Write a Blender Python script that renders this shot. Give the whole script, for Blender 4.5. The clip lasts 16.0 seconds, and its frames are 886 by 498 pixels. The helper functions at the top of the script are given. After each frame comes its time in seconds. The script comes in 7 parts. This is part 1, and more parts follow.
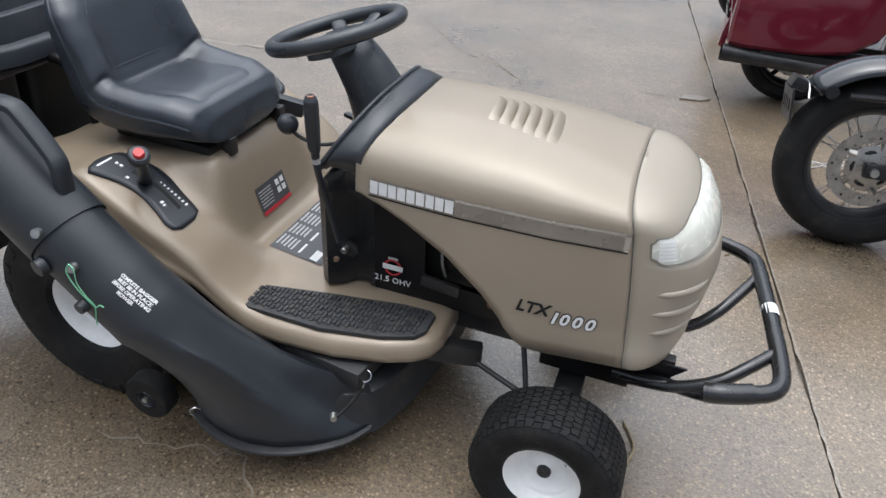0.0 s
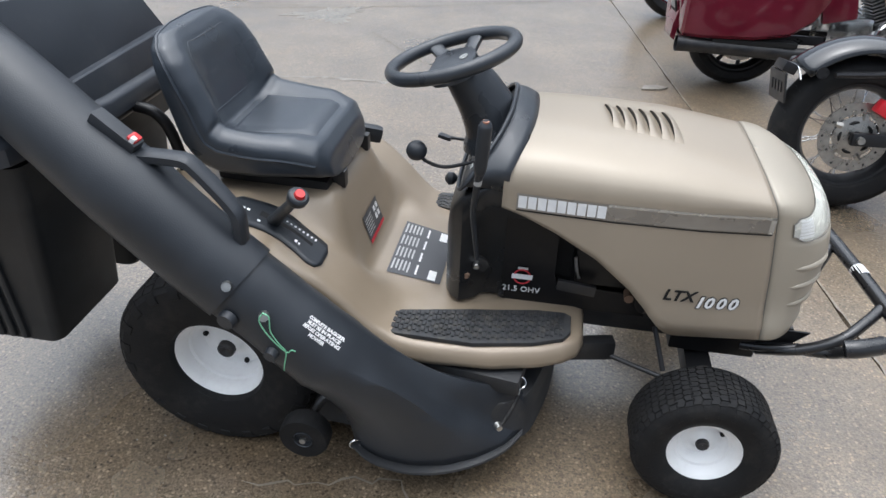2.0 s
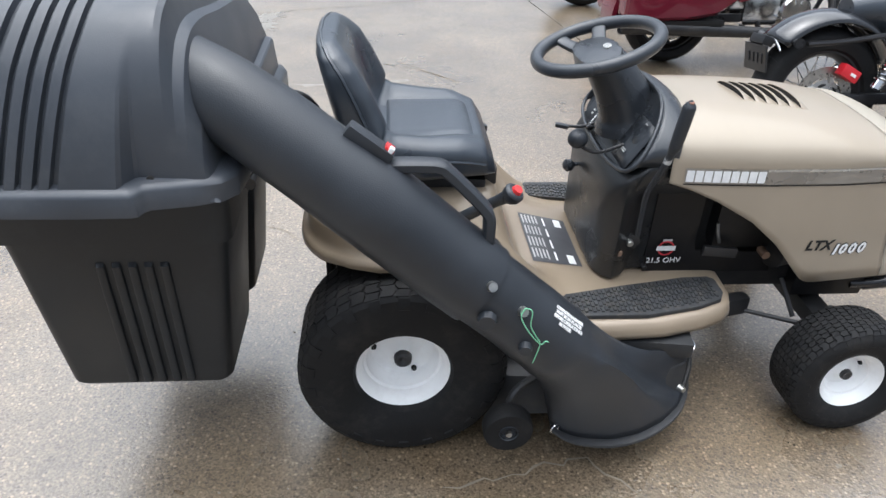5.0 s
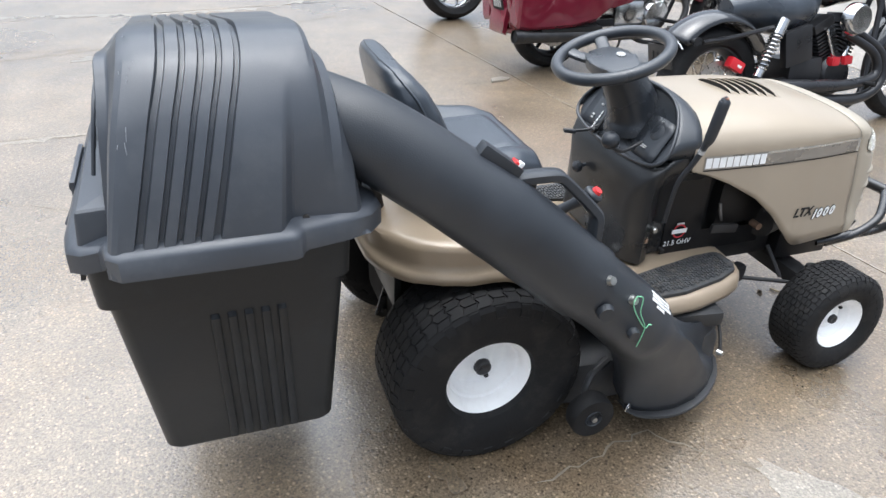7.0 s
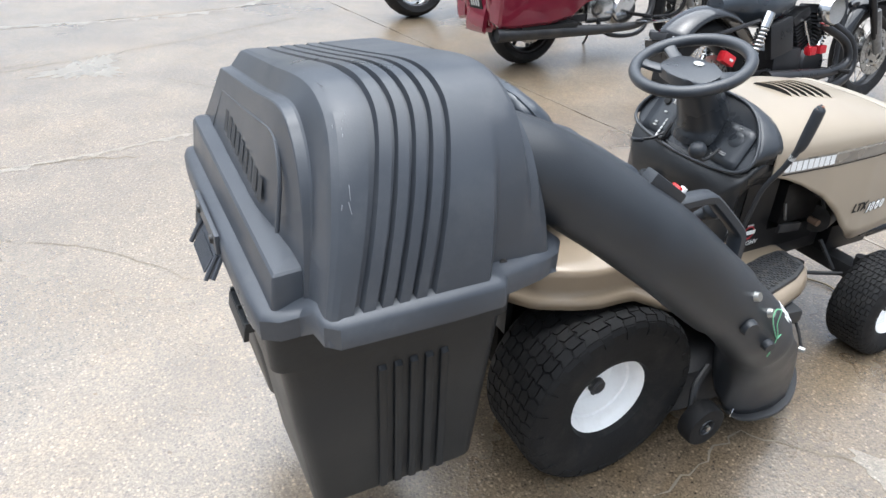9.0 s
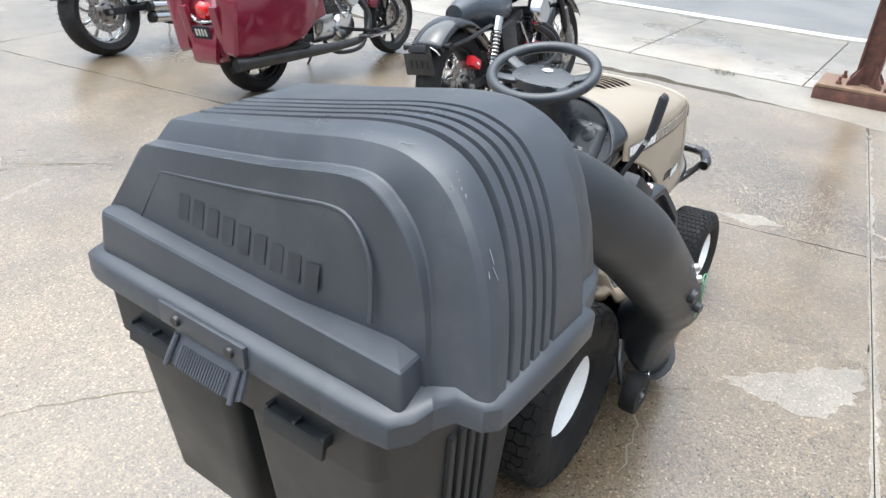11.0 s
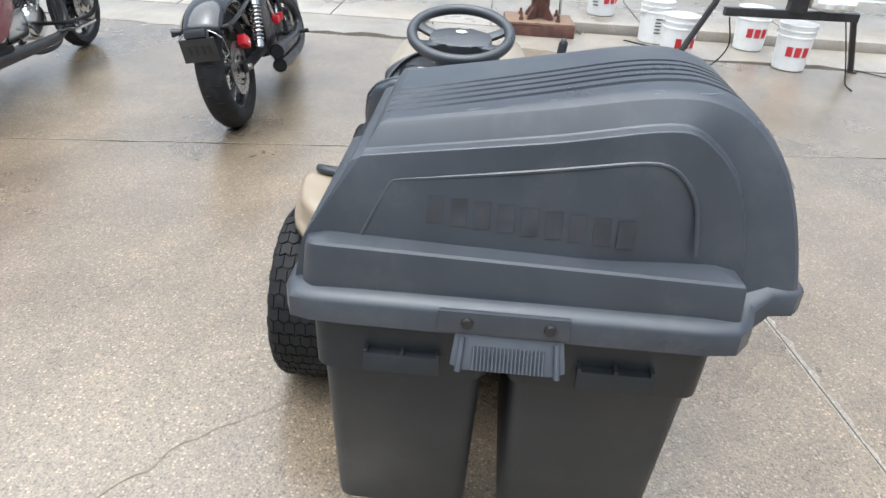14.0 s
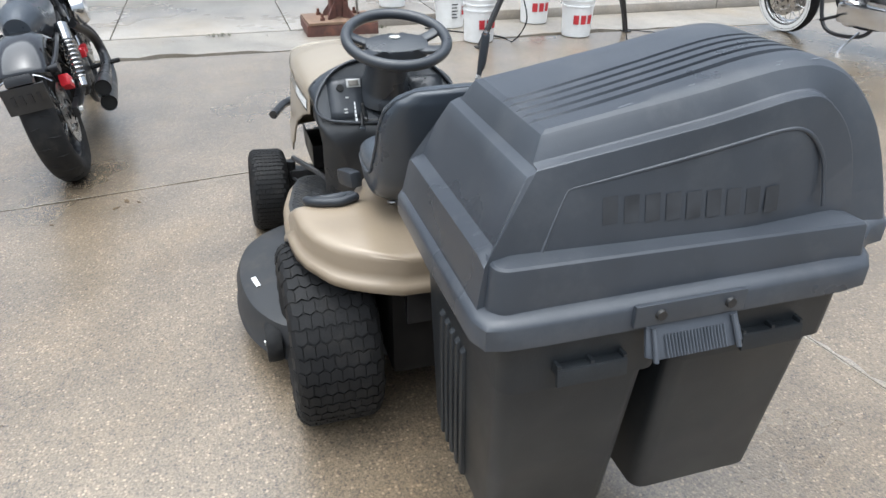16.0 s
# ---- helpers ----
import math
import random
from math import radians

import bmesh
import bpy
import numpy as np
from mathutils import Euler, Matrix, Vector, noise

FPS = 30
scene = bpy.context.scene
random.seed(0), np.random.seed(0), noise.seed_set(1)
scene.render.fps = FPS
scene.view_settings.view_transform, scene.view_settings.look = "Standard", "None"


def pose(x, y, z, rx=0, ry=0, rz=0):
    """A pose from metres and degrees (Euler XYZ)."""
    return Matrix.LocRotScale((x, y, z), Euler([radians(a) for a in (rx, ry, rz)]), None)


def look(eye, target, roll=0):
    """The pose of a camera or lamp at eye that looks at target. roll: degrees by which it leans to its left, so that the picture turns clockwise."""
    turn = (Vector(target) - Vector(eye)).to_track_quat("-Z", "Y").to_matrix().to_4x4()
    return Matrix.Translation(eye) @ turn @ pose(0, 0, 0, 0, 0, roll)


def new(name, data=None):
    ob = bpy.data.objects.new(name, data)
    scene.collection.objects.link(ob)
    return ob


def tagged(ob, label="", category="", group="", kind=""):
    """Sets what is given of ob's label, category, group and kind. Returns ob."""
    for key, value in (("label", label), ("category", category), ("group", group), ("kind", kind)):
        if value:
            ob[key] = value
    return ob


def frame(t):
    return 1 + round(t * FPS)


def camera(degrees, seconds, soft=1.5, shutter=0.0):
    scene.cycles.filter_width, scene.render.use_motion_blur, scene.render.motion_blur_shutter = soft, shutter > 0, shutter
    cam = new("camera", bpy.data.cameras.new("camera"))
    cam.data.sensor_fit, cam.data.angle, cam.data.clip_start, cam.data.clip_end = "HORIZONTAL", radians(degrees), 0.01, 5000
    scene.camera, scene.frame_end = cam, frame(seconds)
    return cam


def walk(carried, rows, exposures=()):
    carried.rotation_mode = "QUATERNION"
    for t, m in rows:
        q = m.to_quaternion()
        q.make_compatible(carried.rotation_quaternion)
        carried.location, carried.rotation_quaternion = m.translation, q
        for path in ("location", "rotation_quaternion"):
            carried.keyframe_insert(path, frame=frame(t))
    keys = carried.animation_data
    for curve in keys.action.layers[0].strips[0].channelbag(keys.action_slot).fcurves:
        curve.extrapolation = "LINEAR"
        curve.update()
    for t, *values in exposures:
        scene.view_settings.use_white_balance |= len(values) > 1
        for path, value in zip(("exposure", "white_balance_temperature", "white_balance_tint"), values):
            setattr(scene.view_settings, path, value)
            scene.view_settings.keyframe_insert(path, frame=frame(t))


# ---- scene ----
cam = camera(64.4, 16.0)
PATH = [
    (0, (0.066, 0.003, 1.486), (-0.51, 1.566, 0.379), 3.4),
    (0.5, (-0.097, 0.04, 1.505), (-0.632, 1.607, 0.384), 2.2),
    (1, (-0.23, -0.004, 1.51), (-0.689, 1.591, 0.395), 2.6),
    (1.5, (-0.366, -0.118, 1.516), (-0.701, 1.519, 0.417), 2.0),
    (2, (-0.499, -0.218, 1.52), (-0.792, 1.436, 0.435), 1.9),
    (2.5, (-0.652, -0.22, 1.5), (-0.937, 1.444, 0.427), 2.3),
    (3, (-0.816, -0.223, 1.528), (-1.08, 1.47, 0.496), 1.1),
    (3.5, (-0.956, -0.27, 1.53), (-1.15, 1.442, 0.514), 1.4),
    (4, (-1.078, -0.333, 1.521), (-1.131, 1.387, 0.502), 1.5),
    (4.5, (-1.201, -0.372, 1.503), (-1.17, 1.32, 0.436), 1.2),
    (4.7, (-1.237, -0.353, 1.502), (-1.178, 1.329, 0.422), 1.6),
    (6.8, (-1.868, -0.262, 1.506), (-1.323, 1.368, 0.483), 2.6),
    (7, (-1.9, -0.273, 1.511), (-1.339, 1.35, 0.485), 2.6),
    (7.5, (-1.981, -0.216, 1.53), (-1.413, 1.409, 0.512), 3.3),
    (8, (-2.09, -0.173, 1.557), (-1.555, 1.462, 0.537), 1.4),
    (8.2, (-2.138, -0.159, 1.555), (-1.584, 1.465, 0.529), 1.6),
    (10.3, (-2.578, 0.304, 1.535), (-1.398, 1.584, 0.55), 3.5),
    (10.5, (-2.609, 0.34, 1.523), (-1.374, 1.582, 0.558), 3.6),
    (11, (-2.74, 0.457, 1.53), (-1.316, 1.475, 0.564), 3.4),
    (11.5, (-2.878, 0.564, 1.505), (-1.374, 1.418, 0.501), 3.9),
    (12, (-2.91, 0.685, 1.496), (-1.362, 1.432, 0.473), 4.5),
    (12.5, (-2.914, 0.866, 1.503), (-1.327, 1.506, 0.469), 2.1),
    (13, (-2.975, 1.003, 1.51), (-1.333, 1.461, 0.463), 2.1),
    (13.5, (-3.078, 1.187, 1.523), (-1.372, 1.41, 0.503), 2.3),
    (14, (-3.148, 1.351, 1.506), (-1.418, 1.475, 0.51), 3.5),
    (14.5, (-3.116, 1.506, 1.49), (-1.374, 1.561, 0.51), 2.4),
    (15, (-3.106, 1.597, 1.501), (-1.371, 1.525, 0.509), 0.0),
    (15.5, (-3.071, 1.774, 1.493), (-1.366, 1.487, 0.489), 0.4),
    (16, (-3.037, 1.983, 1.495), (-1.364, 1.503, 0.51), 0.8),
]
walk(cam, [(t, look(eye, target, roll)) for t, eye, target, roll in PATH], exposures=[(0.0, 0.79, 6000, 9), (2.5, 1.01, 5900, 8), (4.5, 1.21, 5920, 8), (7.0, 1.53, 5950, 8), (8.0, 1.55, 5950, 8), (11.0, 1.59, 5980, 6), (13.0, 1.49, 5960, 6), (15.5, 1.33, 5940, 6), (16.0, 1.31, 5930, 6)])

# world: overcast daylight, soft and nearly shadowless
world = bpy.data.worlds.new("overcast")
scene.world = world
world.use_nodes = True
wn, wl = world.node_tree.nodes, world.node_tree.links
sky = wn.new("ShaderNodeTexSky")
sky.sky_type = "NISHITA"
sky.sun_disc = False
sky.sun_elevation, sky.sun_rotation = radians(84), radians(322)
sky.air_density, sky.dust_density, sky.ozone_density = 1.0, 6.0, 1.0
grey = wn.new("ShaderNodeHueSaturation")
grey.inputs["Saturation"].default_value = 0.42
wl.new(sky.outputs["Color"], grey.inputs["Color"])
wl.new(grey.outputs["Color"], wn["Background"].inputs["Color"])
wn["Background"].inputs["Strength"].default_value = 0.092
sun = new("sun", bpy.data.lights.new("sun", "SUN"))
sun.data.energy, sun.data.angle, sun.data.color = 1.75, radians(100), (1.0, 0.99, 0.975)
sun.matrix_world = look((0, 0, 20), (0.6, -0.8, 13.5))

# the mower stands a little askew; all places below are measured from the ground under its rear axle
PLACE = pose(-1.315, 1.49, 0, 0, 0, 1.5)

# ---- materials ----


def nodes_of(mat):
    return mat.node_tree.nodes, mat.node_tree.links


def material(name, colour, rough=0.5, metal=0.0, var=0.12, scale=8.0, bump=0.0, bump_scale=200.0, rough_var=0.1, coat=0.0,
             dirt=None, dirt_amount=0.3, dirt_scale=5.0, per_object=0.0, spec=0.5):
    """A surface with large and fine variation in its colour, roughness and relief."""
    mat = bpy.data.materials.new(name)
    mat.use_nodes = True
    n, l = nodes_of(mat)
    b = n["Principled BSDF"]
    b.inputs["Metallic"].default_value = metal
    b.inputs["Coat Weight"].default_value = coat
    b.inputs["Specular IOR Level"].default_value = spec
    co = n.new("ShaderNodeTexCoord")
    big = n.new("ShaderNodeTexNoise")
    big.inputs["Scale"].default_value, big.inputs["Detail"].default_value = scale, 6
    l.new(co.outputs["Object"], big.inputs["Vector"])
    fine = n.new("ShaderNodeTexNoise")
    fine.inputs["Scale"].default_value, fine.inputs["Detail"].default_value = bump_scale, 3
    l.new(co.outputs["Object"], fine.inputs["Vector"])
    ramp = n.new("ShaderNodeMapRange")
    ramp.inputs["From Min"].default_value, ramp.inputs["From Max"].default_value = 0.3, 0.7
    ramp.inputs["To Min"].default_value, ramp.inputs["To Max"].default_value = 1 - var, 1 + var
    l.new(big.outputs["Fac"], ramp.inputs["Value"])
    mul = n.new("ShaderNodeMix")
    mul.data_type, mul.blend_type = "RGBA", "MULTIPLY"
    mul.inputs["Factor"].default_value = 1
    mul.inputs["A"].default_value = (*colour, 1)
    l.new(ramp.outputs["Result"], mul.inputs["B"])
    out = mul.outputs["Result"]
    if per_object:
        info = n.new("ShaderNodeObjectInfo")
        pr = n.new("ShaderNodeMapRange")
        pr.inputs["To Min"].default_value, pr.inputs["To Max"].default_value = 1 - per_object, 1 + per_object
        l.new(info.outputs["Random"], pr.inputs["Value"])
        m2 = n.new("ShaderNodeMix")
        m2.data_type, m2.blend_type = "RGBA", "MULTIPLY"
        m2.inputs["Factor"].default_value = 1
        l.new(out, m2.inputs["A"])
        l.new(pr.outputs["Result"], m2.inputs["B"])
        out = m2.outputs["Result"]
    if dirt:
        dn = n.new("ShaderNodeTexNoise")
        dn.inputs["Scale"].default_value, dn.inputs["Detail"].default_value, dn.inputs["Roughness"].default_value = dirt_scale, 8, 0.7
        l.new(co.outputs["Object"], dn.inputs["Vector"])
        dr = n.new("ShaderNodeMapRange")
        dr.inputs["From Min"].default_value, dr.inputs["From Max"].default_value = 0.5, 0.75
        dr.inputs["To Max"].default_value = dirt_amount
        l.new(dn.outputs["Fac"], dr.inputs["Value"])
        dm = n.new("ShaderNodeMix")
        dm.data_type = "RGBA"
        l.new(dr.outputs["Result"], dm.inputs["Factor"])
        l.new(out, dm.inputs["A"])
        dm.inputs["B"].default_value = (*dirt, 1)
        out = dm.outputs["Result"]
    l.new(out, b.inputs["Base Color"])
    rr = n.new("ShaderNodeMapRange")
    rr.inputs["From Min"].default_value, rr.inputs["From Max"].default_value = 0.3, 0.7
    rr.inputs["To Min"].default_value, rr.inputs["To Max"].default_value = max(0.02, rough - rough_var), min(1, rough + rough_var)
    l.new(big.outputs["Fac"], rr.inputs["Value"])
    l.new(rr.outputs["Result"], b.inputs["Roughness"])
    if bump:
        bp = n.new("ShaderNodeBump")
        bp.inputs["Strength"].default_value, bp.inputs["Distance"].default_value = bump, 0.002
        l.new(fine.outputs["Fac"], bp.inputs["Height"])
        l.new(bp.outputs["Normal"], b.inputs["Normal"])
    return mat


def concrete(name, colour, wet=0.5, pebble=0.6, seed=0.0, film=0.5):
    """Worn exposed-aggregate concrete, damp in patches."""
    mat = bpy.data.materials.new(name)
    mat.use_nodes = True
    n, l = nodes_of(mat)
    b = n["Principled BSDF"]
    b.inputs["Specular IOR Level"].default_value = 0.6
    co = n.new("ShaderNodeTexCoord")
    mp = n.new("ShaderNodeMapping")
    mp.inputs["Location"].default_value = (seed, seed * 0.7, 0)
    l.new(co.outputs["Object"], mp.inputs["Vector"])

    def noise_tex(scale, detail=6, rough=0.6):
        t = n.new("ShaderNodeTexNoise")
        t.inputs["Scale"].default_value, t.inputs["Detail"].default_value, t.inputs["Roughness"].default_value = scale, detail, rough
        l.new(mp.outputs["Vector"], t.inputs["Vector"])
        return t.outputs["Fac"]

    def span(src, a, c, d, e):
        r = n.new("ShaderNodeMapRange")
        for key, v in zip(("From Min", "From Max", "To Min", "To Max"), (a, c, d, e)):
            r.inputs[key].default_value = v
        l.new(src, r.inputs["Value"])
        return r.outputs["Result"]

    def mix(fac, a, c, blend="MIX"):
        m = n.new("ShaderNodeMix")
        m.data_type, m.blend_type = "RGBA", blend
        for key, v in (("Factor", fac), ("A", a), ("B", c)):
            if isinstance(v, (int, float)):
                m.inputs[key].default_value = v
            elif isinstance(v, tuple):
                m.inputs[key].default_value = (*v, 1)
            else:
                l.new(v, m.inputs[key])
        return m.outputs["Result"]

    patches, blot, fine = noise_tex(0.55, 5), noise_tex(2.6, 7, 0.65), noise_tex(160, 2)
    damp = span(patches, 0.36, 0.62, 0, wet)

    def pebbles(scale):
        vor = n.new("ShaderNodeTexVoronoi")
        vor.inputs["Scale"].default_value = scale
        l.new(mp.outputs["Vector"], vor.inputs["Vector"])
        sep = n.new("ShaderNodeSeparateColor")
        l.new(vor.outputs["Color"], sep.inputs["Color"])
        return span(vor.outputs["Distance"], 0.25, 0.55, 1, 0), sep

    stone, sep = pebbles(95)
    grit, sep2 = pebbles(210)
    matrix = mix(1.0, colour, span(sep2.outputs["Red"], 0, 1, 1 - 0.55 * pebble, 1 + 0.55 * pebble), "MULTIPLY")
    light = mix(span(sep.outputs["Red"], 0.60, 0.92, 0, min(1.0, pebble * 1.1)), matrix, tuple(min(0.75, c * 2.5) for c in colour))
    dark = mix(span(sep.outputs["Green"], 0.55, 0.92, 0, min(1.0, pebble * 1.2)), light, tuple(c * 0.30 for c in colour))
    base = mix(stone, matrix, dark)
    base = mix(1.0, base, span(blot, 0.3, 0.72, 0.76, 1.20), "MULTIPLY")
    base = mix(1.0, base, span(fine, 0.25, 0.75, 0.80, 1.18), "MULTIPLY")
    stain = span(noise_tex(0.9, 8, 0.7), 0.50, 0.68, 0, 0.55)
    base = mix(stain, base, mix(1.0, base, (0.98, 0.86, 0.66), "MULTIPLY"))
    base = mix(1.0, base, span(damp, 0, 1, 1.0, 0.45), "MULTIPLY")
    l.new(base, b.inputs["Base Color"])
    l.new(span(damp, 0, wet + 0.01, 0.50, 0.22), b.inputs["Roughness"])
    b.inputs["Coat Weight"].default_value = film
    b.inputs["Coat Roughness"].default_value = 0.26
    b.inputs["Coat IOR"].default_value = 1.54
    bp = n.new("ShaderNodeBump")
    bp.inputs["Strength"].default_value, bp.inputs["Distance"].default_value = 0.5, 0.003
    l.new(mix(0.5, stone, fine), bp.inputs["Height"])
    l.new(bp.outputs["Normal"], b.inputs["Normal"])
    return mat


M = {}
M["concrete"] = concrete("lot_concrete", (0.196, 0.151, 0.101), 0.5, 0.66, 0.0, 1.0)
M["mortar"] = concrete("pale_mortar", (0.24, 0.212, 0.172), 0.3, 0.4, 6.0, 0.4)
M["walk"] = concrete("sidewalk_concrete", (0.235, 0.208, 0.174), 0.35, 0.2, 4.0, 0.45)
M["band"] = concrete("gutter_concrete", (0.27, 0.238, 0.195), 0.4, 0.25, 9.0)
M["kerb"] = material("kerb_concrete", (0.47, 0.455, 0.42), 0.7, bump=0.3, bump_scale=60)
M["asphalt"] = material("road_asphalt", (0.14, 0.138, 0.135), 0.5, var=0.15, scale=1.2, bump=0.5, bump_scale=130)
M["soil"] = material("joint_dirt", (0.15, 0.135, 0.11), 0.95, var=0.4, scale=20, bump=0.6, bump_scale=90)
M["tan"] = material("champagne_paint", (0.318, 0.266, 0.201), 0.40, 0.12, var=0.04, scale=5, rough_var=0.05, coat=0.35,
                    dirt=(0.30, 0.25, 0.19), dirt_amount=0.10, dirt_scale=3)
M["nose"] = material("silver_champagne_plastic", (0.352, 0.310, 0.245), 0.40, 0.1, var=0.04, scale=5, rough_var=0.05, coat=0.2)
M["body_plastic"] = material("fender_plastic", (0.276, 0.219, 0.156), 0.34, 0.1, var=0.06, scale=4, rough_var=0.06, coat=0.2,
                             dirt=(0.22, 0.17, 0.11), dirt_amount=0.35, dirt_scale=6, bump=0.05)
M["black_plastic"] = material("black_textured_plastic", (0.021, 0.0245, 0.030), 0.42, var=0.25, scale=6, spec=0.5, bump=0.25, bump_scale=420,
                              dirt=(0.05, 0.05, 0.05), dirt_amount=0.12, dirt_scale=9)
# base colour raised to carry the grey sky sheen on dash and wheel
M["dash_sheen"] = material("sheen_lit_dash_plastic", (0.026, 0.030, 0.036), 0.33, var=0.2, scale=6, spec=0.6, bump=0.2, bump_scale=420,
                             dirt=(0.08, 0.08, 0.08), dirt_amount=0.15, dirt_scale=9)
# darker copy of the dash plastic, with the tower's shade in its colour
M["dash_shade"] = material("shaded_glossy_dash_plastic", (0.0105, 0.0115, 0.0130), 0.30, var=0.25, scale=6, spec=0.5, bump=0.2, bump_scale=300,
                          dirt=(0.06, 0.055, 0.05), dirt_amount=0.16, dirt_scale=11)
M["bag_plastic"] = material("faded_black_plastic", (0.040, 0.0455, 0.055), 0.34, var=0.22, scale=3.5, bump=0.10, bump_scale=380,
                            dirt=(0.14, 0.14, 0.14), dirt_amount=0.26, dirt_scale=6)
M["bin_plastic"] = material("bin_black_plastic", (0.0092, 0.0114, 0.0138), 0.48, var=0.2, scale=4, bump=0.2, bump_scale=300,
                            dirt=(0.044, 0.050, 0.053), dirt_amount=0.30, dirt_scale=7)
M["vinyl"] = material("black_vinyl", (0.030, 0.037, 0.047), 0.30, coat=0.25, var=0.15, scale=7, bump=0.3, bump_scale=500, rough_var=0.06)
M["rubber"] = material("tyre_rubber", (0.0085, 0.0085, 0.009), 0.70, spec=0.30, var=0.3, scale=12, bump=0.35, bump_scale=160,
                       dirt=(0.09, 0.08, 0.065), dirt_amount=0.2, dirt_scale=14)
M["pad"] = material("foot_rubber", (0.028, 0.029, 0.031), 0.6, var=0.3, scale=25, dirt=(0.16, 0.14, 0.10), dirt_amount=0.35, dirt_scale=30)
M["steel"] = material("black_painted_steel", (0.018, 0.018, 0.019), 0.42, var=0.3, scale=10, dirt=(0.12, 0.10, 0.08), dirt_amount=0.25, dirt_scale=12)
M["deck"] = material("dirty_deck_paint", (0.022, 0.023, 0.025), 0.50, var=0.3, scale=6, dirt=(0.12, 0.10, 0.07), dirt_amount=0.3, dirt_scale=9)
M["bar"] = material("bumper_gloss_black", (0.014, 0.014, 0.015), 0.25, var=0.2, scale=12, coat=0.3)
M["white_rim"] = material("white_wheel_paint", (0.88, 0.88, 0.87), 0.4, var=0.03, scale=10, dirt=(0.25, 0.20, 0.14), dirt_amount=0.15, dirt_scale=16)
M["latch"] = material("grey_latch_plastic", (0.060, 0.067, 0.080), 0.42, var=0.1, scale=20)
M["scuff"] = material("pale_scuff", (0.24, 0.25, 0.27), 0.6, var=0.2, scale=60)
M["gasket"] = material("grey_gasket", (0.16, 0.15, 0.13), 0.6, var=0.1)
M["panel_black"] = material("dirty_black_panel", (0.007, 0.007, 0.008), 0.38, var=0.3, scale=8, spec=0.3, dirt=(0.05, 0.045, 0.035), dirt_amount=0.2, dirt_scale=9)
# near-black, rough and uneven in tone, for the transmission
M["flat_black"] = material("matte_near_black", (0.010, 0.009, 0.008), 0.85, var=0.4, scale=14, spec=0.15, bump=0.4, bump_scale=60)
M["chrome"] = material("chrome", (0.62, 0.62, 0.62), 0.14, 1.0, var=0.05, rough_var=0.06)
M["zinc"] = material("zinc_bolt", (0.45, 0.45, 0.43), 0.35, 1.0, var=0.15, scale=60)
M["aluminium"] = material("dull_engine_metal", (0.22, 0.22, 0.22), 0.45, 0.8, var=0.3, scale=25)
M["white"] = material("white_print", (0.78, 0.78, 0.77), 0.5, var=0.05, scale=60)
M["faded"] = material("worn_badge_shadow", (0.026, 0.028, 0.032), 0.6, var=0.35, scale=30)
M["silver"] = material("silver_strip", (0.30, 0.28, 0.25), 0.28, 0.6, var=0.18, scale=9)
M["silver_light"] = material("bright_strip_edge", (0.55, 0.54, 0.50), 0.25, 0.7, var=0.1, scale=20)
M["decal"] = material("grey_warning_decal", (0.07, 0.07, 0.075), 0.4, var=0.08, scale=30)
M["decal_text"] = material("decal_grey_print", (0.45, 0.45, 0.44), 0.5)
M["red"] = material("red_plastic", (0.55, 0.03, 0.03), 0.35, var=0.06)
M["red_print"] = material("red_print", (0.48, 0.03, 0.04), 0.5, var=0.08)
M["string"] = material("green_string", (0.20, 0.50, 0.30), 0.6, var=0.1, scale=60)
M["copper"] = material("worn_orange_button", (0.26, 0.12, 0.075), 0.6, var=0.3, scale=60)
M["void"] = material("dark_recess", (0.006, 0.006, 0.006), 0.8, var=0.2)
M["maroon"] = material("maroon_paint", (0.16, 0.014, 0.030), 0.16, 0.2, var=0.08, coat=0.6, rough_var=0.04)
M["moto_black"] = material("gloss_black_paint", (0.012, 0.013, 0.015), 0.14, var=0.1, coat=0.5, rough_var=0.04)
M["denim"] = material("satin_black_metal", (0.022, 0.022, 0.024), 0.35, 0.3, var=0.2)
M["purple"] = material("dark_purple_paint", (0.022, 0.014, 0.05), 0.16, 0.2, coat=0.6)
M["caliper"] = material("red_caliper", (0.55, 0.02, 0.03), 0.3, var=0.08)
M["lamp_red"] = material("red_tail_lens", (0.65, 0.01, 0.01), 0.12, coat=0.6)
M["disc"] = material("brake_disc_steel", (0.40, 0.38, 0.35), 0.32, 0.9, var=0.2, scale=40)
M["bucket"] = material("white_bucket_plastic", (0.74, 0.74, 0.73), 0.42, var=0.05, scale=8, dirt=(0.45, 0.42, 0.36), dirt_amount=0.25, dirt_scale=12)
M["rust"] = material("rusty_post", (0.10, 0.045, 0.035), 0.75, var=0.4, scale=14, bump=0.5, bump_scale=70, dirt=(0.22, 0.09, 0.04), dirt_amount=0.6, dirt_scale=7)
M["plate_rust"] = material("rusty_base_plate", (0.18, 0.115, 0.075), 0.7, var=0.3, scale=9, bump=0.4, bump_scale=60, dirt=(0.13, 0.06, 0.04), dirt_amount=0.6)
M["leaf"] = material("weed_leaf", (0.09, 0.085, 0.05), 0.6, var=0.3, scale=30)
M["litter"] = material("dead_leaf", (0.10, 0.07, 0.04), 0.8, var=0.4, scale=40)
M["crack"] = material("crack_dirt", (0.16, 0.135, 0.10), 0.95, var=0.3, scale=15)
M["white_wall"] = material("whitewall_rubber", (0.68, 0.67, 0.64), 0.6, var=0.05)
M["ochre"] = material("dry_grass", (0.33, 0.27, 0.17), 0.9, var=0.2, scale=40)

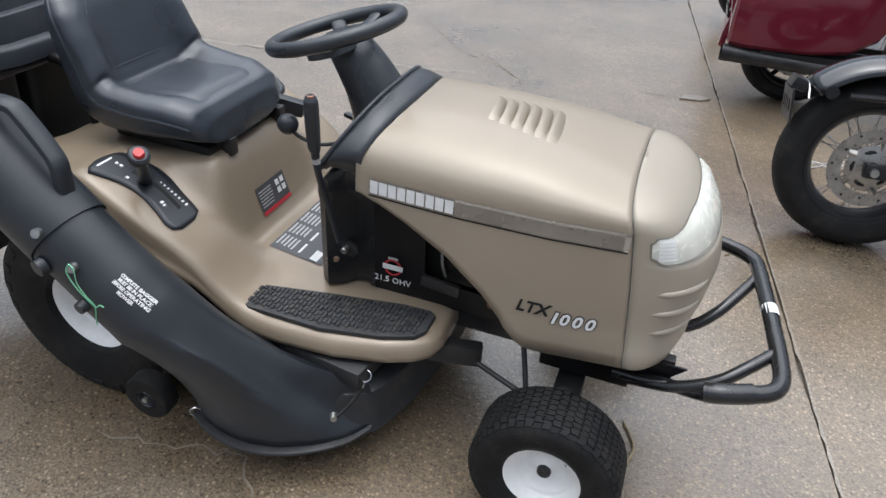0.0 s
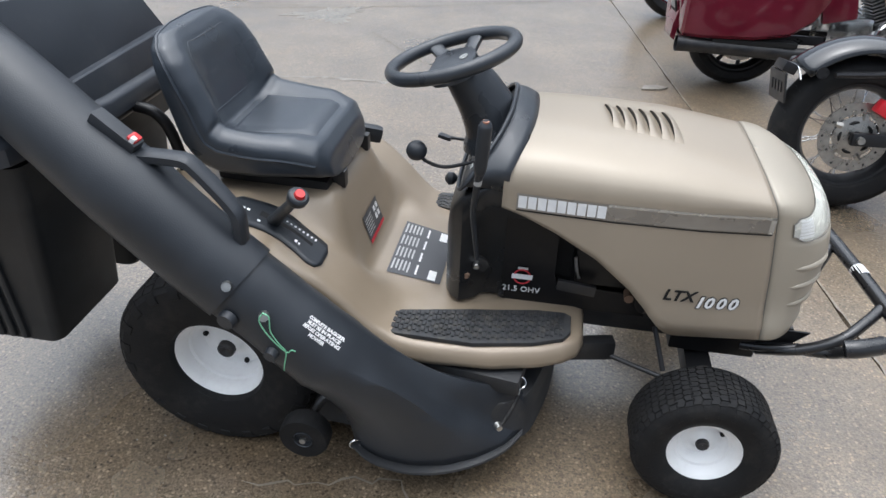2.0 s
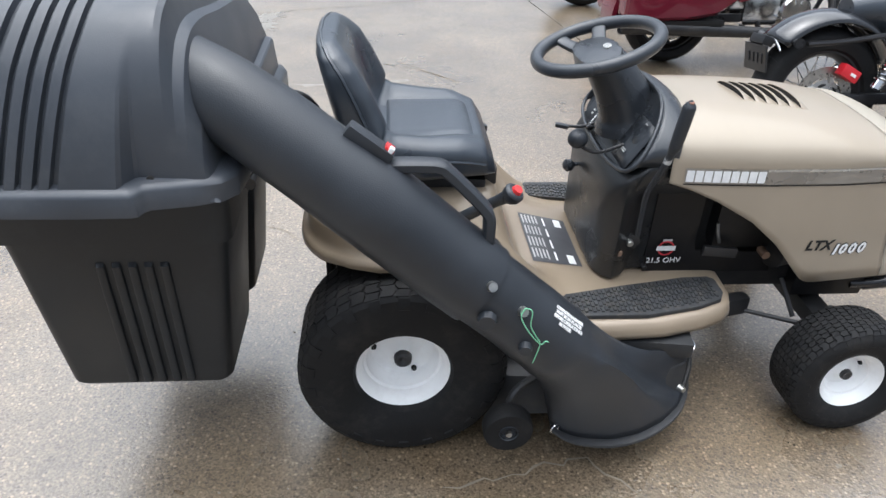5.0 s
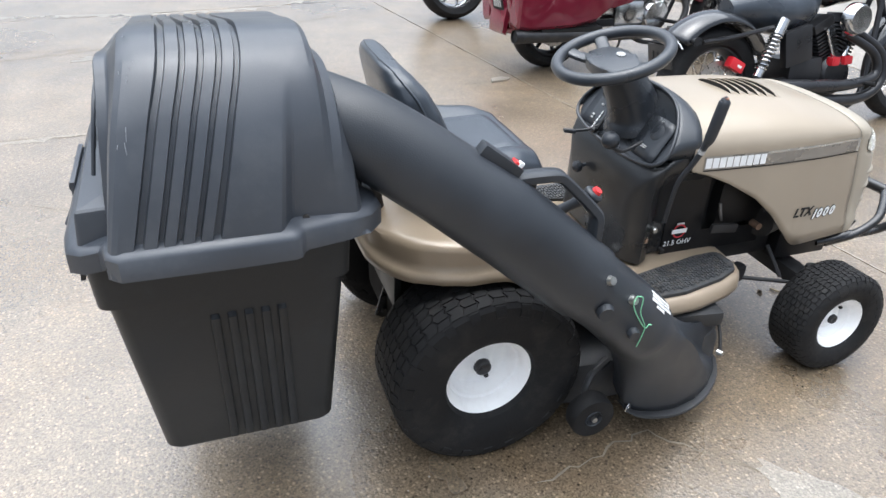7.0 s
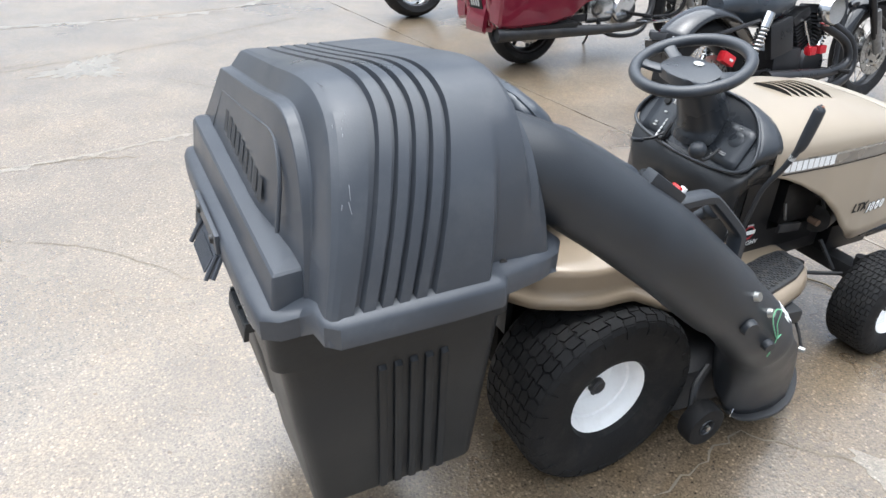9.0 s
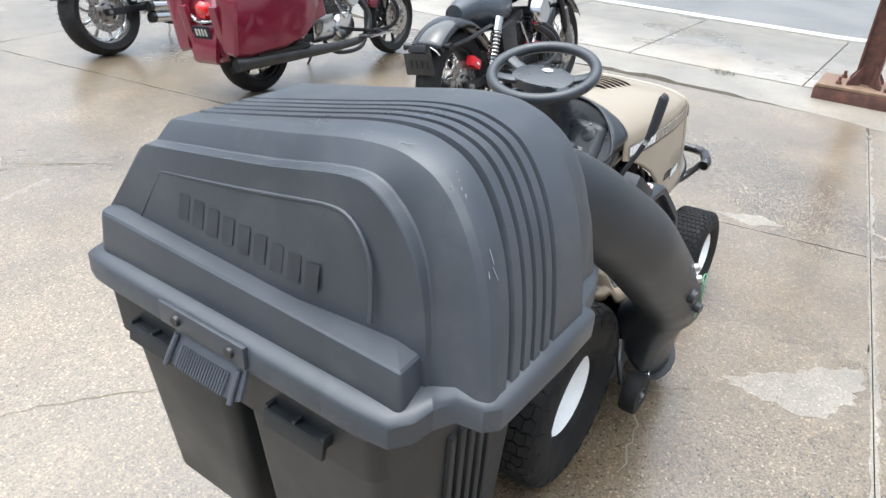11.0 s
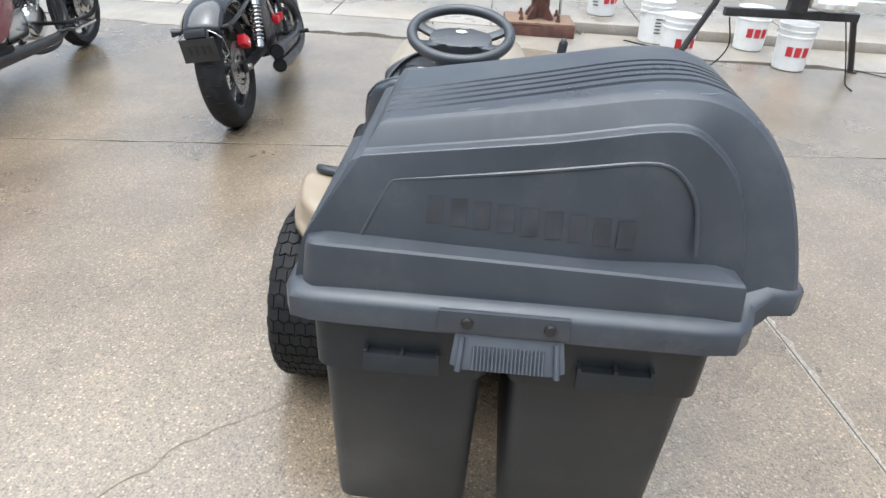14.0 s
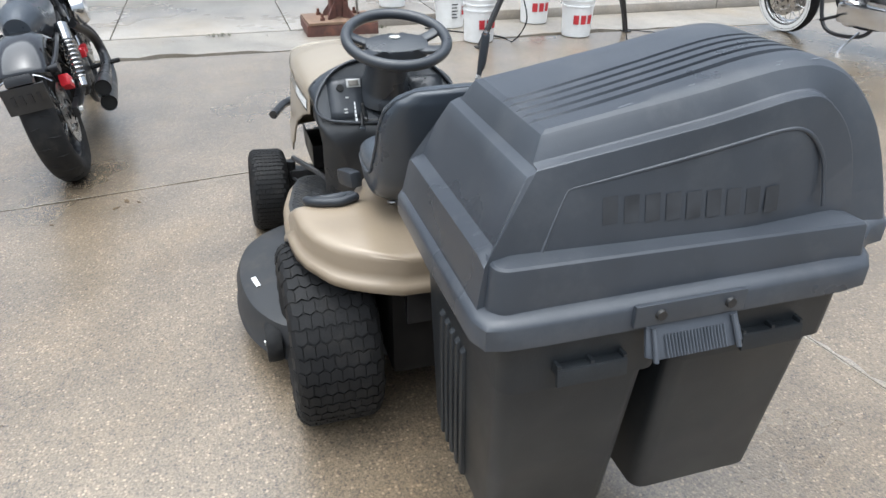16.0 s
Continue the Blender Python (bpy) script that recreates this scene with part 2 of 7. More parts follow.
lens = bpy.data.materials.new("clear_headlight_lens")
lens.use_nodes = True
lens_bsdf = lens.node_tree.nodes["Principled BSDF"]
lens_bsdf.inputs["Base Color"].default_value = (0.93, 0.94, 0.93, 1)
lens_bsdf.inputs["Roughness"].default_value = 0.12
lens_bsdf.inputs["Transmission Weight"].default_value = 0.85
lens_bsdf.inputs["IOR"].default_value = 1.45
M["lens"] = lens
M["reflector"] = material("headlight_reflector", (0.70, 0.69, 0.62), 0.25, 0.2, var=0.15, scale=30)

# ---- building helpers ----


def finish(name, bm, mat, angle=40.0, smooth=True):
    bmesh.ops.recalc_face_normals(bm, faces=bm.faces)
    me = bpy.data.meshes.new(name)
    bm.to_mesh(me)
    bm.free()
    me.materials.append(M[mat])
    if smooth:
        me.polygons.foreach_set("use_smooth", [True] * len(me.polygons))
        me.set_sharp_from_angle(angle=radians(angle))
    return me


def part(name, bm, mat, parent, label="", angle=40.0, smooth=True):
    """One mesh object under a thing or under a part, in its parent's frame."""
    ob = new(name, finish(name, bm, mat, angle, smooth))
    ob.parent = parent
    if label:
        ob["label"] = label
    return ob


def thing(name, label, category, m=None, group=""):
    ob = new(name)
    ob.empty_display_size = 0.1
    ob.matrix_world = PLACE @ (m or Matrix.Identity(4))
    return tagged(ob, label, category, group)


def B():
    return bmesh.new()


def box(centre, size, m=None, bevel=0.0, taper=1.0, bm=None):
    """A box with rounded edges; taper scales its top."""
    one = B()
    bmesh.ops.create_cube(one, size=1.0)
    for v in one.verts:
        k = taper if v.co.z > 0 else 1.0
        v.co = Vector((v.co.x * size[0] * k, v.co.y * size[1] * k, v.co.z * size[2]))
    if bevel:
        bmesh.ops.bevel(one, geom=list(one.edges), offset=bevel, segments=2, profile=0.7, affect="EDGES", clamp_overlap=True)
    t = Matrix.Translation(centre) @ (m or Matrix.Identity(4))
    for v in one.verts:
        v.co = t @ v.co
    return join(bm, one)


def join(bm, one):
    """Adds one bmesh to another, and gives back the sum."""
    if bm is None:
        return one
    me = bpy.data.meshes.new("t")
    one.to_mesh(me)
    one.free()
    bm.from_mesh(me)
    bpy.data.meshes.remove(me)
    return bm


def loft(rings, bm=None, closed=True, caps=True):
    """Skins rings of equally many points."""
    bm = bm or B()
    rows = [[bm.verts.new(p) for p in ring] for ring in rings]
    n = len(rows[0])
    for a, b in zip(rows, rows[1:]):
        for i in range(n if closed else n - 1):
            j = (i + 1) % n
            bm.faces.new((a[i], a[j], b[j], b[i]))
    if caps and closed:
        bm.faces.new(rows[0])
        bm.faces.new(rows[-1])
    return bm


def curve(points, steps=8):
    """A smooth line through the points (Catmull-Rom)."""
    p = [Vector(q) for q in points]
    p = [2 * p[0] - p[1], *p, 2 * p[-1] - p[-2]]
    out = []
    for i in range(1, len(p) - 2):
        for k in range(steps):
            t = k / steps
            a, b, c, d = p[i - 1:i + 3]
            out.append(0.5 * (2 * b + (c - a) * t + (2 * a - 5 * b + 4 * c - d) * t * t + (3 * b - a - 3 * c + d) * t ** 3))
    return out + [p[-2]]


def frames_along(pts):
    """Tangent, side and up at each point, with no twist."""
    out = []
    side = None
    for i, p in enumerate(pts):
        t = (pts[min(i + 1, len(pts) - 1)] - pts[max(i - 1, 0)]).normalized()
        if side is None:
            side = t.cross(Vector((0, 0, 1)))
            if side.length < 0.1:
                side = t.cross(Vector((0, 1, 0)))
        side = (side - t * side.dot(t)).normalized()
        out.append((t, side, side.cross(t)))
    return out


def sweep(points, radius, sides=12, bm=None, steps=6, smooth=True, caps=True):
    """A round bar along a line; radius may be a list along the points."""
    pts = curve(points, steps) if smooth and len(points) > 2 else [Vector(p) for p in points]
    rad = [radius] * len(pts) if isinstance(radius, (int, float)) else [
        float(np.interp(i / (len(pts) - 1), np.linspace(0, 1, len(radius)), radius)) for i in range(len(pts))]
    rings = []
    for p, r, (t, s, u) in zip(pts, rad, frames_along(pts)):
        rings.append([p + r * (math.cos(a) * s + math.sin(a) * u) for a in (2 * math.pi * k / sides for k in range(sides))])
    return loft(rings, bm, True, caps)


def lathe(profile, n=40, m=None, bm=None, closed=False):
    """Turns (radius, height) pairs round the y axis."""
    bm = bm or B()
    m = m or Matrix.Identity(4)
    rows = []
    for r, h in profile:
        rows.append([bm.verts.new(m @ Vector((r * math.cos(a), h, r * math.sin(a)))) for a in (2 * math.pi * k / n for k in range(n))])
    pairs = list(zip(rows, rows[1:])) + ([(rows[-1], rows[0])] if closed else [])
    for a, b in pairs:
        for i in range(n):
            j = (i + 1) % n
            bm.faces.new((a[i], a[j], b[j], b[i]))
    return bm


def prism(outline, depth, m=None, bm=None, bevel=0.0):
    """A flat outline in x, y given a thickness downwards along -z from z = 0."""
    one = B()
    top = [one.verts.new((x, y, 0)) for x, y in outline]
    face = one.faces.new(top)
    low = bmesh.ops.extrude_face_region(one, geom=[face])["geom"]
    for v in low:
        if isinstance(v, bmesh.types.BMVert):
            v.co.z -= depth
    if bevel:
        rim = [e for e in one.edges if all(abs(v.co.z) < 1e-6 for v in e.verts)]
        bmesh.ops.bevel(one, geom=rim, offset=bevel, segments=2, profile=0.6, affect="EDGES")
    if m:
        for v in one.verts:
            v.co = m @ v.co
    return join(bm, one)


def letters(body, size, m, wrap=None, depth=0.0006, shear=0.0, align="LEFT", bm=None, spacing=1.0, bold=0.0):
    """Raised lettering in the built-in font; wrap bends its points."""
    cu = bpy.data.curves.new("letters", "FONT")
    cu.body, cu.size, cu.extrude, cu.shear, cu.align_x = body, size, depth, shear, align
    cu.space_character = spacing
    cu.resolution_u = 2
    cu.offset = bold
    ob = new("letters", cu)
    dg = bpy.context.evaluated_depsgraph_get()
    me = bpy.data.meshes.new_from_object(ob.evaluated_get(dg))
    bpy.data.objects.remove(ob)
    bpy.data.curves.remove(cu)
    one = B()
    one.from_mesh(me)
    bpy.data.meshes.remove(me)
    for v in one.verts:
        v.co = Vector(wrap(v.co)) if wrap else m @ v.co
    return join(bm, one)


def ramp(x, points):
    xs, ys = zip(*points)
    return float(np.interp(x, xs, ys))


def ease(t):
    t = min(1.0, max(0.0, t))
    return t * t * (3 - 2 * t)


def stretch(d):
    """The pose whose z runs along d."""
    return Vector(d).to_track_quat("Z", "Y").to_matrix().to_4x4()


def rod(a, b, r, sides=10, bm=None, r2=None):
    return sweep([a, b], [r, r2 if r2 else r], sides, bm, smooth=False)

# ---- ground: lot slabs, sidewalk, kerb, road ----


def setting(name, me, label, category):
    ob = new(name, me)
    ob.matrix_world = PLACE
    return tagged(ob, label, category, kind="structure")


bm = B()
prism([(-150, -150), (150, -150), (150, 150), (-150, 150)], 0.2, pose(0, 0, -0.03), bm)
setting("ground", finish("ground", bm, "soil"), "dark earth under the paved lot, seen in the joints", "ground")


def a_line(y, off=0.0):
    return 1.955 + off - 0.148 * y


def b_line(x, off=0.0):
    return -1.30 + off + 0.135 * x


def corner(off_a, off_b):
    """Where a long joint and a cross joint meet."""
    y = (-1.30 + off_b + 0.135 * (1.955 + off_a)) / (1 + 0.135 * 0.148)
    return a_line(y, off_a), y


lot = setting("pavement", finish("pavement", prism([(-14, -13), (4.4, -13), (4.4, 16), (-14, 16)], 0.05, pose(0, 0, -0.024)), "soil"),
              "worn damp concrete parking lot in large slabs", "pavement")
A_OFF, B_OFF = [-13.5, -7.0, 0.0, 6.0], [-12.5, -6.2, 0.0, 6.6, 13.0]
GAP = 0.0022
for i in range(len(A_OFF) - 1):
    for j in range(len(B_OFF) - 1):
        c = [corner(A_OFF[i] + GAP, B_OFF[j] + GAP), corner(A_OFF[i + 1] - GAP, B_OFF[j] + GAP),
             corner(A_OFF[i + 1] - GAP, B_OFF[j + 1] - GAP), corner(A_OFF[i] + GAP, B_OFF[j + 1] - GAP)]
        if i == 2:
            edge = 4.43 - 0.010
            c[1], c[2] = (edge, b_line(edge, B_OFF[j] + GAP)), (edge, b_line(edge, B_OFF[j + 1] - GAP))
        # edges chipped a little
        rnd = random.Random(10 * i + j)
        ring = []
        for p, q in zip(c, c[1:] + c[:1]):
            steps = max(4, int(math.dist(p, q) / 0.12))
            nrm = Vector((q[1] - p[1], p[0] - q[0])).normalized()
            for k in range(steps):
                chip = 0.0 if k == 0 else (rnd.random() ** 7) * 0.014 + rnd.random() * 0.0015
                x, y = p[0] + (q[0] - p[0]) * k / steps, p[1] + (q[1] - p[1]) * k / steps
                ring.append((x - nrm.x * chip, y - nrm.y * chip))
        part("slab", prism(ring, 0.022, None, None, 0.002), "concrete", lot, smooth=False)

# cracks: thin sunken lines of dirt, drawn as narrow wandering strips


def crack(points, width, seed, parent, mat="crack"):
    rnd = random.Random(seed)
    pts = []
    for p, q in zip(points, points[1:]):
        steps = max(3, int(math.dist(p, q) / 0.035))
        for k in range(steps):
            t = k / steps
            pts.append((p[0] + (q[0] - p[0]) * t + rnd.uniform(-0.012, 0.012), p[1] + (q[1] - p[1]) * t + rnd.uniform(-0.012, 0.012)))
    pts.append(points[-1])
    left, right = [], []
    for i, p in enumerate(pts):
        a, b = pts[max(0, i - 1)], pts[min(len(pts) - 1, i + 1)]
        d = Vector((b[0] - a[0], b[1] - a[1])).normalized()
        w = width * rnd.uniform(0.3, 1.0) * (0.35 if i in (0, len(pts) - 1) else 1)
        left.append((p[0] - d.y * w, p[1] + d.x * w, 0.0012))
        right.append((p[0] + d.y * w, p[1] - d.x * w, 0.0012))
    part("crack", loft([left, right], None, False, False), mat, parent, smooth=False)


crack([(0.10, -0.62), (0.49, -0.53), (0.60, -0.64), (0.71, -0.76), (1.20, -1.13)], 0.004, 1, lot)
crack([(-1.95, 1.93), (-1.72, 1.72), (-1.465, 1.487), (-1.25, 1.38), (-1.11, 1.25), (-1.0, 1.13), (-0.93, 1.04), (-0.886, 0.96), (-0.80, 0.92), (-0.62, 0.80), (-0.536, 0.726), (-0.428, 0.672), (-0.35, 0.58), (-0.30, 0.51), (-0.267, 0.475), (-0.22, 0.372), (-0.15, 0.31)], 0.003, 2, lot)
crack([(-0.60, 3.46), (-0.10, 2.85), (0.20, 2.70), (0.39, 2.53), (0.42, 2.45)], 0.005, 3, lot)
crack([(-2.6, 2.28), (-1.64, 2.30), (-1.14, 2.26), (-0.9, 2.2)], 0.006, 4, lot)
crack([(-1.9, 3.83), (-1.13, 4.06), (-0.3, 4.35), (0.7, 4.8)], 0.008, 5, lot)
crack([(0.05, 2.89), (0.36, 2.55)], 0.005, 6, lot)
crack([(1.46, 2.72), (1.30, 2.68), (1.12, 2.66)], 0.014, 7, lot, "soil")

# pale mortar smears and scaled patches along joints and cracks


def patch(points, seed, rough=0.018):
    rnd = random.Random(seed)
    mid = Vector((sum(p[0] for p in points) / len(points), sum(p[1] for p in points) / len(points)))
    ring = []
    for p, q in zip(points, points[1:] + points[:1]):
        steps = max(3, int(math.dist(p, q) / 0.025))
        for k in range(steps):
            d = Vector((p[0] + (q[0] - p[0]) * k / steps, p[1] + (q[1] - p[1]) * k / steps)) - mid
            ring.append(tuple(mid + d * (1 + max(-0.4, rnd.gauss(0, rough * 6)))))
    part("mortar_patch", prism(ring, 0.003, pose(0, 0, 0.0014)), "mortar", lot, smooth=False)


def band(points, width, seed):
    """A smear of uneven width beside a line."""
    rnd = random.Random(seed)
    left, right = [], []
    for p, q in zip(points, points[1:]):
        steps = max(3, int(math.dist(p, q) / 0.04))
        d = Vector((q[0] - p[0], q[1] - p[1])).normalized()
        for k in range(steps):
            t = k / steps
            x, y = p[0] + (q[0] - p[0]) * t, p[1] + (q[1] - p[1]) * t
            w = width * rnd.uniform(0.15, 1.0) ** 1.5
            left.append((x - d.y * 0.004, y + d.x * 0.004, 0.0012))
            right.append((x + d.y * w, y - d.x * w, 0.0012))
    part("mortar_smear", loft([left, right], None, False, False), "mortar", lot, smooth=False)


patch([(0.992, -0.972), (1.129, -1.106), (1.005, -1.148), (0.725, -1.045), (0.700, -0.90), (0.743, -0.727)], 1)
patch([(2.39, -1.04), (2.37, -1.234), (2.32, -1.50), (2.21, -1.60), (2.13, -1.10)], 2, 0.03)
patch([(2.107, -0.282), (2.218, -0.48), (2.17, -0.614), (2.06, -0.483)], 3)
patch([(-1.415, 3.759), (-0.848, 4.207), (-0.894, 3.604)], 4, 0.04)
band([(-3.2, 2.27), (-1.70, 2.26), (-1.387, 2.295), (-1.079, 2.329), (-0.64, 2.427), (-0.26, 2.423), (0.15, 2.546)], 0.060, 6)
band([(-4.0, 5.24), (-2.17, 5.21), (-1.524, 5.198), (-0.693, 5.148), (0.18, 5.277), (1.049, 5.994), (2.061, 6.939)], 0.12, 7)
band([(a_line(y, 0.006), y) for y in np.arange(4.8, -3.9, -0.35)], 0.009, 8)
band([(x, b_line(x, -0.006)) for x in np.arange(-3.5, 4.3, 0.35)], 0.026, 9)
band([(x, b_line(x, 0.006)) for x in np.arange(4.2, -3.6, -0.35)], 0.012, 10)
crack([(-2.6, 4.09), (-1.988, 4.065), (-1.547, 4.026), (-1.327, 4.115)], 0.006, 11, lot)
crack([(0.98, -0.957), (1.129, -1.062)], 0.004, 12, lot)

# broken chip of concrete lying at the joint
chip = new("concrete_chip", finish("concrete_chip", prism([(0, 0), (0.12, 0.02), (0.17, 0.07), (0.10, 0.10), (0.02, 0.07)], 0.012, pose(0, 0, 0.012), None, 0.003), "band"))
chip.matrix_world = PLACE @ pose(1.33, 2.66, 0)
tagged(chip, "small pale broken chip of concrete at a joint", "debris")

# crumbling pale strip between lot and sidewalk, then the raised sidewalk, the kerb and the road
rnd = random.Random(3)
near = [(4.44 + rnd.uniform(-0.05, 0.03) + 0.10 * math.sin(y * 1.7), y) for y in np.arange(-9, 9.01, 0.15)]
far_edge = [(5.17, y) for y in np.arange(9, -9.01, -0.5)]
setting("gutter_strip", finish("gutter_strip", prism(near + far_edge, 0.04, pose(0, 0, 0.004), None, 0.002), "band", smooth=False),
                 "pale crumbling concrete strip along the sidewalk", "gutter")


def walk_height(y):
    """The sidewalk lies flush at the drive and climbs to a low step."""
    return 0.012 + 0.085 * ease((-0.1 - y) / 0.8)


sidewalk = setting("sidewalk", finish("sidewalk", prism([(5.19, -30), (7.62, -30), (7.62, 30), (5.19, 30)], 0.05, pose(0, 0, -0.01)), "soil"),
                   "pale concrete sidewalk in panels beside the road", "sidewalk")
cuts = [-30, -12, -8.4, -6.6, -4.8, -3.0, -1.55, -0.1, 1.47, 3.0, 4.5, 6.1, 7.8, 12, 30]
for y0, y1 in zip(cuts, cuts[1:]):
    rows = []
    for y in np.linspace(y0 + 0.006, y1 - 0.006, 8):
        z = walk_height(y)
        rows.append([(5.20, y, -0.03), (5.20, y, z - 0.008), (5.208, y, z), (7.592, y, z), (7.60, y, z - 0.008), (7.60, y, -0.03)])
    part("panel", loft(rows), "walk", sidewalk, angle=60)
bm = B()
rows = []
for y in np.linspace(-40, 40, 41):
    z = 0.03 + walk_height(y) * 0.6
    rows.append([(7.62, y, -0.05), (7.62, y, z - 0.01), (7.635, y, z), (7.765, y, z), (7.79, y, z - 0.02), (7.80, y, -0.12)])
setting("kerb", finish("kerb", loft(rows, bm), "kerb"), "whitish concrete kerb along the road", "kerb")
setting("road", finish("road", prism([(7.79, -120), (60, -120), (60, 120), (7.79, 120)], 0.05, pose(0, 0, -0.025)), "asphalt"),
        "damp grey asphalt road", "road")

# ---- the riding mower ----
mower = thing("riding_mower", "champagne-tan riding lawn mower with black seat on wet concrete", "lawn mower")


def tyre_mesh(R, W, rim_r, lug):
    """The carcass of a turf tyre; W is its width, along y."""
    h = W / 2
    prof = [(rim_r, -h * 0.62), (rim_r + 0.012, -h * 0.84), (rim_r + (R - rim_r) * 0.35, -h * 0.99), (rim_r + (R - rim_r) * 0.65, -h),
            (R - 0.026, -h * 0.965), (R - 0.014, -h * 0.88), (R - lug, -h * 0.70), (R - lug + 0.002, 0), (R - lug, h * 0.70), (R - 0.014, h * 0.88),
            (R - 0.026, h * 0.965), (rim_r + (R - rim_r) * 0.65, h), (rim_r + (R - rim_r) * 0.35, h * 0.99), (rim_r + 0.012, h * 0.84), (rim_r, h * 0.62)]
    return lathe(prof, 64)


def tread_mesh(R, W, rows, lug):
    """Wavy interlocking lugs round the tread."""
    h = W / 2
    bm = B()
    n = 8 if W < 0.2 else 7
    seg = 1.8 / n
    da = 2 * math.pi / rows * 0.42
    for k in range(rows):
        for c in range(n + k % 2):
            v0, v1 = -0.9 + seg * (c - 0.5 * (k % 2)), -0.9 + seg * (c + 1 - 0.5 * (k % 2))
            v0, v1 = max(v0, -0.92) + 0.014, min(v1, 0.92) - 0.014
            mid = (v0 + v1) / 2
            top, low = [], []
            for du, q0 in ((-1, v0), (-1, mid), (-1, v1), (1, v1), (1, mid), (1, v0)):
                y = h * q0
                a = 2 * math.pi * k / rows + du * da + 0.24 * da * math.cos(2 * math.pi * (q0 + 0.9) / seg)
                q = abs(q0)
                rt = R - 0.001 - 0.020 * max(0, (q - 0.68) / 0.30) ** 1.7
                for lst, r in ((top, rt), (low, rt - lug - 0.005)):
                    lst.append(Vector((r * math.cos(a), y, r * math.sin(a))))
            loft([low, top], bm)
        if k % 2:
            for s in (-1, 1):
                rows_ = []
                for r, q in ((R - 0.008, 0.80), (R - 0.017, 0.93), (R - 0.034, 1.005), (R - 0.046, 1.012)):
                    a0, a1 = 2 * math.pi * k / rows - da * 0.95, 2 * math.pi * k / rows + da * 0.95
                    rows_.append([Vector((r_ * math.cos(a), s * h * q_, r_ * math.sin(a))) for a, r_, q_ in ((a0, r, q), (a1, r, q), (a1, r - 0.006, q - 0.05), (a0, r - 0.006, q - 0.05))])
                loft(rows_, bm)
    return bm


def rim_mesh(r, depth, hub_r):
    """A pressed steel wheel seen from its outer side, which faces -y."""
    return lathe([(r + 0.012, 0.010), (r + 0.014, 0.0), (r + 0.008, -0.006), (r, -0.002), (r - 0.006, 0.008), (r - 0.011, 0.014), (r - 0.013, depth * 0.42), (r - 0.020, depth * 0.46), (r - 0.023, depth * 0.80), (r - 0.032, depth * 0.96),
                  (r * 0.60, depth), (hub_r * 1.9, depth * 0.93), (hub_r * 1.25, depth * 0.80), (hub_r * 1.0, depth * 0.60), (hub_r * 0.92, depth * 0.57), (0.0005, depth * 0.57)], 48)


def mower_wheel(name, x, y, z, R, W, rim_r, rows, side, depth, camber=0.0):
    flip = pose(0, 0, 0, 0, 0, 180) if side > 0 else Matrix.Identity(4)
    w = new(name)
    w.parent = mower
    w.matrix_local = pose(x, y, z, camber * side, 0, 0) @ flip
    w["label"] = "black turf tyre on a white steel wheel"
    part("tyre", tyre_mesh(R, W, rim_r, 0.007), "rubber", w, "worn black turf tyre", 30)
    tagged(part("tread", tread_mesh(R, W, rows, 0.007), "rubber", w, "wavy interlocking tread lugs", 30), kind="stuff")
    edge = -W / 2 * 0.62 - 0.006
    b = rim_mesh(rim_r, depth, rim_r * 0.23)
    for v in b.verts:
        v.co.y += edge
    part("rim", b, "white_rim", w, "white painted steel rim")
    part("hub", lathe([(0.0005, edge + depth * 0.46), (rim_r * 0.15, edge + depth * 0.36), (rim_r * 0.195, edge + depth * 0.40), (rim_r * 0.21, edge + depth * 0.60)], 20), "steel", w, "dark greasy hub")
    # slightly raised black discs painted as the dark holes in the wheel
    for a in (0.95, -1.15, 3.04) if rim_r > 0.1 else (0.5,):
        r = rim_r * 0.66
        part("wheel_hole", lathe([(0.0005, -0.007), (0.007, -0.007), (0.008, 0.006)], 10,
                               Matrix.Translation((r * math.cos(a), edge + depth * 0.985, r * math.sin(a)))), "void", w)
    return w


mower_wheel("rear_wheel", 0.0, -0.374, 0.266, 0.270, 0.240, 0.116, 44, -1, 0.088)
mower_wheel("rear_wheel", 0.0, 0.352, 0.266, 0.270, 0.240, 0.116, 44, 1, 0.088)
mower_wheel("front_wheel", 1.245, -0.392, 0.174, 0.178, 0.155, 0.082, 54, -1, 0.048, 3)
mower_wheel("front_wheel", 1.245, 0.422, 0.176, 0.178, 0.155, 0.082, 54, 1, 0.048, 3)

# hood: back edge at x 0.69, seam at 1.33, then the nose
YC = 0.016


def hood_half(x):
    return ramp(x, [(0.69, 0.262), (0.80, 0.270), (0.95, 0.277), (1.15, 0.274), (1.33, 0.256)])


def hood_top(x):
    return ramp(x, [(0.69, 0.846), (0.80, 0.847), (0.95, 0.841), (1.08, 0.834), (1.20, 0.818), (1.33, 0.796)])


def hood_low(x):
    return ramp(x, [(0.69, 0.690), (0.75, 0.672), (0.82, 0.643), (0.93, 0.583), (1.015, 0.512), (1.07, 0.450), (1.115, 0.398), (1.14, 0.392), (1.33, 0.398)])


def hood_flare(z):
    return ramp(z, [(0.39, 0.018), (0.44, 0.022), (0.455, 0.014), (0.55, 0.010), (0.68, 0.0), (0.745, -0.004)])


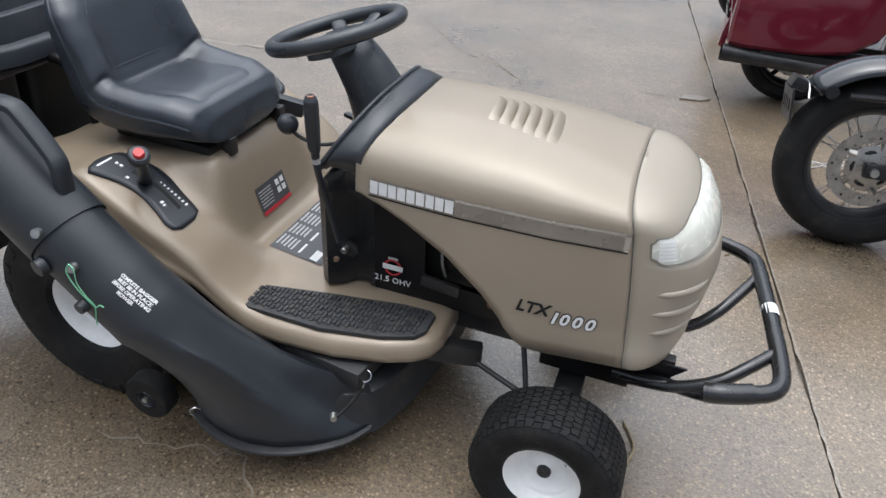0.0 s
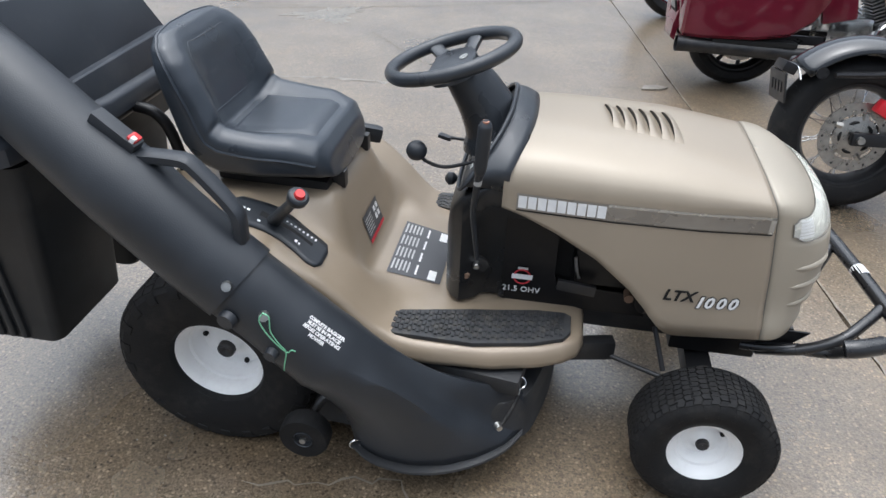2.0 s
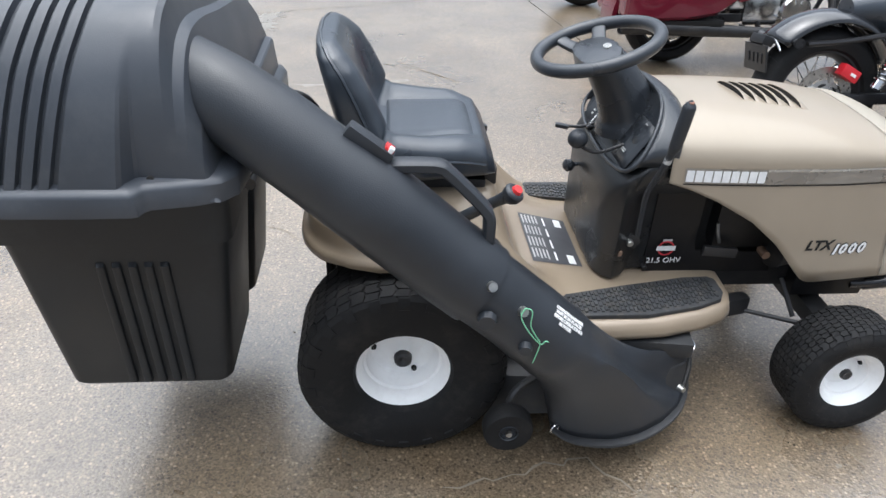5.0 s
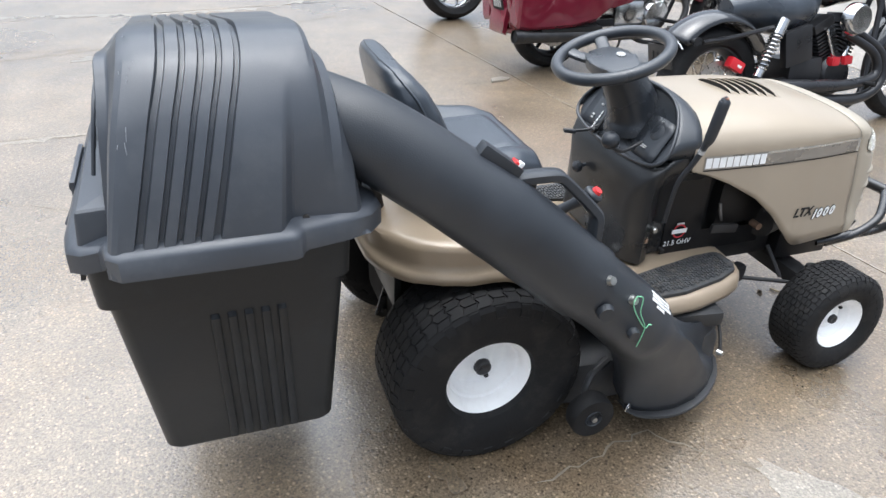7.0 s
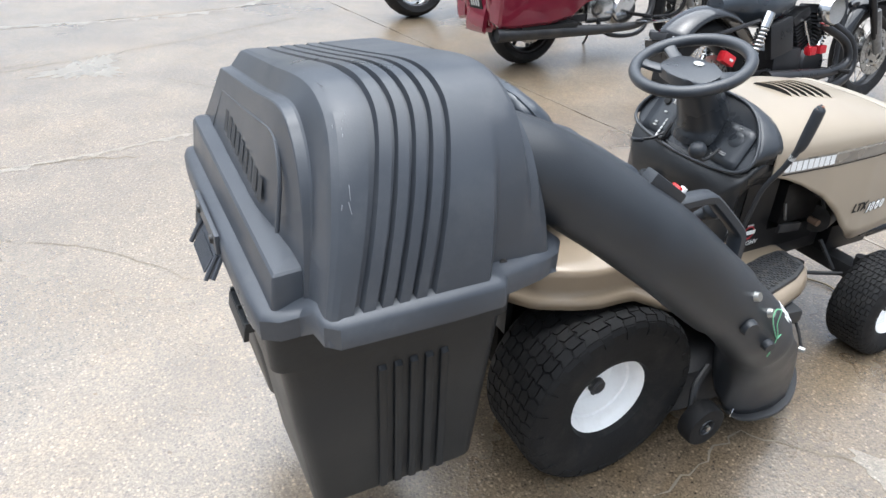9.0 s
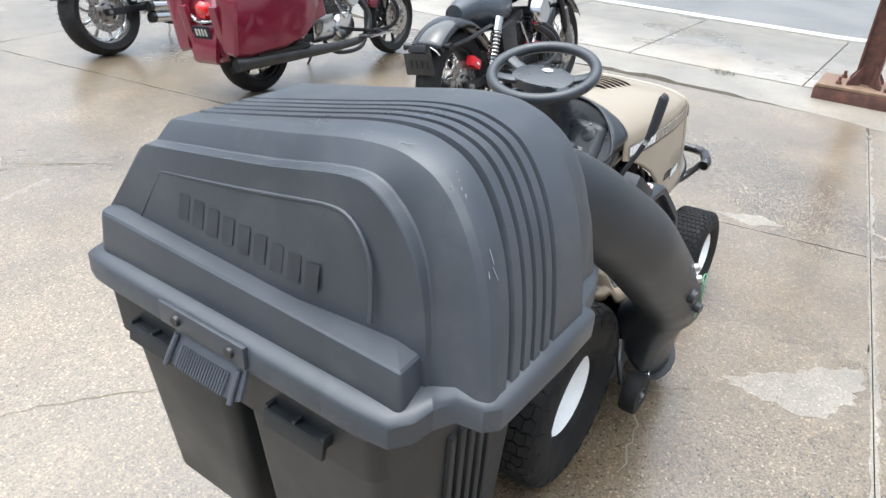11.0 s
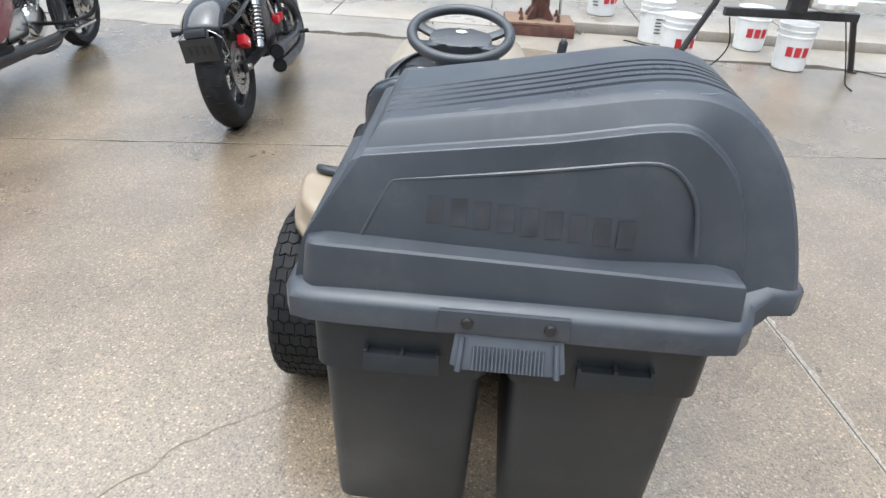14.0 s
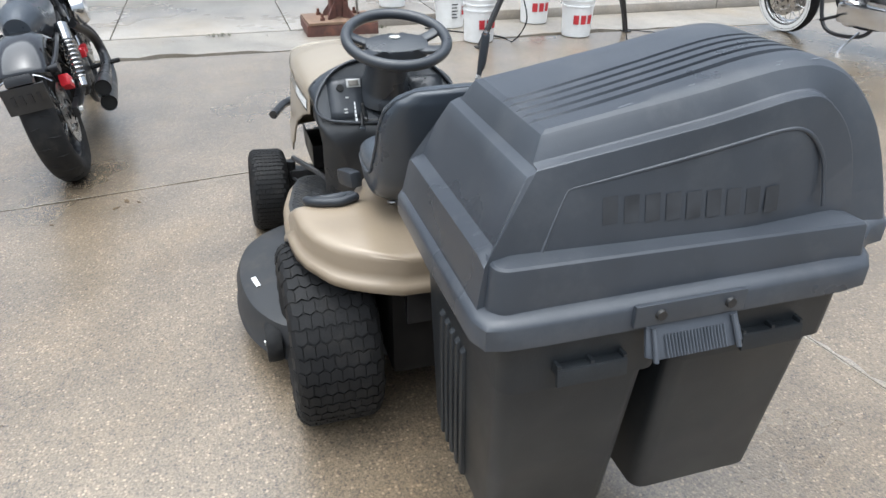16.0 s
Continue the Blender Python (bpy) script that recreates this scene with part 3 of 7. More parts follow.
def hood_section(x):
    hw, zt, zb = hood_half(x), hood_top(x), hood_low(x)
    half = []
    for k in range(10):
        z = zb + (0.745 - zb) * k / 9
        half.append((hw + hood_flare(z), z))
    rise = zt - 0.745
    for k in range(1, 10):
        a = math.radians(90 * k / 9)
        half.append(((hw - 0.004) * math.cos(a) ** 0.74, 0.745 + rise * math.sin(a) ** 1.0))
    return [(-y, z) for y, z in half] + [(y, z) for y, z in reversed(half[:-1])]


def seam_x(z):
    """The hood's front edge leans back towards its top."""
    return ramp(z, [(0.39, 1.356), (0.60, 1.333), (0.745, 1.312), (0.796, 1.290)])


def back_x(z):
    """The hood's rear edge sweeps forward over the crown."""
    return ramp(z, [(0.745, 0.687), (0.77, 0.688), (0.795, 0.697), (0.82, 0.714), (0.838, 0.730), (0.850, 0.744)])


def lean(x, z):
    if x <= 1.33:
        return x + (seam_x(z) - 1.33) * max(0.0, (x - 1.10) / 0.23) + (back_x(z) - 0.69) * max(0.0, 1 - (x - 0.69) / 0.30)
    return x + (seam_x(z) - 1.33) * max(0.0, 1 - (x - 1.33) / 0.17)


hood_bm = loft([[(lean(x, z), y + YC, z) for y, z in hood_section(x)] for x in np.linspace(0.69, 1.3305, 44)], None, False, False)
hood = part("hood", hood_bm, "tan", mower, "champagne-tan painted hood", 50)
thick = hood.modifiers.new("thick", "SOLIDIFY")
thick.thickness, thick.offset = 0.005, -1

NOSE_Z = [0.398, 0.405, 0.44, 0.452, 0.52, 0.60, 0.645, 0.660, 0.668, 0.674, 0.690, 0.715, 0.735, 0.750, 0.764, 0.776, 0.784, 0.790, 0.793, 0.7948, 0.7957, 0.796]
LAMP_Z = [0.660, 0.668, 0.69, 0.71, 0.735, 0.755, 0.773, 0.796]
LAMP_D = [0.160, 0.159, 0.152, 0.143, 0.127, 0.110, 0.088, 0.0]


def dome(z):
    low = float(np.interp(z, [0.398, 0.405, 0.44, 0.452, 0.52, 0.60, 0.645, 0.660, 0.668, 0.674], [0.122, 0.138, 0.152, 0.148, 0.170, 0.180, 0.171, 0.168, 0.164, 0.134]))
    return low * math.sqrt(max(0.0, 1 - max(0.0, (z - 0.674) / 0.122) ** 1.9))


def nose_point(th, z, out=0.0, lamp=0.0):
    """A point of the rounded nose; th runs from -90 at the right seam to 90 at the left."""
    d = dome(z)
    d += (float(np.interp(z, LAMP_Z, LAMP_D)) - d) * lamp + out
    a = math.radians(th)
    w = hood_half(1.33) + hood_flare(z) + out
    if z > 0.745:
        k = min(1.0, (z - 0.745) / (0.796 - 0.745))
        w = (hood_half(1.33) - 0.004) * max(0.0, 1 - k * k) ** 0.31 + out
    return (lean(1.332 + d * max(0.0, math.cos(a)) ** 0.80, z), YC + w * math.copysign(abs(math.sin(a)) ** 0.86, a), z)


rows = [[nose_point(th, z) for th in np.linspace(-90, 90, 49)] for z in NOSE_Z]
nose = part("nose_cone", loft(rows, None, False, False), "nose", mower, "pale champagne plastic nose with moulded ribs", 55)
nt = nose.modifiers.new("thick", "SOLIDIFY")
nt.thickness, nt.offset = 0.005, -1
for s in (-1, 1):
    for z in (0.500, 0.550, 0.600):
        pts = [nose_point(s * th, z + 0.004 * math.sin(math.radians(th * 2)), -0.004) for th in (80, 70, 60, 50, 40, 30)]
        part("nose_rib", sweep(pts, [0.003, 0.008, 0.0095, 0.0095, 0.008, 0.004], 12), "nose", nose)

    def lamp_rows(out, bulge, th0=79, th1=0):
        res = []
        for k in range(11):
            row = []
            for th in np.linspace(th0, th1, 32):
                hi = 0.732 + 0.020 * ease((66 - th) / 42)
                lo = 0.676
                z = (lo + hi) / 2 + (hi - lo) * (k / 10 - 0.5) * (1 - 0.45 * ease((th - 71) / 7) ** 2)
                rim = (1.0 if k < 9 else 0.55 if k == 9 else 0.0) * min(1.0, (78.5 - th) / 5)
                row.append(nose_point(s * th, z, out, bulge * rim))
            res.append(row)
        return res
    lamp = part("headlight", loft(lamp_rows(0.0025, 0.35), None, False, False), "reflector", mower, "silvery headlight reflector behind a clear lens", 60)
    pane = part("lens", loft(lamp_rows(0.005, 1.0), None, False, False), "lens", lamp, "clear plastic lens", 60)
    pane.visible_shadow = False
    for k in range(6):
        z0 = 0.683 + 0.0080 * k
        rows = [[nose_point(s * th, z, 0.0036, 0.36) for th in np.linspace(75 - k * 0.3, 60, 8)] for z in (z0, z0 + 0.0066)]
        part("side_reflector", loft(rows, None, False, False), "white", lamp, "bright ribbed side reflector" if k == 0 else "", 60)
    border = [lamp_rows(0.002, 1.0)[0], [r[0] for r in lamp_rows(0.002, 1.0)], lamp_rows(0.002, 1.0)[10]]
    part("lens_gasket", sweep(list(reversed(border[0])) + border[1][1:-1] + border[2], 0.0016, 6, smooth=False), "gasket", lamp, "thin grey gasket line")
for s in (-1, 1):
    seam = [(seam_x(z), YC + s * (hood_half(1.33) + hood_flare(z) - 0.0002), z) for z in np.linspace(0.40, 0.745, 12)]
    seam += [(seam_x(z), YC + s * y, z) for y, z in [(-p[0], p[1]) for p in hood_section(1.33)[10:19]]]
    part("seam", sweep(seam, 0.0011, 6, smooth=False), "gasket", hood)


def hood_side(x, z, out=0.0):
    return (x, YC - hood_half(x) - hood_flare(z) - out, z)


def hood_patch(outline_low, outline_high, x0, x1, out, n=16, side=-1):
    rows = []
    for k in range(4):
        row = []
        for x in np.linspace(x0, x1, n):
            z = outline_low(x) + (outline_high(x) - outline_low(x)) * k / 3
            p = hood_side(x, z, out)
            row.append(p if side < 0 else (p[0], 2 * YC - p[1], p[2]))
        rows.append(row)
    return loft(rows, None, False, False)


for s in (-1, 1):
    band = part("side_strip", hood_patch(lambda x: 0.692 + 0.002 * (x - 0.72), lambda x: 0.7335, 0.722, 1.312, 0.0015, 20, s), "silver", hood, "silver trim strip along the hood")
    part("strip_edge", hood_patch(lambda x: 0.7275, lambda x: 0.7345, 0.935, 1.312, 0.0024, 16, s), "silver_light", band)
    part("strip_edge", hood_patch(lambda x: 0.688, lambda x: 0.6915, 0.722, 1.312, 0.0020, 16, s), "void", band)
    part("strip_edge", hood_patch(lambda x: 0.692, lambda x: 0.7335, 1.301, 1.313, 0.0024, 3, s), "silver_light", band)
    # the maker's badge: nine plain slanting white blocks
    for k in range(9):
        x0 = 0.726 + k * 0.0232
        b = hood_patch(lambda x: 0.697, lambda x: 0.7285, x0, x0 + 0.0200, 0.0030, 3, s)
        part("badge_block", b, "white", band)

# hood louvres
for k in range(6):
    x = 0.930 + 0.0296 * k
    line = [(x + 0.018 * (t - 0.5) - 0.006 * (2 * t - 1) ** 2, YC + 0.078 - t * (0.146 + 0.007 * k), 0) for t in np.linspace(0, 1, 15)]

    def on_top(p, up):
        hw, zt = hood_half(p[0]), hood_top(p[0])
        c = min(1.0, (abs(p[1] - YC) / (hw - 0.004)) ** (1 / 0.74))
        return Vector((p[0], p[1], 0.745 + (zt - 0.745) * math.sqrt(max(0, 1 - c * c)) + up))
    def swell(i):
        return math.sin(math.pi * min(1, max(0.0, i / 14))) ** 0.45
    slot = [[on_top((p[0] + dx, p[1], 0), up * swell(i)) for i, p in enumerate(line)] for dx, up in ((0.0015, -0.001), (0.0015, 0.0135))]
    part("vent_slot", loft(slot, None, False, False), "void", hood, "dark vent slot")
    ridge = [[on_top((p[0] + dx, p[1], 0), up * swell(i) - 0.0005) for i, p in enumerate(line)] for dx, up in ((0.0, 0.0135), (0.0, 0.0155), (0.004, 0.0155), (0.011, 0.0125), (0.018, 0.0065), (0.024, 0.0))]
    part("louvre", loft(ridge, None, False, False), "tan", hood, "raised curved louvre", 60)

# model lettering and engine mark
def side_wrap(x0, z0, out):
    return lambda v: (x0 + v.x, hood_side(x0 + v.x, z0 + v.y, out)[1] - v.z, z0 + v.y)


part("model_letters", letters("LTX", 0.042, None, side_wrap(1.098, 0.497, 0.0022), shear=0.25, spacing=0.97, bold=0.0010), "void", hood, "dark model lettering")
for k, digit in enumerate("1000"):
    x0 = 1.176 + 0.0285 * k - (0.006 if k else 0.0)
    part("digit_outline", letters(digit, 0.043, None, side_wrap(x0, 0.482, 0.0022), shear=0.25, bold=0.0036), "void", hood)
    part("model_digit", letters(digit, 0.043, None, side_wrap(x0, 0.482, 0.0034), shear=0.25, bold=0.0014), "white", hood, "white model number" if k == 0 else "")

# black lower dash and engine bay

def dash_ring(x, hw, zt, crown):
    """Straight sides and a crowned top, closed at the foot."""
    side = zt - crown
    low = hw * 0.97 + (0.182 - hw * 0.97) * ease((x - 0.60) / 0.055)
    pts = [(low, 0.376), (low, 0.45), (low, min(0.615, side - 0.03)), (hw, min(0.685, side - 0.015)), (hw, side)]
    pts += [(hw * math.cos(a) ** 0.62, side + crown * math.sin(a)) for a in np.radians([10, 20, 30, 42, 54, 66, 78])]
    return [(x, YC - y, z) for y, z in pts] + [(x, YC, zt)] + [(x, YC + y, z) for y, z in reversed(pts)]


dash_rings = [dash_ring(*r) for r in [(0.545, 0.165, 0.600, 0.03), (0.552, 0.195, 0.648, 0.030), (0.565, 0.222, 0.672, 0.020), (0.590, 0.243, 0.702, 0.020), (0.625, 0.248, 0.740, 0.03), (0.648, 0.250, 0.762, 0.04), (0.668, 0.250, 0.780, 0.055), (0.700, 0.246, 0.795, 0.075), (0.80, 0.240, 0.800, 0.08)]]
part("dash", loft(dash_rings), "dash_shade", mower, "black plastic dash tower", 50)
# cowl: a smooth black collar from the tilted rim of the dash up to the hood's rear edge
RIM = [(0.0, 0.872), (0.06, 0.871), (0.11, 0.865), (0.155, 0.850), (0.19, 0.828), (0.22, 0.798), (0.240, 0.768), (0.248, 0.744), (0.244, 0.724)]


def rim_at(y, z):
    return (0.562 + (z - 0.683) / 1.54, YC + y, z)


cowl_rows = []
for f in (0.0, 0.25, 0.5, 0.75, 1.0):
    row = []
    for s in (-1, 1):
        half = []
        for y, z in RIM:
            c = min(1.0, y / 0.2581)
            zh = 0.741 + 0.104 * math.sqrt(max(0.0, 1 - c ** (2 / 0.74))) if z > 0.742 else z
            a, b_ = Vector(rim_at(s * y, z)), Vector((back_x(zh) + 0.012, YC + s * min(0.2581, y * 1.045), min(zh, 0.845)))
            half.append(a.lerp(b_, f) + Vector((0, 0, 0.006 * math.sin(math.pi * f))))
        row += half[::-1] if s < 0 else half[1:]
    cowl_rows.append(row)
cowl = part("cowl", loft(cowl_rows, None, False, False), "dash_sheen", mower, "smooth black cowl behind the hood", 60)
ct = cowl.modifiers.new("thick", "SOLIDIFY")
ct.thickness, ct.offset = 0.004, -1
# added black filler box: stands in for the shade inside the engine bay
part("bay_shade_fill", box((0.97, YC, 0.52), (0.40, 0.30, 0.26), None, 0.03), "void", mower)
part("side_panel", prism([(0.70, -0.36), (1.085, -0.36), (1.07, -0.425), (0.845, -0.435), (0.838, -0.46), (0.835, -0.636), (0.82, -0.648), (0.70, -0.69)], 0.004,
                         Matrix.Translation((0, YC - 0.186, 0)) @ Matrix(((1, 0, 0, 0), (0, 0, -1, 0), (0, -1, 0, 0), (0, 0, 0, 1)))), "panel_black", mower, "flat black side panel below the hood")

# fender and footboard moulding


def body_half(x):
    return ramp(x, [(-0.245, 0.17), (-0.235, 0.235), (-0.215, 0.285), (-0.19, 0.325), (-0.165, 0.352), (-0.12, 0.383), (-0.06, 0.402), (0.0, 0.411), (0.12, 0.418), (0.22, 0.414), (0.32, 0.402),
                    (0.42, 0.398), (0.55, 0.405), (0.70, 0.395), (0.82, 0.365), (0.88, 0.335), (0.91, 0.305), (0.925, 0.262)])


def body_top(x, y):
    """Height of the moulding: seat deck and fenders behind, foot wells ahead."""
    ay = abs(y)
    mid = 0.366 + 0.034 * min(1.0, max(0.0, (0.54 - x) / 0.16)) + 0.240 * ease((0.345 - x) / 0.11)
    out = ramp(x, [(-0.05, 0.650), (0.0, 0.656), (0.04, 0.654), (0.10, 0.622), (0.18, 0.577), (0.26, 0.529), (0.32, 0.478), (0.37, 0.425), (0.41, 0.390), (0.45, 0.370), (0.50, 0.362)])
    t = ease((ay - 0.16) / 0.10)
    z = mid + (out - mid) * t
    z -= 0.025 * ease((-0.10 - x) / 0.20)
    return z


xs = [-0.245, -0.240, -0.232, -0.222, -0.212, -0.200, -0.19] + list(np.linspace(-0.175, 0.86, 62)) + [0.875, 0.89, 0.90, 0.91, 0.918, 0.925]
NV = 49
body_bm = B()
grid = []
for x in xs:
    w = body_half(x)
    row = []
    for k in range(NV):
        v = -1 + 2 * k / (NV - 1)
        v = math.copysign(abs(v) ** 0.85, v)
        y = v * w
        edge = max((abs(v) - 0.88) / 0.12, 0.0)
        ends = max((-0.190 - x) / 0.055, (x - 0.88) / 0.045, 0.0)
        tall = 0.012
        e = min(1.0, math.hypot(edge, ends))
        z = body_top(x, y) - tall * (1 - math.sqrt(max(0.0, 1 - e * e)))
        row.append(body_bm.verts.new((x, y + 0.0, z)))
    grid.append(row)
for a, b in zip(grid, grid[1:]):
    for i in range(NV - 1):
        body_bm.faces.new((a[i], a[i + 1], b[i + 1], b[i]))
loop = [r[0] for r in grid] + grid[-1][1:-1] + [r[-1] for r in reversed(grid)] + list(reversed(grid[0][1:-1]))
prev = loop
for step in range(6):
    ring = []
    for v in loop:
        x, y = v.co.x, v.co.y
        n2 = Vector((x - 0.3, y * 2.2, 0)).normalized() if x < -0.16 or x > 0.85 else Vector((0, math.copysign(1, y), 0))
        deep = ease((0.40 - x) / 0.25)
        drop, out = [(0.014 - 0.004 * deep, 0.004 - 0.001 * deep), (0.017 + 0.026 * deep, 0.005 - 0.004 * deep), (0.019 + 0.038 * deep, 0.0055 - 0.003 * deep), (0.022 + 0.043 * deep, 0.006 + 0.008 * deep), (0.026 + 0.046 * deep, 0.007 + 0.014 * deep), (0.038 + 0.052 * deep, 0.008 + 0.015 * deep)][step]
        ring.append(body_bm.verts.new((x + n2.x * out, y + n2.y * out, v.co.z - drop)))
    for i in range(len(loop)):
        j = (i + 1) % len(loop)
        body_bm.faces.new((prev[i], prev[j], ring[j], ring[i]))
    prev = ring
bodyp = part("fender_body", body_bm, "body_plastic", mower, "tan moulded fenders and footboards, dusty", 50)
bt = bodyp.modifiers.new("thick", "SOLIDIFY")
bt.thickness, bt.offset = 0.004, -1

# ribbed rubber foot pads
for s in (-1, 1):
    out = [(0.405, 0.300), (0.412, 0.345), (0.425, 0.372), (0.45, 0.382), (0.65, 0.384), (0.80, 0.352), (0.875, 0.320), (0.893, 0.290), (0.893, 0.225), (0.875, 0.212), (0.80, 0.215), (0.63, 0.248), (0.45, 0.285)]
    pad_z = 0.3735
    pad = prism([(x, s * y) for x, y in (out if s > 0 else reversed(out))], 0.012, pose(0, 0, pad_z), None, 0.003)
    for i in range(40):
        x = 0.43 + i * 0.0112
        lo, hi = ramp(x, [(0.42, 0.298), (0.63, 0.258), (0.80, 0.226), (0.88, 0.222)]), ramp(x, [(0.42, 0.352), (0.45, 0.372), (0.65, 0.374), (0.80, 0.342), (0.88, 0.308)])
        n = max(2, int((hi - lo) / 0.020))
        for k in range(n):
            y = lo + (hi - lo) * (k + (0.5 if i % 2 else 0.25) ) / n
            if y < hi - 0.006:
                box((x, s * y, pad_z + 0.0015), (0.0088, (hi - lo) / n * 0.80, 0.004), None, 0, 0.85, pad)
    ob = part("foot_pad", pad, "pad", mower, "black rubber foot pad with brick-pattern tread", smooth=False)
    # the pad lies on the board, which dips towards its front
    ob.matrix_local = pose(0, 0, 0.0)

# shift quadrant and lever on the sloping fender
def on_body(x, y, up=0.0):
    return Vector((x, y, body_top(x, y) + up))


def plate_on_body(outline, up, thick, mat, name, label, parent, inset=0.0):
    """A plate bent to the moulding under it."""
    b = B()
    n = 24
    rows = []
    for i in range(n + 1):
        x0, x1 = outline[0][0], outline[-1][0]
        x = x0 + (x1 - x0) * i / n
        lo, hi = ramp(x, [(p[0], p[1]) for p in outline]), ramp(x, [(p[0], p[2]) for p in outline])
        rows.append([on_body(x, lo + (hi - lo) * k / 6, up) for k in range(7)])
    b = loft(rows, None, False, False)
    ob = part(name, b, mat, parent, label)
    if thick:
        md = ob.modifiers.new("thick", "SOLIDIFY")
        md.thickness, md.offset = thick, -1
    return ob


quad_out = [(0.020, -0.345, -0.318), (0.026, -0.372, -0.292), (0.042, -0.389, -0.275), (0.065, -0.376, -0.262), (0.10, -0.358, -0.248), (0.125, -0.351, -0.243), (0.16, -0.350, -0.247), (0.20, -0.361, -0.258), (0.235, -0.374, -0.266), (0.252, -0.370, -0.272), (0.262, -0.350, -0.300)]
quadrant = plate_on_body(quad_out, 0.007, 0.010, "black_plastic", "shift_plate", "black shift plate with white markings", mower)
plate_on_body([(0.095, -0.312, -0.290), (0.13, -0.304, -0.288), (0.17, -0.302, -0.290), (0.225, -0.312, -0.300)], 0.0078, 0, "void", "shift_slot", "", quadrant)
for i in range(8):
    x = 0.150 + i * 0.0105
    plate_on_body([(x, -0.279 - 0.0012 * i, -0.275 - 0.0004 * i), (x + 0.0045, -0.279 - 0.0012 * i, -0.275 - 0.0004 * i)], 0.0080, 0, "white", "mark", "", quadrant)
for x0, x1, y0, y1 in [(0.040, 0.044, -0.360, -0.310), (0.056, 0.062, -0.318, -0.310), (0.066, 0.073, -0.316, -0.308), (0.098, 0.105, -0.335, -0.328), (0.188, 0.194, -0.332, -0.322), (0.197, 0.201, -0.334, -0.326)]:
    plate_on_body([(x0, y0, y1), (x1, y0, y1)], 0.0080, 0, "white", "mark", "", quadrant)
shifter = part("shift_lever", sweep([(0.125, -0.300, 0.612), (0.160, -0.335, 0.655), (0.215, -0.392, 0.722), (0.243, -0.421, 0.755)], [0.017, 0.015, 0.013, 0.017], 14), "black_plastic", mower, "black shift lever with red button")
part("lever_knob", sweep([(0.238, -0.419, 0.743), (0.243, -0.424, 0.754), (0.249, -0.429, 0.765), (0.252, -0.431, 0.770)], [0.016, 0.024, 0.025, 0.019], 20), "black_plastic", shifter)
part("button", sweep([(0.2515, -0.4305, 0.768), (0.256, -0.4345, 0.777)], [0.0135, 0.011], 16), "red", shifter, "red push button")

# warning decals


def decal_on_front(y0, y1, z0, z1, mat, name, parent, lift=0.002, label=""):
    """A patch bent to the sloping front of the seat deck."""
    rows = []
    for k in range(9):
        z = z0 + (z1 - z0) * k / 8
        row = []
        for y in np.linspace(y0, y1, 6):
            lo, hi = 0.22, 0.36
            for _ in range(18):
                m_ = (lo + hi) / 2
                if body_top(m_, y) > z:
                    lo = m_
                else:
                    hi = m_
            row.append((lo + lift, y, z + lift * 0.5))
        rows.append(row)
    return part(name, loft(rows, None, False, False), mat, parent, label)


dec = decal_on_front(-0.085, 0.055, 0.440, 0.515, "decal", "warning_decal", mower, 0.002, "grey warning decal with small print")
decal_on_front(-0.085, 0.055, 0.436, 0.446, "red_print", "red_edge", dec, 0.003)
rnd = random.Random(5)
for i in range(6):
    decal_on_front(-0.078, -0.015 + rnd.uniform(-0.02, 0), 0.456 + i * 0.0085, 0.459 + i * 0.0085, "decal_text", "print_bar", dec, 0.003)
for i in range(2):
    for j in range(2):
        decal_on_front(0.005 + 0.024 * i, 0.022 + 0.024 * i, 0.465 + 0.022 * j, 0.481 + 0.022 * j, "white", "pictogram", dec, 0.003)
floor_dec = plate_on_body([(0.378, -0.162, 0.118), (0.528, -0.150, 0.112)], 0.002, 0, "decal", "floor_decal", "grey instruction decal on the floor", mower)
for i in range(4):
    y1 = 0.105 - i * 0.065
    for k in range(5):
        x = 0.385 + 0.011 * k
        plate_on_body([(x, y1 - 0.055 + rnd.uniform(0, 0.015), y1), (x + 0.005, y1 - 0.05, y1)], 0.003, 0, "decal_text", "print_bar", "", floor_dec)
    plate_on_body([(0.452, y1 - 0.05, y1 - 0.004), (0.458, y1 - 0.05, y1 - 0.004)], 0.003, 0, "white", "print_bar", "", floor_dec)
plate_on_body([(0.490, -0.145, -0.100), (0.512, -0.145, -0.100)], 0.003, 0, "white", "barcode", "", floor_dec)
plate_on_body([(0.490, 0.06, 0.105), (0.512, 0.06, 0.105)], 0.003, 0, "white", "barcode", "", floor_dec)

# cup holder in the left fender
cup = part("cup_holder", sweep([on_body(0.03, 0.245, 0.014), on_body(0.10, 0.25, 0.018), on_body(0.125, 0.30, 0.018), on_body(0.115, 0.36, 0.016), on_body(0.06, 0.372, 0.014),
                                on_body(0.025, 0.35, 0.012), on_body(0.01, 0.29, 0.012), on_body(0.03, 0.245, 0.014)], 0.013, 10), "black_plastic", mower, "black cup holder rim")
plate_on_body([(0.025, 0.26, 0.355), (0.11, 0.26, 0.36)], 0.004, 0, "void", "well", "", cup)

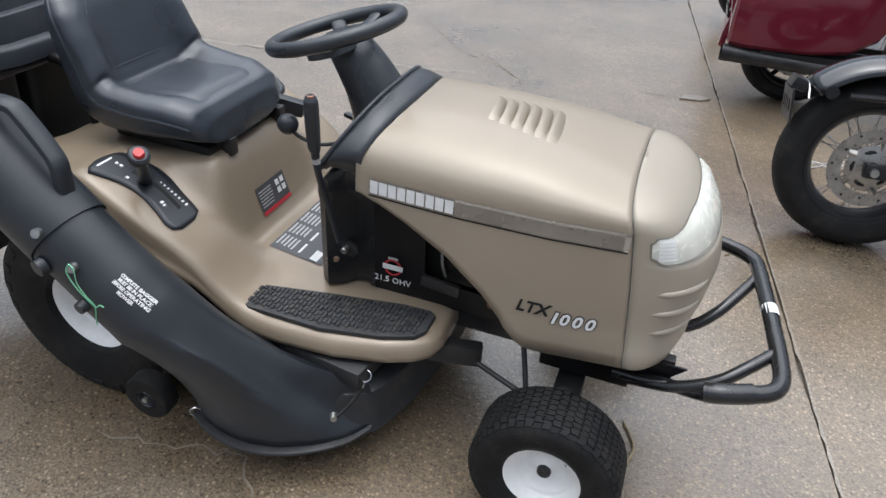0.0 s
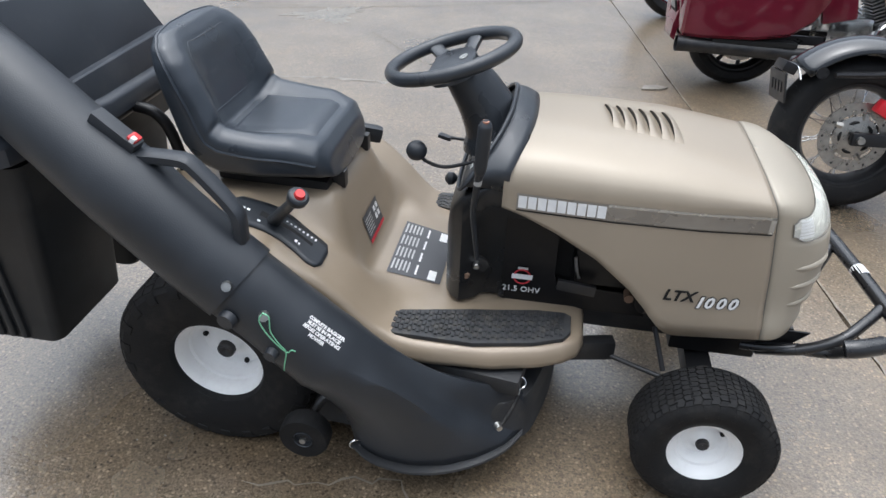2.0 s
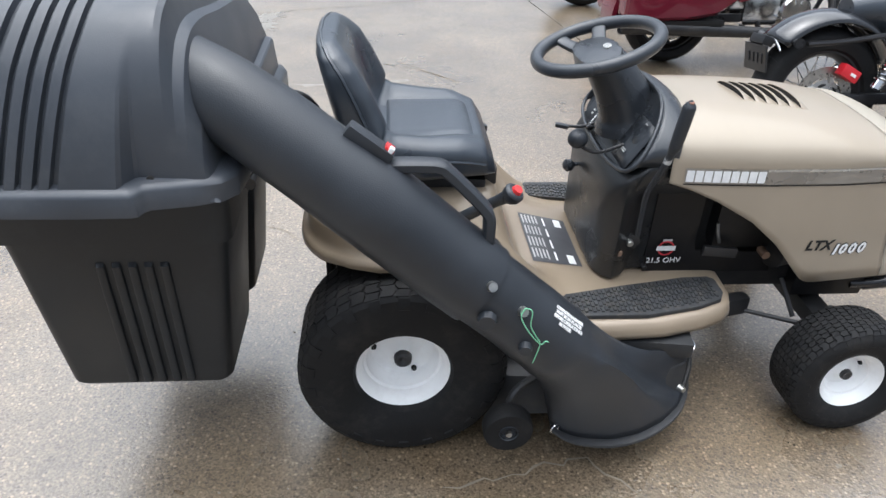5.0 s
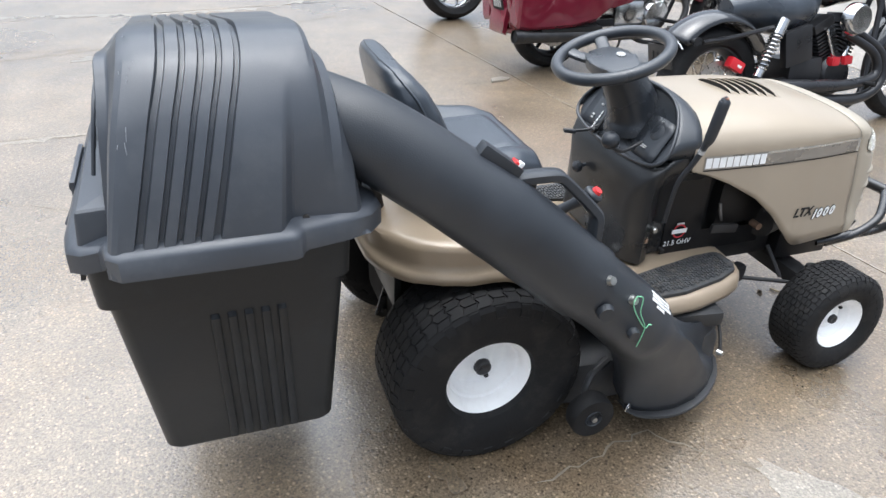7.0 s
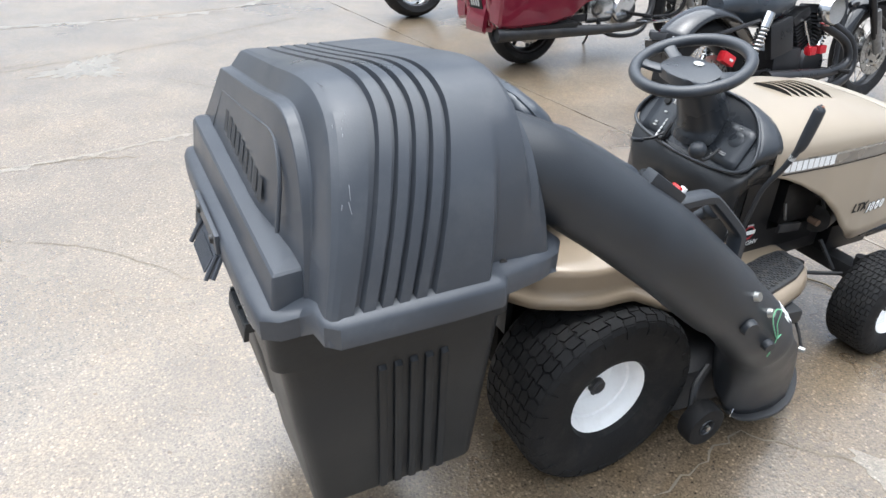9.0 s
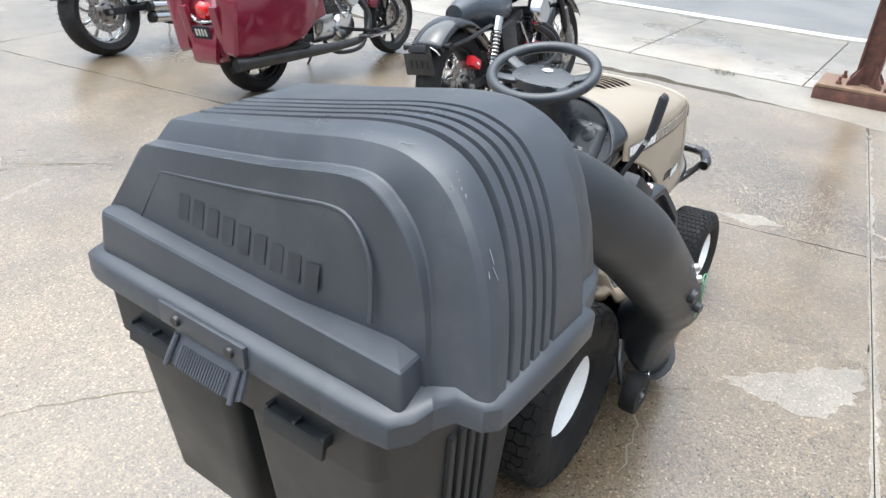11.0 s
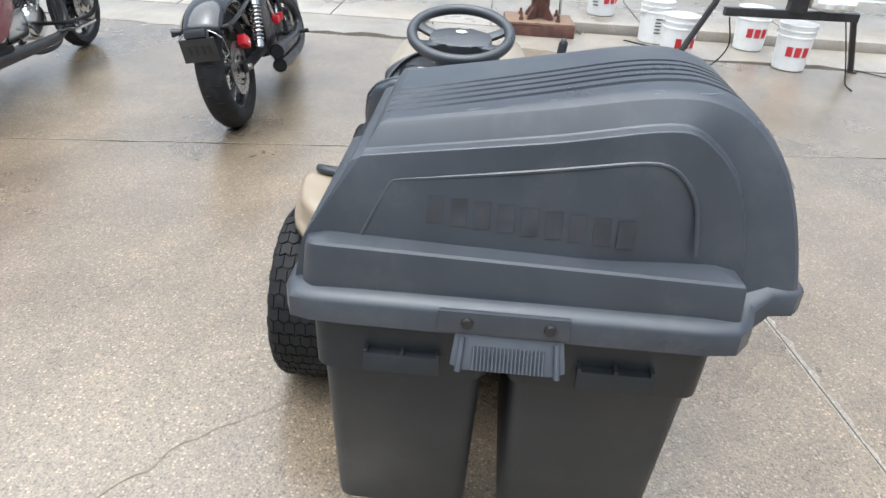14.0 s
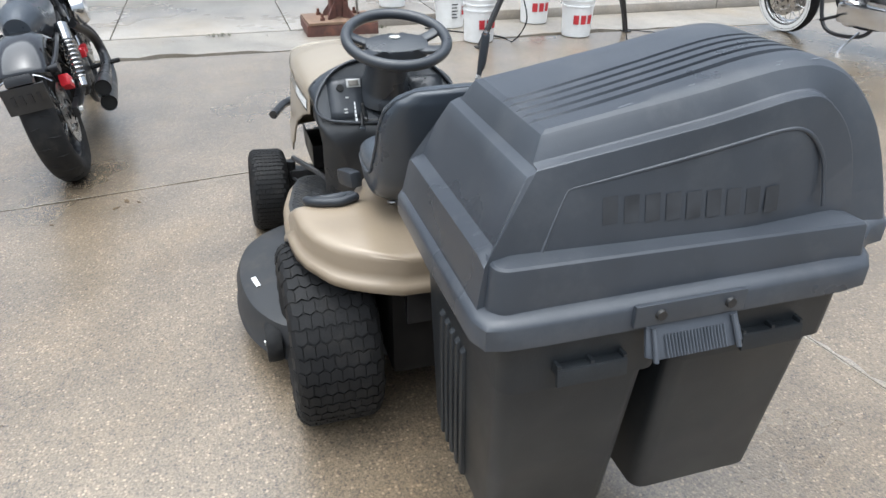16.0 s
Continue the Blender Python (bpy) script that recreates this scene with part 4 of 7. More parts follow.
# seat
SEAT = [  # x, z, half width, thickness, lean of the front face (degrees), side bolster
    (0.278, 0.690, 0.120, 0.040, -20, 0.000), (0.272, 0.705, 0.165, 0.075, -10, 0.004), (0.245, 0.722, 0.198, 0.105, -4, 0.012), (0.18, 0.730, 0.218, 0.118, 0, 0.026), (0.09, 0.726, 0.228, 0.120, 2, 0.038),
    (0.0, 0.728, 0.230, 0.120, 8, 0.052), (-0.045, 0.745, 0.228, 0.115, 26, 0.060), (-0.070, 0.785, 0.226, 0.115, 52, 0.058), (-0.088, 0.84, 0.220, 0.108, 68, 0.050), (-0.106, 0.90, 0.218, 0.100, 74, 0.040),
    (-0.124, 0.955, 0.208, 0.090, 76, 0.026), (-0.140, 0.99, 0.186, 0.074, 78, 0.012), (-0.151, 1.014, 0.145, 0.050, 80, 0.003), (-0.160, 1.020, 0.060, 0.020, 82, 0.0)]
keys = np.array(SEAT)
tt = np.linspace(0, len(SEAT) - 1, 60)
rings = []
for t in tt:
    x, z, w, th, lean_, bol = [float(np.interp(t, range(len(SEAT)), keys[:, c])) for c in range(6)]
    x -= 0.028
    up = Vector((math.sin(math.radians(lean_)), 0, math.cos(math.radians(lean_))))
    ring = []
    for k in range(36):
        a = 2 * math.pi * k / 36
        ca, sa = math.cos(a), math.sin(a)
        u = math.copysign(abs(ca) ** 0.66, ca)
        v = math.copysign(abs(sa) ** 0.74, sa)
        lift = bol * (ease((abs(u) - 0.45) / 0.4) - 0.35) if sa > -0.05 else 0.0
        ring.append(Vector((x, YC - 0.030 + u * w, z)) + up * (v * th / 2 + lift))
    rings.append(ring)
seat = part("seat", loft(rings), "vinyl", mower, "black vinyl seat with a worn sheen", 60)
# sewn panel on cushion and backrest


def seat_point(t, u, out):
    x, z, w, th, lean_, bol = [float(np.interp(t, range(len(SEAT)), keys[:, c])) for c in range(6)]
    x -= 0.028
    up = Vector((math.sin(math.radians(lean_)), 0, math.cos(math.radians(lean_))))
    lift = bol * (ease((abs(u) - 0.45) / 0.4) - 0.35)
    v = (1 - min(1.0, abs(u)) ** (1 / 0.66 * 2)) ** 0.37
    return Vector((x, YC - 0.030 + u * w, z)) + up * (v * th / 2 + lift + out)


for path in ([(7.2, u) for u in np.linspace(-0.5, 0.5, 6)] + [(t, 0.62) for t in np.linspace(7.6, 9.8, 6)] + [(10.6, u) for u in np.linspace(0.5, -0.5, 6)] + [(t, -0.62) for t in np.linspace(9.8, 7.2, 6)],):
    part("seam", sweep([seat_point(t, u, -0.0022) for t, u in path], 0.0030, 6, steps=3), "vinyl", seat)
def sewn_panel(t0, t1, half, rise):
    """A padded panel standing a little proud of the seat, with rounded edges."""
    rows = []
    for i in range(15):
        row = []
        for k in range(17):
            a, b = -1 + i / 7, -1 + k / 8
            e = max(0.0, 1 - max(abs(a), abs(b)) ** 10) ** 0.5
            row.append(seat_point(t0 + (t1 - t0) * (a + 1) / 2, b * half * (1 - 0.10 * max(0.0, abs(a) - 0.7)), -0.004 + rise * e))
        rows.append(row)
    return loft(rows, None, False, False)


part("cushion_panel", sewn_panel(2.3, 5.45, 0.60, 0.012), "vinyl", seat, "raised cushion panel", 60)
back = [seat_point(t, 1.0, 0) for t in np.linspace(2, 13, 30)] + [seat_point(t, -1.0, 0) for t in np.linspace(13, 2, 30)]
part("piping", sweep([p + Vector((-0.004, 0, -0.002)) for p in back], 0.0045, 6, smooth=False), "vinyl", seat)
pan = part("seat_pan", box((0.075, YC - 0.03, 0.652), (0.30, 0.30, 0.030), pose(0, 0, 0, 0, 2, 0), 0.01), "steel", mower, "black steel seat bracket")
for y in (-0.12, 0.12):
    part("spring", sweep([(0.02 + 0.017 * math.cos(a), YC + y + 0.017 * math.sin(a), 0.615 + 0.0045 * a / 1.2) for a in np.linspace(0, 12, 30)], 0.004, 6, smooth=False), "zinc", pan)
    part("hinge", box((0.235, YC + y, 0.650), (0.05, 0.03, 0.05), None, 0.006), "steel", pan)
part("seat_lever", box((0.225, 0.225, 0.640), (0.105, 0.040, 0.050), pose(0, 0, 0, 0, 12, 15), 0.018), "black_plastic", mower, "black rounded seat adjuster")

# steering column and wheel
part("column", sweep([(0.650, YC, 0.745), (0.637, YC, 0.790), (0.605, YC, 0.85), (0.570, YC, 0.90), (0.535, YC, 0.940)], [0.098, 0.082, 0.070, 0.062, 0.052], 24), "dash_sheen", mower, "black tapered steering column")
SW = Matrix.Translation((0.520, YC - 0.016, 0.971)) @ pose(0, 0, 0, 0, -17, 0)
wheel = new("steering_wheel")
wheel.parent = mower
wheel.matrix_local = SW
wheel["label"] = "black moulded steering wheel with forked side spokes"
part("grip", lathe([(0.161 + 0.0178 * math.cos(a), 0.0178 * math.sin(a)) for a in np.linspace(0, 2 * math.pi, 14)[:-1]], 64, pose(0, 0, 0, 90), None, True), "dash_sheen", wheel)
# a broad hub pad with a forked spoke to each side
for s in (-1, 1):
    for a, b_, w0, w1 in (((0.018, s * 0.070), s * 74, 0.022, 0.017), ((-0.030, s * 0.070), s * 118, 0.022, 0.017)):
        end = Vector((0.158 * math.cos(math.radians(b_)), 0.158 * math.sin(math.radians(b_)), 0.0))
        start = Vector((a[0], a[1], -0.024))
        along = (end - start).normalized()
        across = Vector((-along.y, along.x, 0)).normalized()
        rws = []
        for f in (0.0, 0.3, 0.6, 0.85, 1.0):
            p = start.lerp(end, f) + Vector((0, 0, -0.006 * math.sin(math.pi * f)))
            w = w0 + (w1 - w0) * f + 0.012 * max(0.0, f - 0.8) / 0.2
            rws.append([p + across * (w * math.copysign(abs(math.cos(t)) ** 0.7, math.cos(t))) + Vector((0, 0, 0.010 * math.copysign(abs(math.sin(t)) ** 0.7, math.sin(t)))) for t in np.linspace(0, 2 * math.pi, 15)[:-1]])
        part("spoke", loft(rws), "dash_sheen", wheel)
hub_out = [(0.052, -0.050), (0.056, 0.0), (0.052, 0.050), (0.030, 0.092), (-0.012, 0.104), (-0.046, 0.088), (-0.058, 0.045), (-0.062, 0.0), (-0.058, -0.045), (-0.046, -0.088), (-0.012, -0.104), (0.030, -0.092)]
part("hub_pad", prism([(p.x, p.y) for p in curve([(x, y, 0) for x, y in hub_out + hub_out[:1]], 4)[:-1]], 0.034, pose(0, 0, -0.010), None, 0.010), "dash_sheen", wheel, "broad black hub pad")
part("hub_badge", prism([(0.030 + 0.011 * math.cos(a), 0.019 * math.sin(a)) for a in np.linspace(0, 2 * math.pi, 19)[:-1]], 0.002, pose(-0.004, 0, -0.0075)), "silver_light", wheel, "small oval silver badge")

# dash instruments, on the sloping face either side of the column
def dash_face(x, y, up=0.0):
    """A point on the tilted dash face, a little inside its rim."""
    return Vector((x + 0.010 - up * 0.84, YC + y, 0.683 + 1.54 * (x - 0.562) - 0.006 + up * 0.545))


face_rows = []
for z in np.linspace(0.688, 0.869, 18):
    half = ramp(z, [(0.688, 0.12), (0.697, 0.188), (0.708, 0.223), (0.724, 0.240), (0.744, 0.244), (0.768, 0.237), (0.798, 0.217), (0.828, 0.187), (0.850, 0.152), (0.865, 0.107), (0.869, 0.06)])
    face_rows.append([dash_face(0.562 + (z - 0.683) / 1.54, y) for y in np.linspace(-half, half, 17)])
part("dash_face", loft(face_rows, None, False, False), "dash_sheen", mower, "sloping black instrument face", 50)


def dash_plate(x0, x1, y0, y1, up, mat, name, parent, label=""):
    rows = [[dash_face(x, y, up) for y in np.linspace(y0, y1, 4)] for x in np.linspace(x0, x1, 6)]
    ob = part(name, loft(rows, None, False, False), mat, parent, label)
    md = ob.modifiers.new("thick", "SOLIDIFY")
    md.thickness, md.offset = 0.003, -1
    return ob


right_panel = dash_plate(0.575, 0.646, -0.205, -0.085, 0.004, "dash_sheen", "dash_panel", mower, "glossy black dash panel with dial and white marks")
c = dash_face(0.622, -0.150, 0.005)
part("dial", lathe([(0.0005, 0.004), (0.022, 0.004), (0.027, 0.0)], 24, Matrix.Translation(c) @ stretch((-0.84, 0, 0.545)) @ pose(0, 0, 0, 90)), "dash_sheen", right_panel, "round black dial")
for x, y in ((0.594, -0.150), (0.591, -0.150), (0.584, -0.112), (0.640, -0.150)):
    dash_plate(x, x + 0.0016, y, y + (0.034 if abs(y + 0.15) < 0.001 and x < 0.6 else 0.008), 0.0075, "decal_text", "mark", right_panel)
left_panel = dash_plate(0.574, 0.652, 0.076, 0.200, 0.004, "dash_sheen", "dash_panel", mower, "black dash panel with throttle slot and white scale")
dash_plate(0.632, 0.648, 0.086, 0.134, 0.0065, "decal_text", "gauge", left_panel, "pale rectangular hour meter")
dash_plate(0.635, 0.645, 0.093, 0.127, 0.0090, "gasket", "gauge_window", left_panel)
c = dash_face(0.632, 0.157, 0.004)
part("dial", lathe([(0.0005, 0.010), (0.012, 0.010), (0.014, 0.0)], 20, Matrix.Translation(c) @ stretch((-0.84, 0, 0.545)) @ pose(0, 0, 0, 90)), "void", left_panel, "round black switch")
dash_plate(0.566, 0.602, 0.084, 0.094, 0.0080, "void", "slot", left_panel)
part("slot_lever", sweep([dash_face(0.572, 0.089, 0.004), dash_face(0.570, 0.087, 0.018), dash_face(0.566, 0.083, 0.024)], [0.004, 0.007, 0.006], 10), "pad", left_panel, "worn throttle tab")
for k in range(5):
    dash_plate(0.568 + 0.0075 * k, 0.574 + 0.0075 * k, 0.113, 0.120 - 0.0006 * k, 0.0080, "white", "scale_mark", left_panel)
for x, y in ((0.584, 0.142), (0.590, 0.142), (0.612, 0.132)):
    dash_plate(x, x + 0.003, y, y + 0.012, 0.0080, "decal_text", "pictogram", left_panel)
rim_half = RIM + [(0.226, 0.708), (0.19, 0.697), (0.11, 0.687), (0.0, 0.683)]
part("cowl_rim", sweep([rim_at(y, z) for y, z in rim_half] + [rim_at(-y, z) for y, z in reversed(rim_half[:-1])], 0.0055, 10), "dash_sheen", mower, "raised rim round the dash")
part("park_knob", sweep([(0.565, 0.093, 0.585), (0.535, 0.093, 0.582), (0.522, 0.093, 0.580), (0.508, 0.093, 0.578), (0.498, 0.093, 0.577)], [0.006, 0.006, 0.018, 0.020, 0.008], 14), "black_plastic", mower, "black round knob below the dash")
clutch = part("blade_lever", sweep([(0.635, -0.238, 0.53), (0.628, -0.254, 0.60), (0.622, -0.275, 0.68), (0.630, -0.312, 0.76), (0.638, -0.334, 0.83), (0.645, -0.349, 0.93)], [0.0065, 0.0065, 0.007, 0.008, 0.010, 0.010], 14), "black_plastic", mower, "black upright lift lever with grip")
part("label_band", sweep([(0.6335, -0.322, 0.785), (0.6350, -0.326, 0.800)], 0.0094, 12, smooth=False, caps=False), "decal_text", clutch, "worn pale label")
part("grip", sweep([(0.637, -0.331, 0.816), (0.639, -0.337, 0.835), (0.642, -0.344, 0.885), (0.645, -0.350, 0.935), (0.645, -0.350, 0.940)], [0.011, 0.0145, 0.016, 0.0155, 0.011], 14), "black_plastic", clutch)
part("button", sweep([(0.645, -0.350, 0.936), (0.646, -0.352, 0.950)], 0.0075, 12, smooth=False), "copper", clutch, "worn orange thumb button")
kn = part("knob_lever", sweep([(0.60, -0.105, 0.735), (0.53, -0.125, 0.722), (0.485, -0.142, 0.740), (0.462, -0.150, 0.765)], 0.005, 8), "steel", mower, "bent lever with black ball knob")
part("knob", sweep([(0.459 + 0.026 * math.cos(a), -0.150, 0.772 + 0.004 * math.cos(a)) for a in np.linspace(0, math.pi, 11)], [max(0.003, 0.026 * math.sin(a)) for a in np.linspace(0, math.pi, 11)], 20, smooth=False), "black_plastic", kn)
tab = part("throttle_lever", sweep([(0.60, 0.11, 0.715), (0.55, 0.118, 0.695), (0.505, 0.125, 0.692)], 0.005, 8), "steel", mower, "short lever with flat black tip")
part("lever_tip", box((0.488, 0.128, 0.692), (0.040, 0.020, 0.012), pose(0, 0, 0, 0, 8, -12), 0.005), "black_plastic", tab)
# engine mark on the side panel: plain red ring, white bar, and the readable figures
plate = Matrix.Translation((0, YC - 0.1905, 0)) @ Matrix(((1, 0, 0, 0), (0, 0, -1, 0), (0, 1, 0, 0), (0, 0, 0, 1)))
ringb = lathe([(0.022 + 0.0025 * math.cos(a), 0.001 * math.sin(a)) for a in np.linspace(0, 2 * math.pi, 7)[:-1]], 28, Matrix.Translation((0.753, YC - 0.1925, 0.447)), None, True)
part("engine_mark", ringb, "red_print", mower, "red ring and white bars of the engine badge")
part("mark_bar", prism([(0.725, 0.440), (0.780, 0.440), (0.781, 0.455), (0.726, 0.455)], 0.001, plate @ pose(0, 0, 0.003)), "white", mower)
part("mark_bar", prism([(0.740, 0.470), (0.767, 0.470), (0.767, 0.477), (0.740, 0.477)], 0.001, plate @ pose(0, 0, 0.002)), "decal_text", mower)
for x, y, z, r, mat, text_ in ((0.606, -0.202, 0.452, 0.011, "plate_rust", "rusty washer"), (0.632, -0.204, 0.485, 0.010, "zinc", "bright bolt end"), (0.700, -0.175, 0.385, 0.008, "steel", "")):
    part("panel_bolt", sweep([(x, y + 0.012, z), (x, y - 0.006, z), (x, y - 0.010, z)], [r, r, r * 0.7], 12, smooth=False), mat, mower, text_)
part("link_bracket", prism([(0.615, 0.470), (0.650, 0.460), (0.668, 0.478), (0.660, 0.496), (0.640, 0.506), (0.618, 0.498)], 0.010, Matrix.Translation((0, -0.196, 0)) @ Matrix(((1, 0, 0, 0), (0, 0, -1, 0), (0, 1, 0, 0), (0, 0, 0, 1))), None, 0.002), "steel", mower, "black link bracket")
part("engine_letters", letters("21.5 OHV", 0.0245, plate @ pose(0.753, 0.399, 0.002), align="CENTER"), "white", mower, "white engine size lettering")

# frame, front axle, engine glimpses
part("frame_rail", box((0.80, YC - 0.15, 0.33), (1.35, 0.03, 0.07), None, 0.004), "steel", mower)
part("frame_rail", box((0.80, YC + 0.15, 0.33), (1.35, 0.03, 0.07), None, 0.004), "steel", mower)
part("front_axle", box((1.245, YC, 0.235), (0.07, 0.62, 0.055), None, 0.01), "steel", mower, "black steel front axle")
part("front_bracket", box((1.27, YC, 0.338), (0.22, 0.42, 0.105), None, 0.008), "panel_black", mower, "black front frame bracket")
for s in (-1, 1):
    part("gusset", prism([(1.36, -0.30), (1.42, -0.30), (1.50, -0.385), (1.36, -0.385)], 0.006, Matrix.Translation((0, YC + s * 0.205, 0)) @ Matrix(((1, 0, 0, 0), (0, 0, -1, 0), (0, -1, 0, 0), (0, 0, 0, 1)))), "panel_black", mower)
for s in (-1, 1):
    part("spindle", rod((1.245, YC + s * 0.30, 0.30), (1.245, YC + s * 0.31, 0.17), 0.022), "steel", mower)
    part("tie_rod", rod((1.16, YC + s * 0.30, 0.25), (0.80, YC + s * 0.16, 0.27), 0.007), "steel", mower)
    part("stub_axle", rod((1.245, YC + s * 0.30, 0.18), (1.245, YC + s * 0.40, 0.178), 0.016), "steel", mower)
part("rear_axle", rod((0, -0.335, 0.266), (0, 0.31, 0.266), 0.018), "steel", mower)
part("transmission", box((0.0, YC, 0.34), (0.34, 0.36, 0.30), None, 0.03), "flat_black", mower, "dark transmission and hitch plate")
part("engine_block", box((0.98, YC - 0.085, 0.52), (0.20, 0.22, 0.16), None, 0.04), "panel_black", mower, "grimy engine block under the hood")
part("bracket", box((0.895, YC - 0.225, 0.455), (0.10, 0.012, 0.030), pose(0, 0, 0, 0, 6, 0), 0.003), "steel", mower)
part("dipstick_tube", sweep([(0.885, YC - 0.195, 0.53), (0.890, YC - 0.200, 0.50), (0.90, YC - 0.202, 0.47)], 0.005, 8), "aluminium", mower, "bright oil filler tube")
part("drain_plug", rod((1.03, YC - 0.20, 0.445), (1.03, YC - 0.235, 0.445), 0.012, 10), "plate_rust", mower)
part("muffler", sweep([(1.06, YC - 0.20, 0.44), (1.18, YC - 0.16, 0.44)], 0.05, 16, smooth=False), "steel", mower)
part("fuel_line", sweep([(0.93, YC - 0.235, 0.62), (0.96, YC - 0.24, 0.57), (1.0, YC - 0.235, 0.55), (1.04, YC - 0.23, 0.50)], 0.006, 8), "black_plastic", mower)
part("lift_spring", sweep([(0.66 + 0.010 * math.cos(a), 0.20 + 0.010 * math.sin(a), 0.40 + a * 0.0016) for a in np.linspace(0, 56, 120)], 0.0022, 5, smooth=False), "chrome", mower, "bright coil spring")
part("pedal_arm", sweep([(0.62, 0.16, 0.36), (0.70, 0.24, 0.44), (0.80, 0.30, 0.46), (0.90, 0.33, 0.45)], 0.010, 8), "steel", mower)

hitch = part("hitch_bracket", prism([(-0.205, 0.222), (-0.180, 0.208), (-0.150, 0.215), (-0.115, 0.300), (-0.115, 0.345), (-0.170, 0.345)], 0.006, Matrix.Translation((0, -0.045, 0)) @ Matrix(((1, 0, 0, 0), (0, 0, -1, 0), (0, 1, 0, 0), (0, 0, 0, 1))), None, 0.002), "bar", mower, "gloss black hitch bracket")
part("bolt", rod((-0.176, -0.040, 0.236), (-0.176, -0.058, 0.236), 0.010, 10), "steel", hitch)

part("front_brace", rod((1.115, -0.195, 0.350), (1.148, -0.256, 0.255), 0.007, 8), "steel", mower, "thin black brace behind the front wheel")

# push bar at the front
bumper = part("push_bar", sweep([(1.535, -0.304, 0.436), (1.560, -0.305, 0.443), (1.60, -0.292, 0.445), (1.655, -0.268, 0.446), (1.681, -0.232, 0.447), (1.684, -0.17, 0.448), (1.672, -0.05, 0.449), (1.656, 0.08, 0.450), (1.640, 0.20, 0.450),
                                  (1.628, 0.255, 0.449), (1.590, 0.295, 0.447), (1.530, 0.325, 0.444), (1.470, 0.355, 0.438)], 0.0195, 16), "bar", mower, "gloss black tubular push bar")
part("strut", sweep([(1.40, 0.02, 0.325), (1.49, 0.03, 0.345), (1.55, 0.06, 0.385), (1.60, 0.125, 0.420), (1.645, 0.20, 0.447)], 0.015, 12), "bar", bumper)
part("strut", sweep([(1.38, -0.19, 0.315), (1.48, -0.215, 0.350), (1.56, -0.215, 0.395), (1.62, -0.175, 0.425), (1.668, -0.13, 0.445)], 0.015, 12), "bar", bumper)
part("strut", sweep([(1.340, -0.185, 0.322), (1.40, -0.196, 0.330), (1.455, -0.206, 0.344), (1.505, -0.216, 0.350), (1.550, -0.240, 0.372), (1.580, -0.285, 0.428)], 0.0150, 12), "bar", bumper)
part("sleeve", sweep([(1.532, -0.3040, 0.4355), (1.560, -0.305, 0.443), (1.60, -0.292, 0.445), (1.625, -0.281, 0.4455)], 0.0225, 16), "bar", bumper, "thick sleeve with a cut end")
part("sticker", sweep([(1.667, 0.005, 0.4495), (1.661, 0.045, 0.4495)], 0.0202, 16, smooth=False, caps=False), "white", bumper, "pale sticker round the bar")

# mower deck
deck_out = [(0.10, -0.40), (0.05, -0.10), (0.05, 0.25), (0.10, 0.46), (0.22, 0.555), (0.38, 0.595), (0.55, 0.595), (0.70, 0.545), (0.82, 0.40), (0.88, 0.15), (0.87, -0.12), (0.84, -0.30), (0.78, -0.42), (0.60, -0.45), (0.30, -0.45)]
ring0 = [(p.x, p.y) for p in curve([(x, y, 0) for x, y in deck_out + deck_out[:1]], 5)[:-1]]


def deck_ring(k, z):
    return [(0.46 + (x - 0.46) * k, 0.05 + (y - 0.05) * k, z) for x, y in ring0]


part("deck_shell", loft([deck_ring(1.0, 0.095), deck_ring(1.012, 0.10), deck_ring(1.0, 0.11), deck_ring(0.995, 0.185), deck_ring(0.97, 0.215), deck_ring(0.90, 0.235), deck_ring(0.80, 0.240), deck_ring(0.70, 0.262), deck_ring(0.3, 0.268)]),
     "deck", mower, "black mowing deck, scuffed and dusty", 35)
part("deck_sticker", loft([[(0.335, 0.535, 0.2385), (0.395, 0.549, 0.2385)], [(0.335, 0.521, 0.2435), (0.395, 0.534, 0.2435)]], None, False, False), "white", mower, "white worn deck label")


def gauge_wheel(x, y, z, s):
    g = new("gauge_wheel")
    g.parent = mower
    g.matrix_local = pose(x, y, z) @ (pose(0, 0, 0, 0, 0, 180) if s > 0 else Matrix.Identity(4))
    g["label"] = "small black plastic gauge wheel"
    part("tread", lathe([(0.020, -0.022), (0.045, -0.026), (0.060, -0.024), (0.064, -0.016), (0.064, 0.016), (0.060, 0.024), (0.045, 0.026), (0.020, 0.022)], 32), "rubber", g)
    part("dish", lathe([(0.0005, -0.012), (0.018, -0.014), (0.024, -0.026), (0.026, -0.020)], 20), "black_plastic", g)
    part("axle_bolt", lathe([(0.0005, -0.030), (0.008, -0.030), (0.009, -0.022)], 8), "zinc", g)
    return g


gauge_wheel(0.262, -0.560, 0.160, -1)
gauge_wheel(0.155, 0.505, 0.140, 1)
for x, y, z, s in ((0.262, -0.52, 0.17, -1), (0.155, 0.465, 0.15, 1)):
    part("wheel_bracket", sweep([(x, y, z - 0.005), (x + 0.03, y - s * 0.03, z + 0.05), (x + 0.10, y - s * 0.06, z + 0.075)], [0.010, 0.011, 0.012], 8), "deck", mower)
part("deck_link", box((0.95, YC - 0.24, 0.275), (0.14, 0.04, 0.06), pose(0, 0, 0, 0, 0, 12), 0.012), "steel", mower)
part("deck_belt_cover", box((0.66, -0.33, 0.275), (0.26, 0.16, 0.05), pose(0, 0, 0, 0, 0, -8), 0.015), "deck", mower)

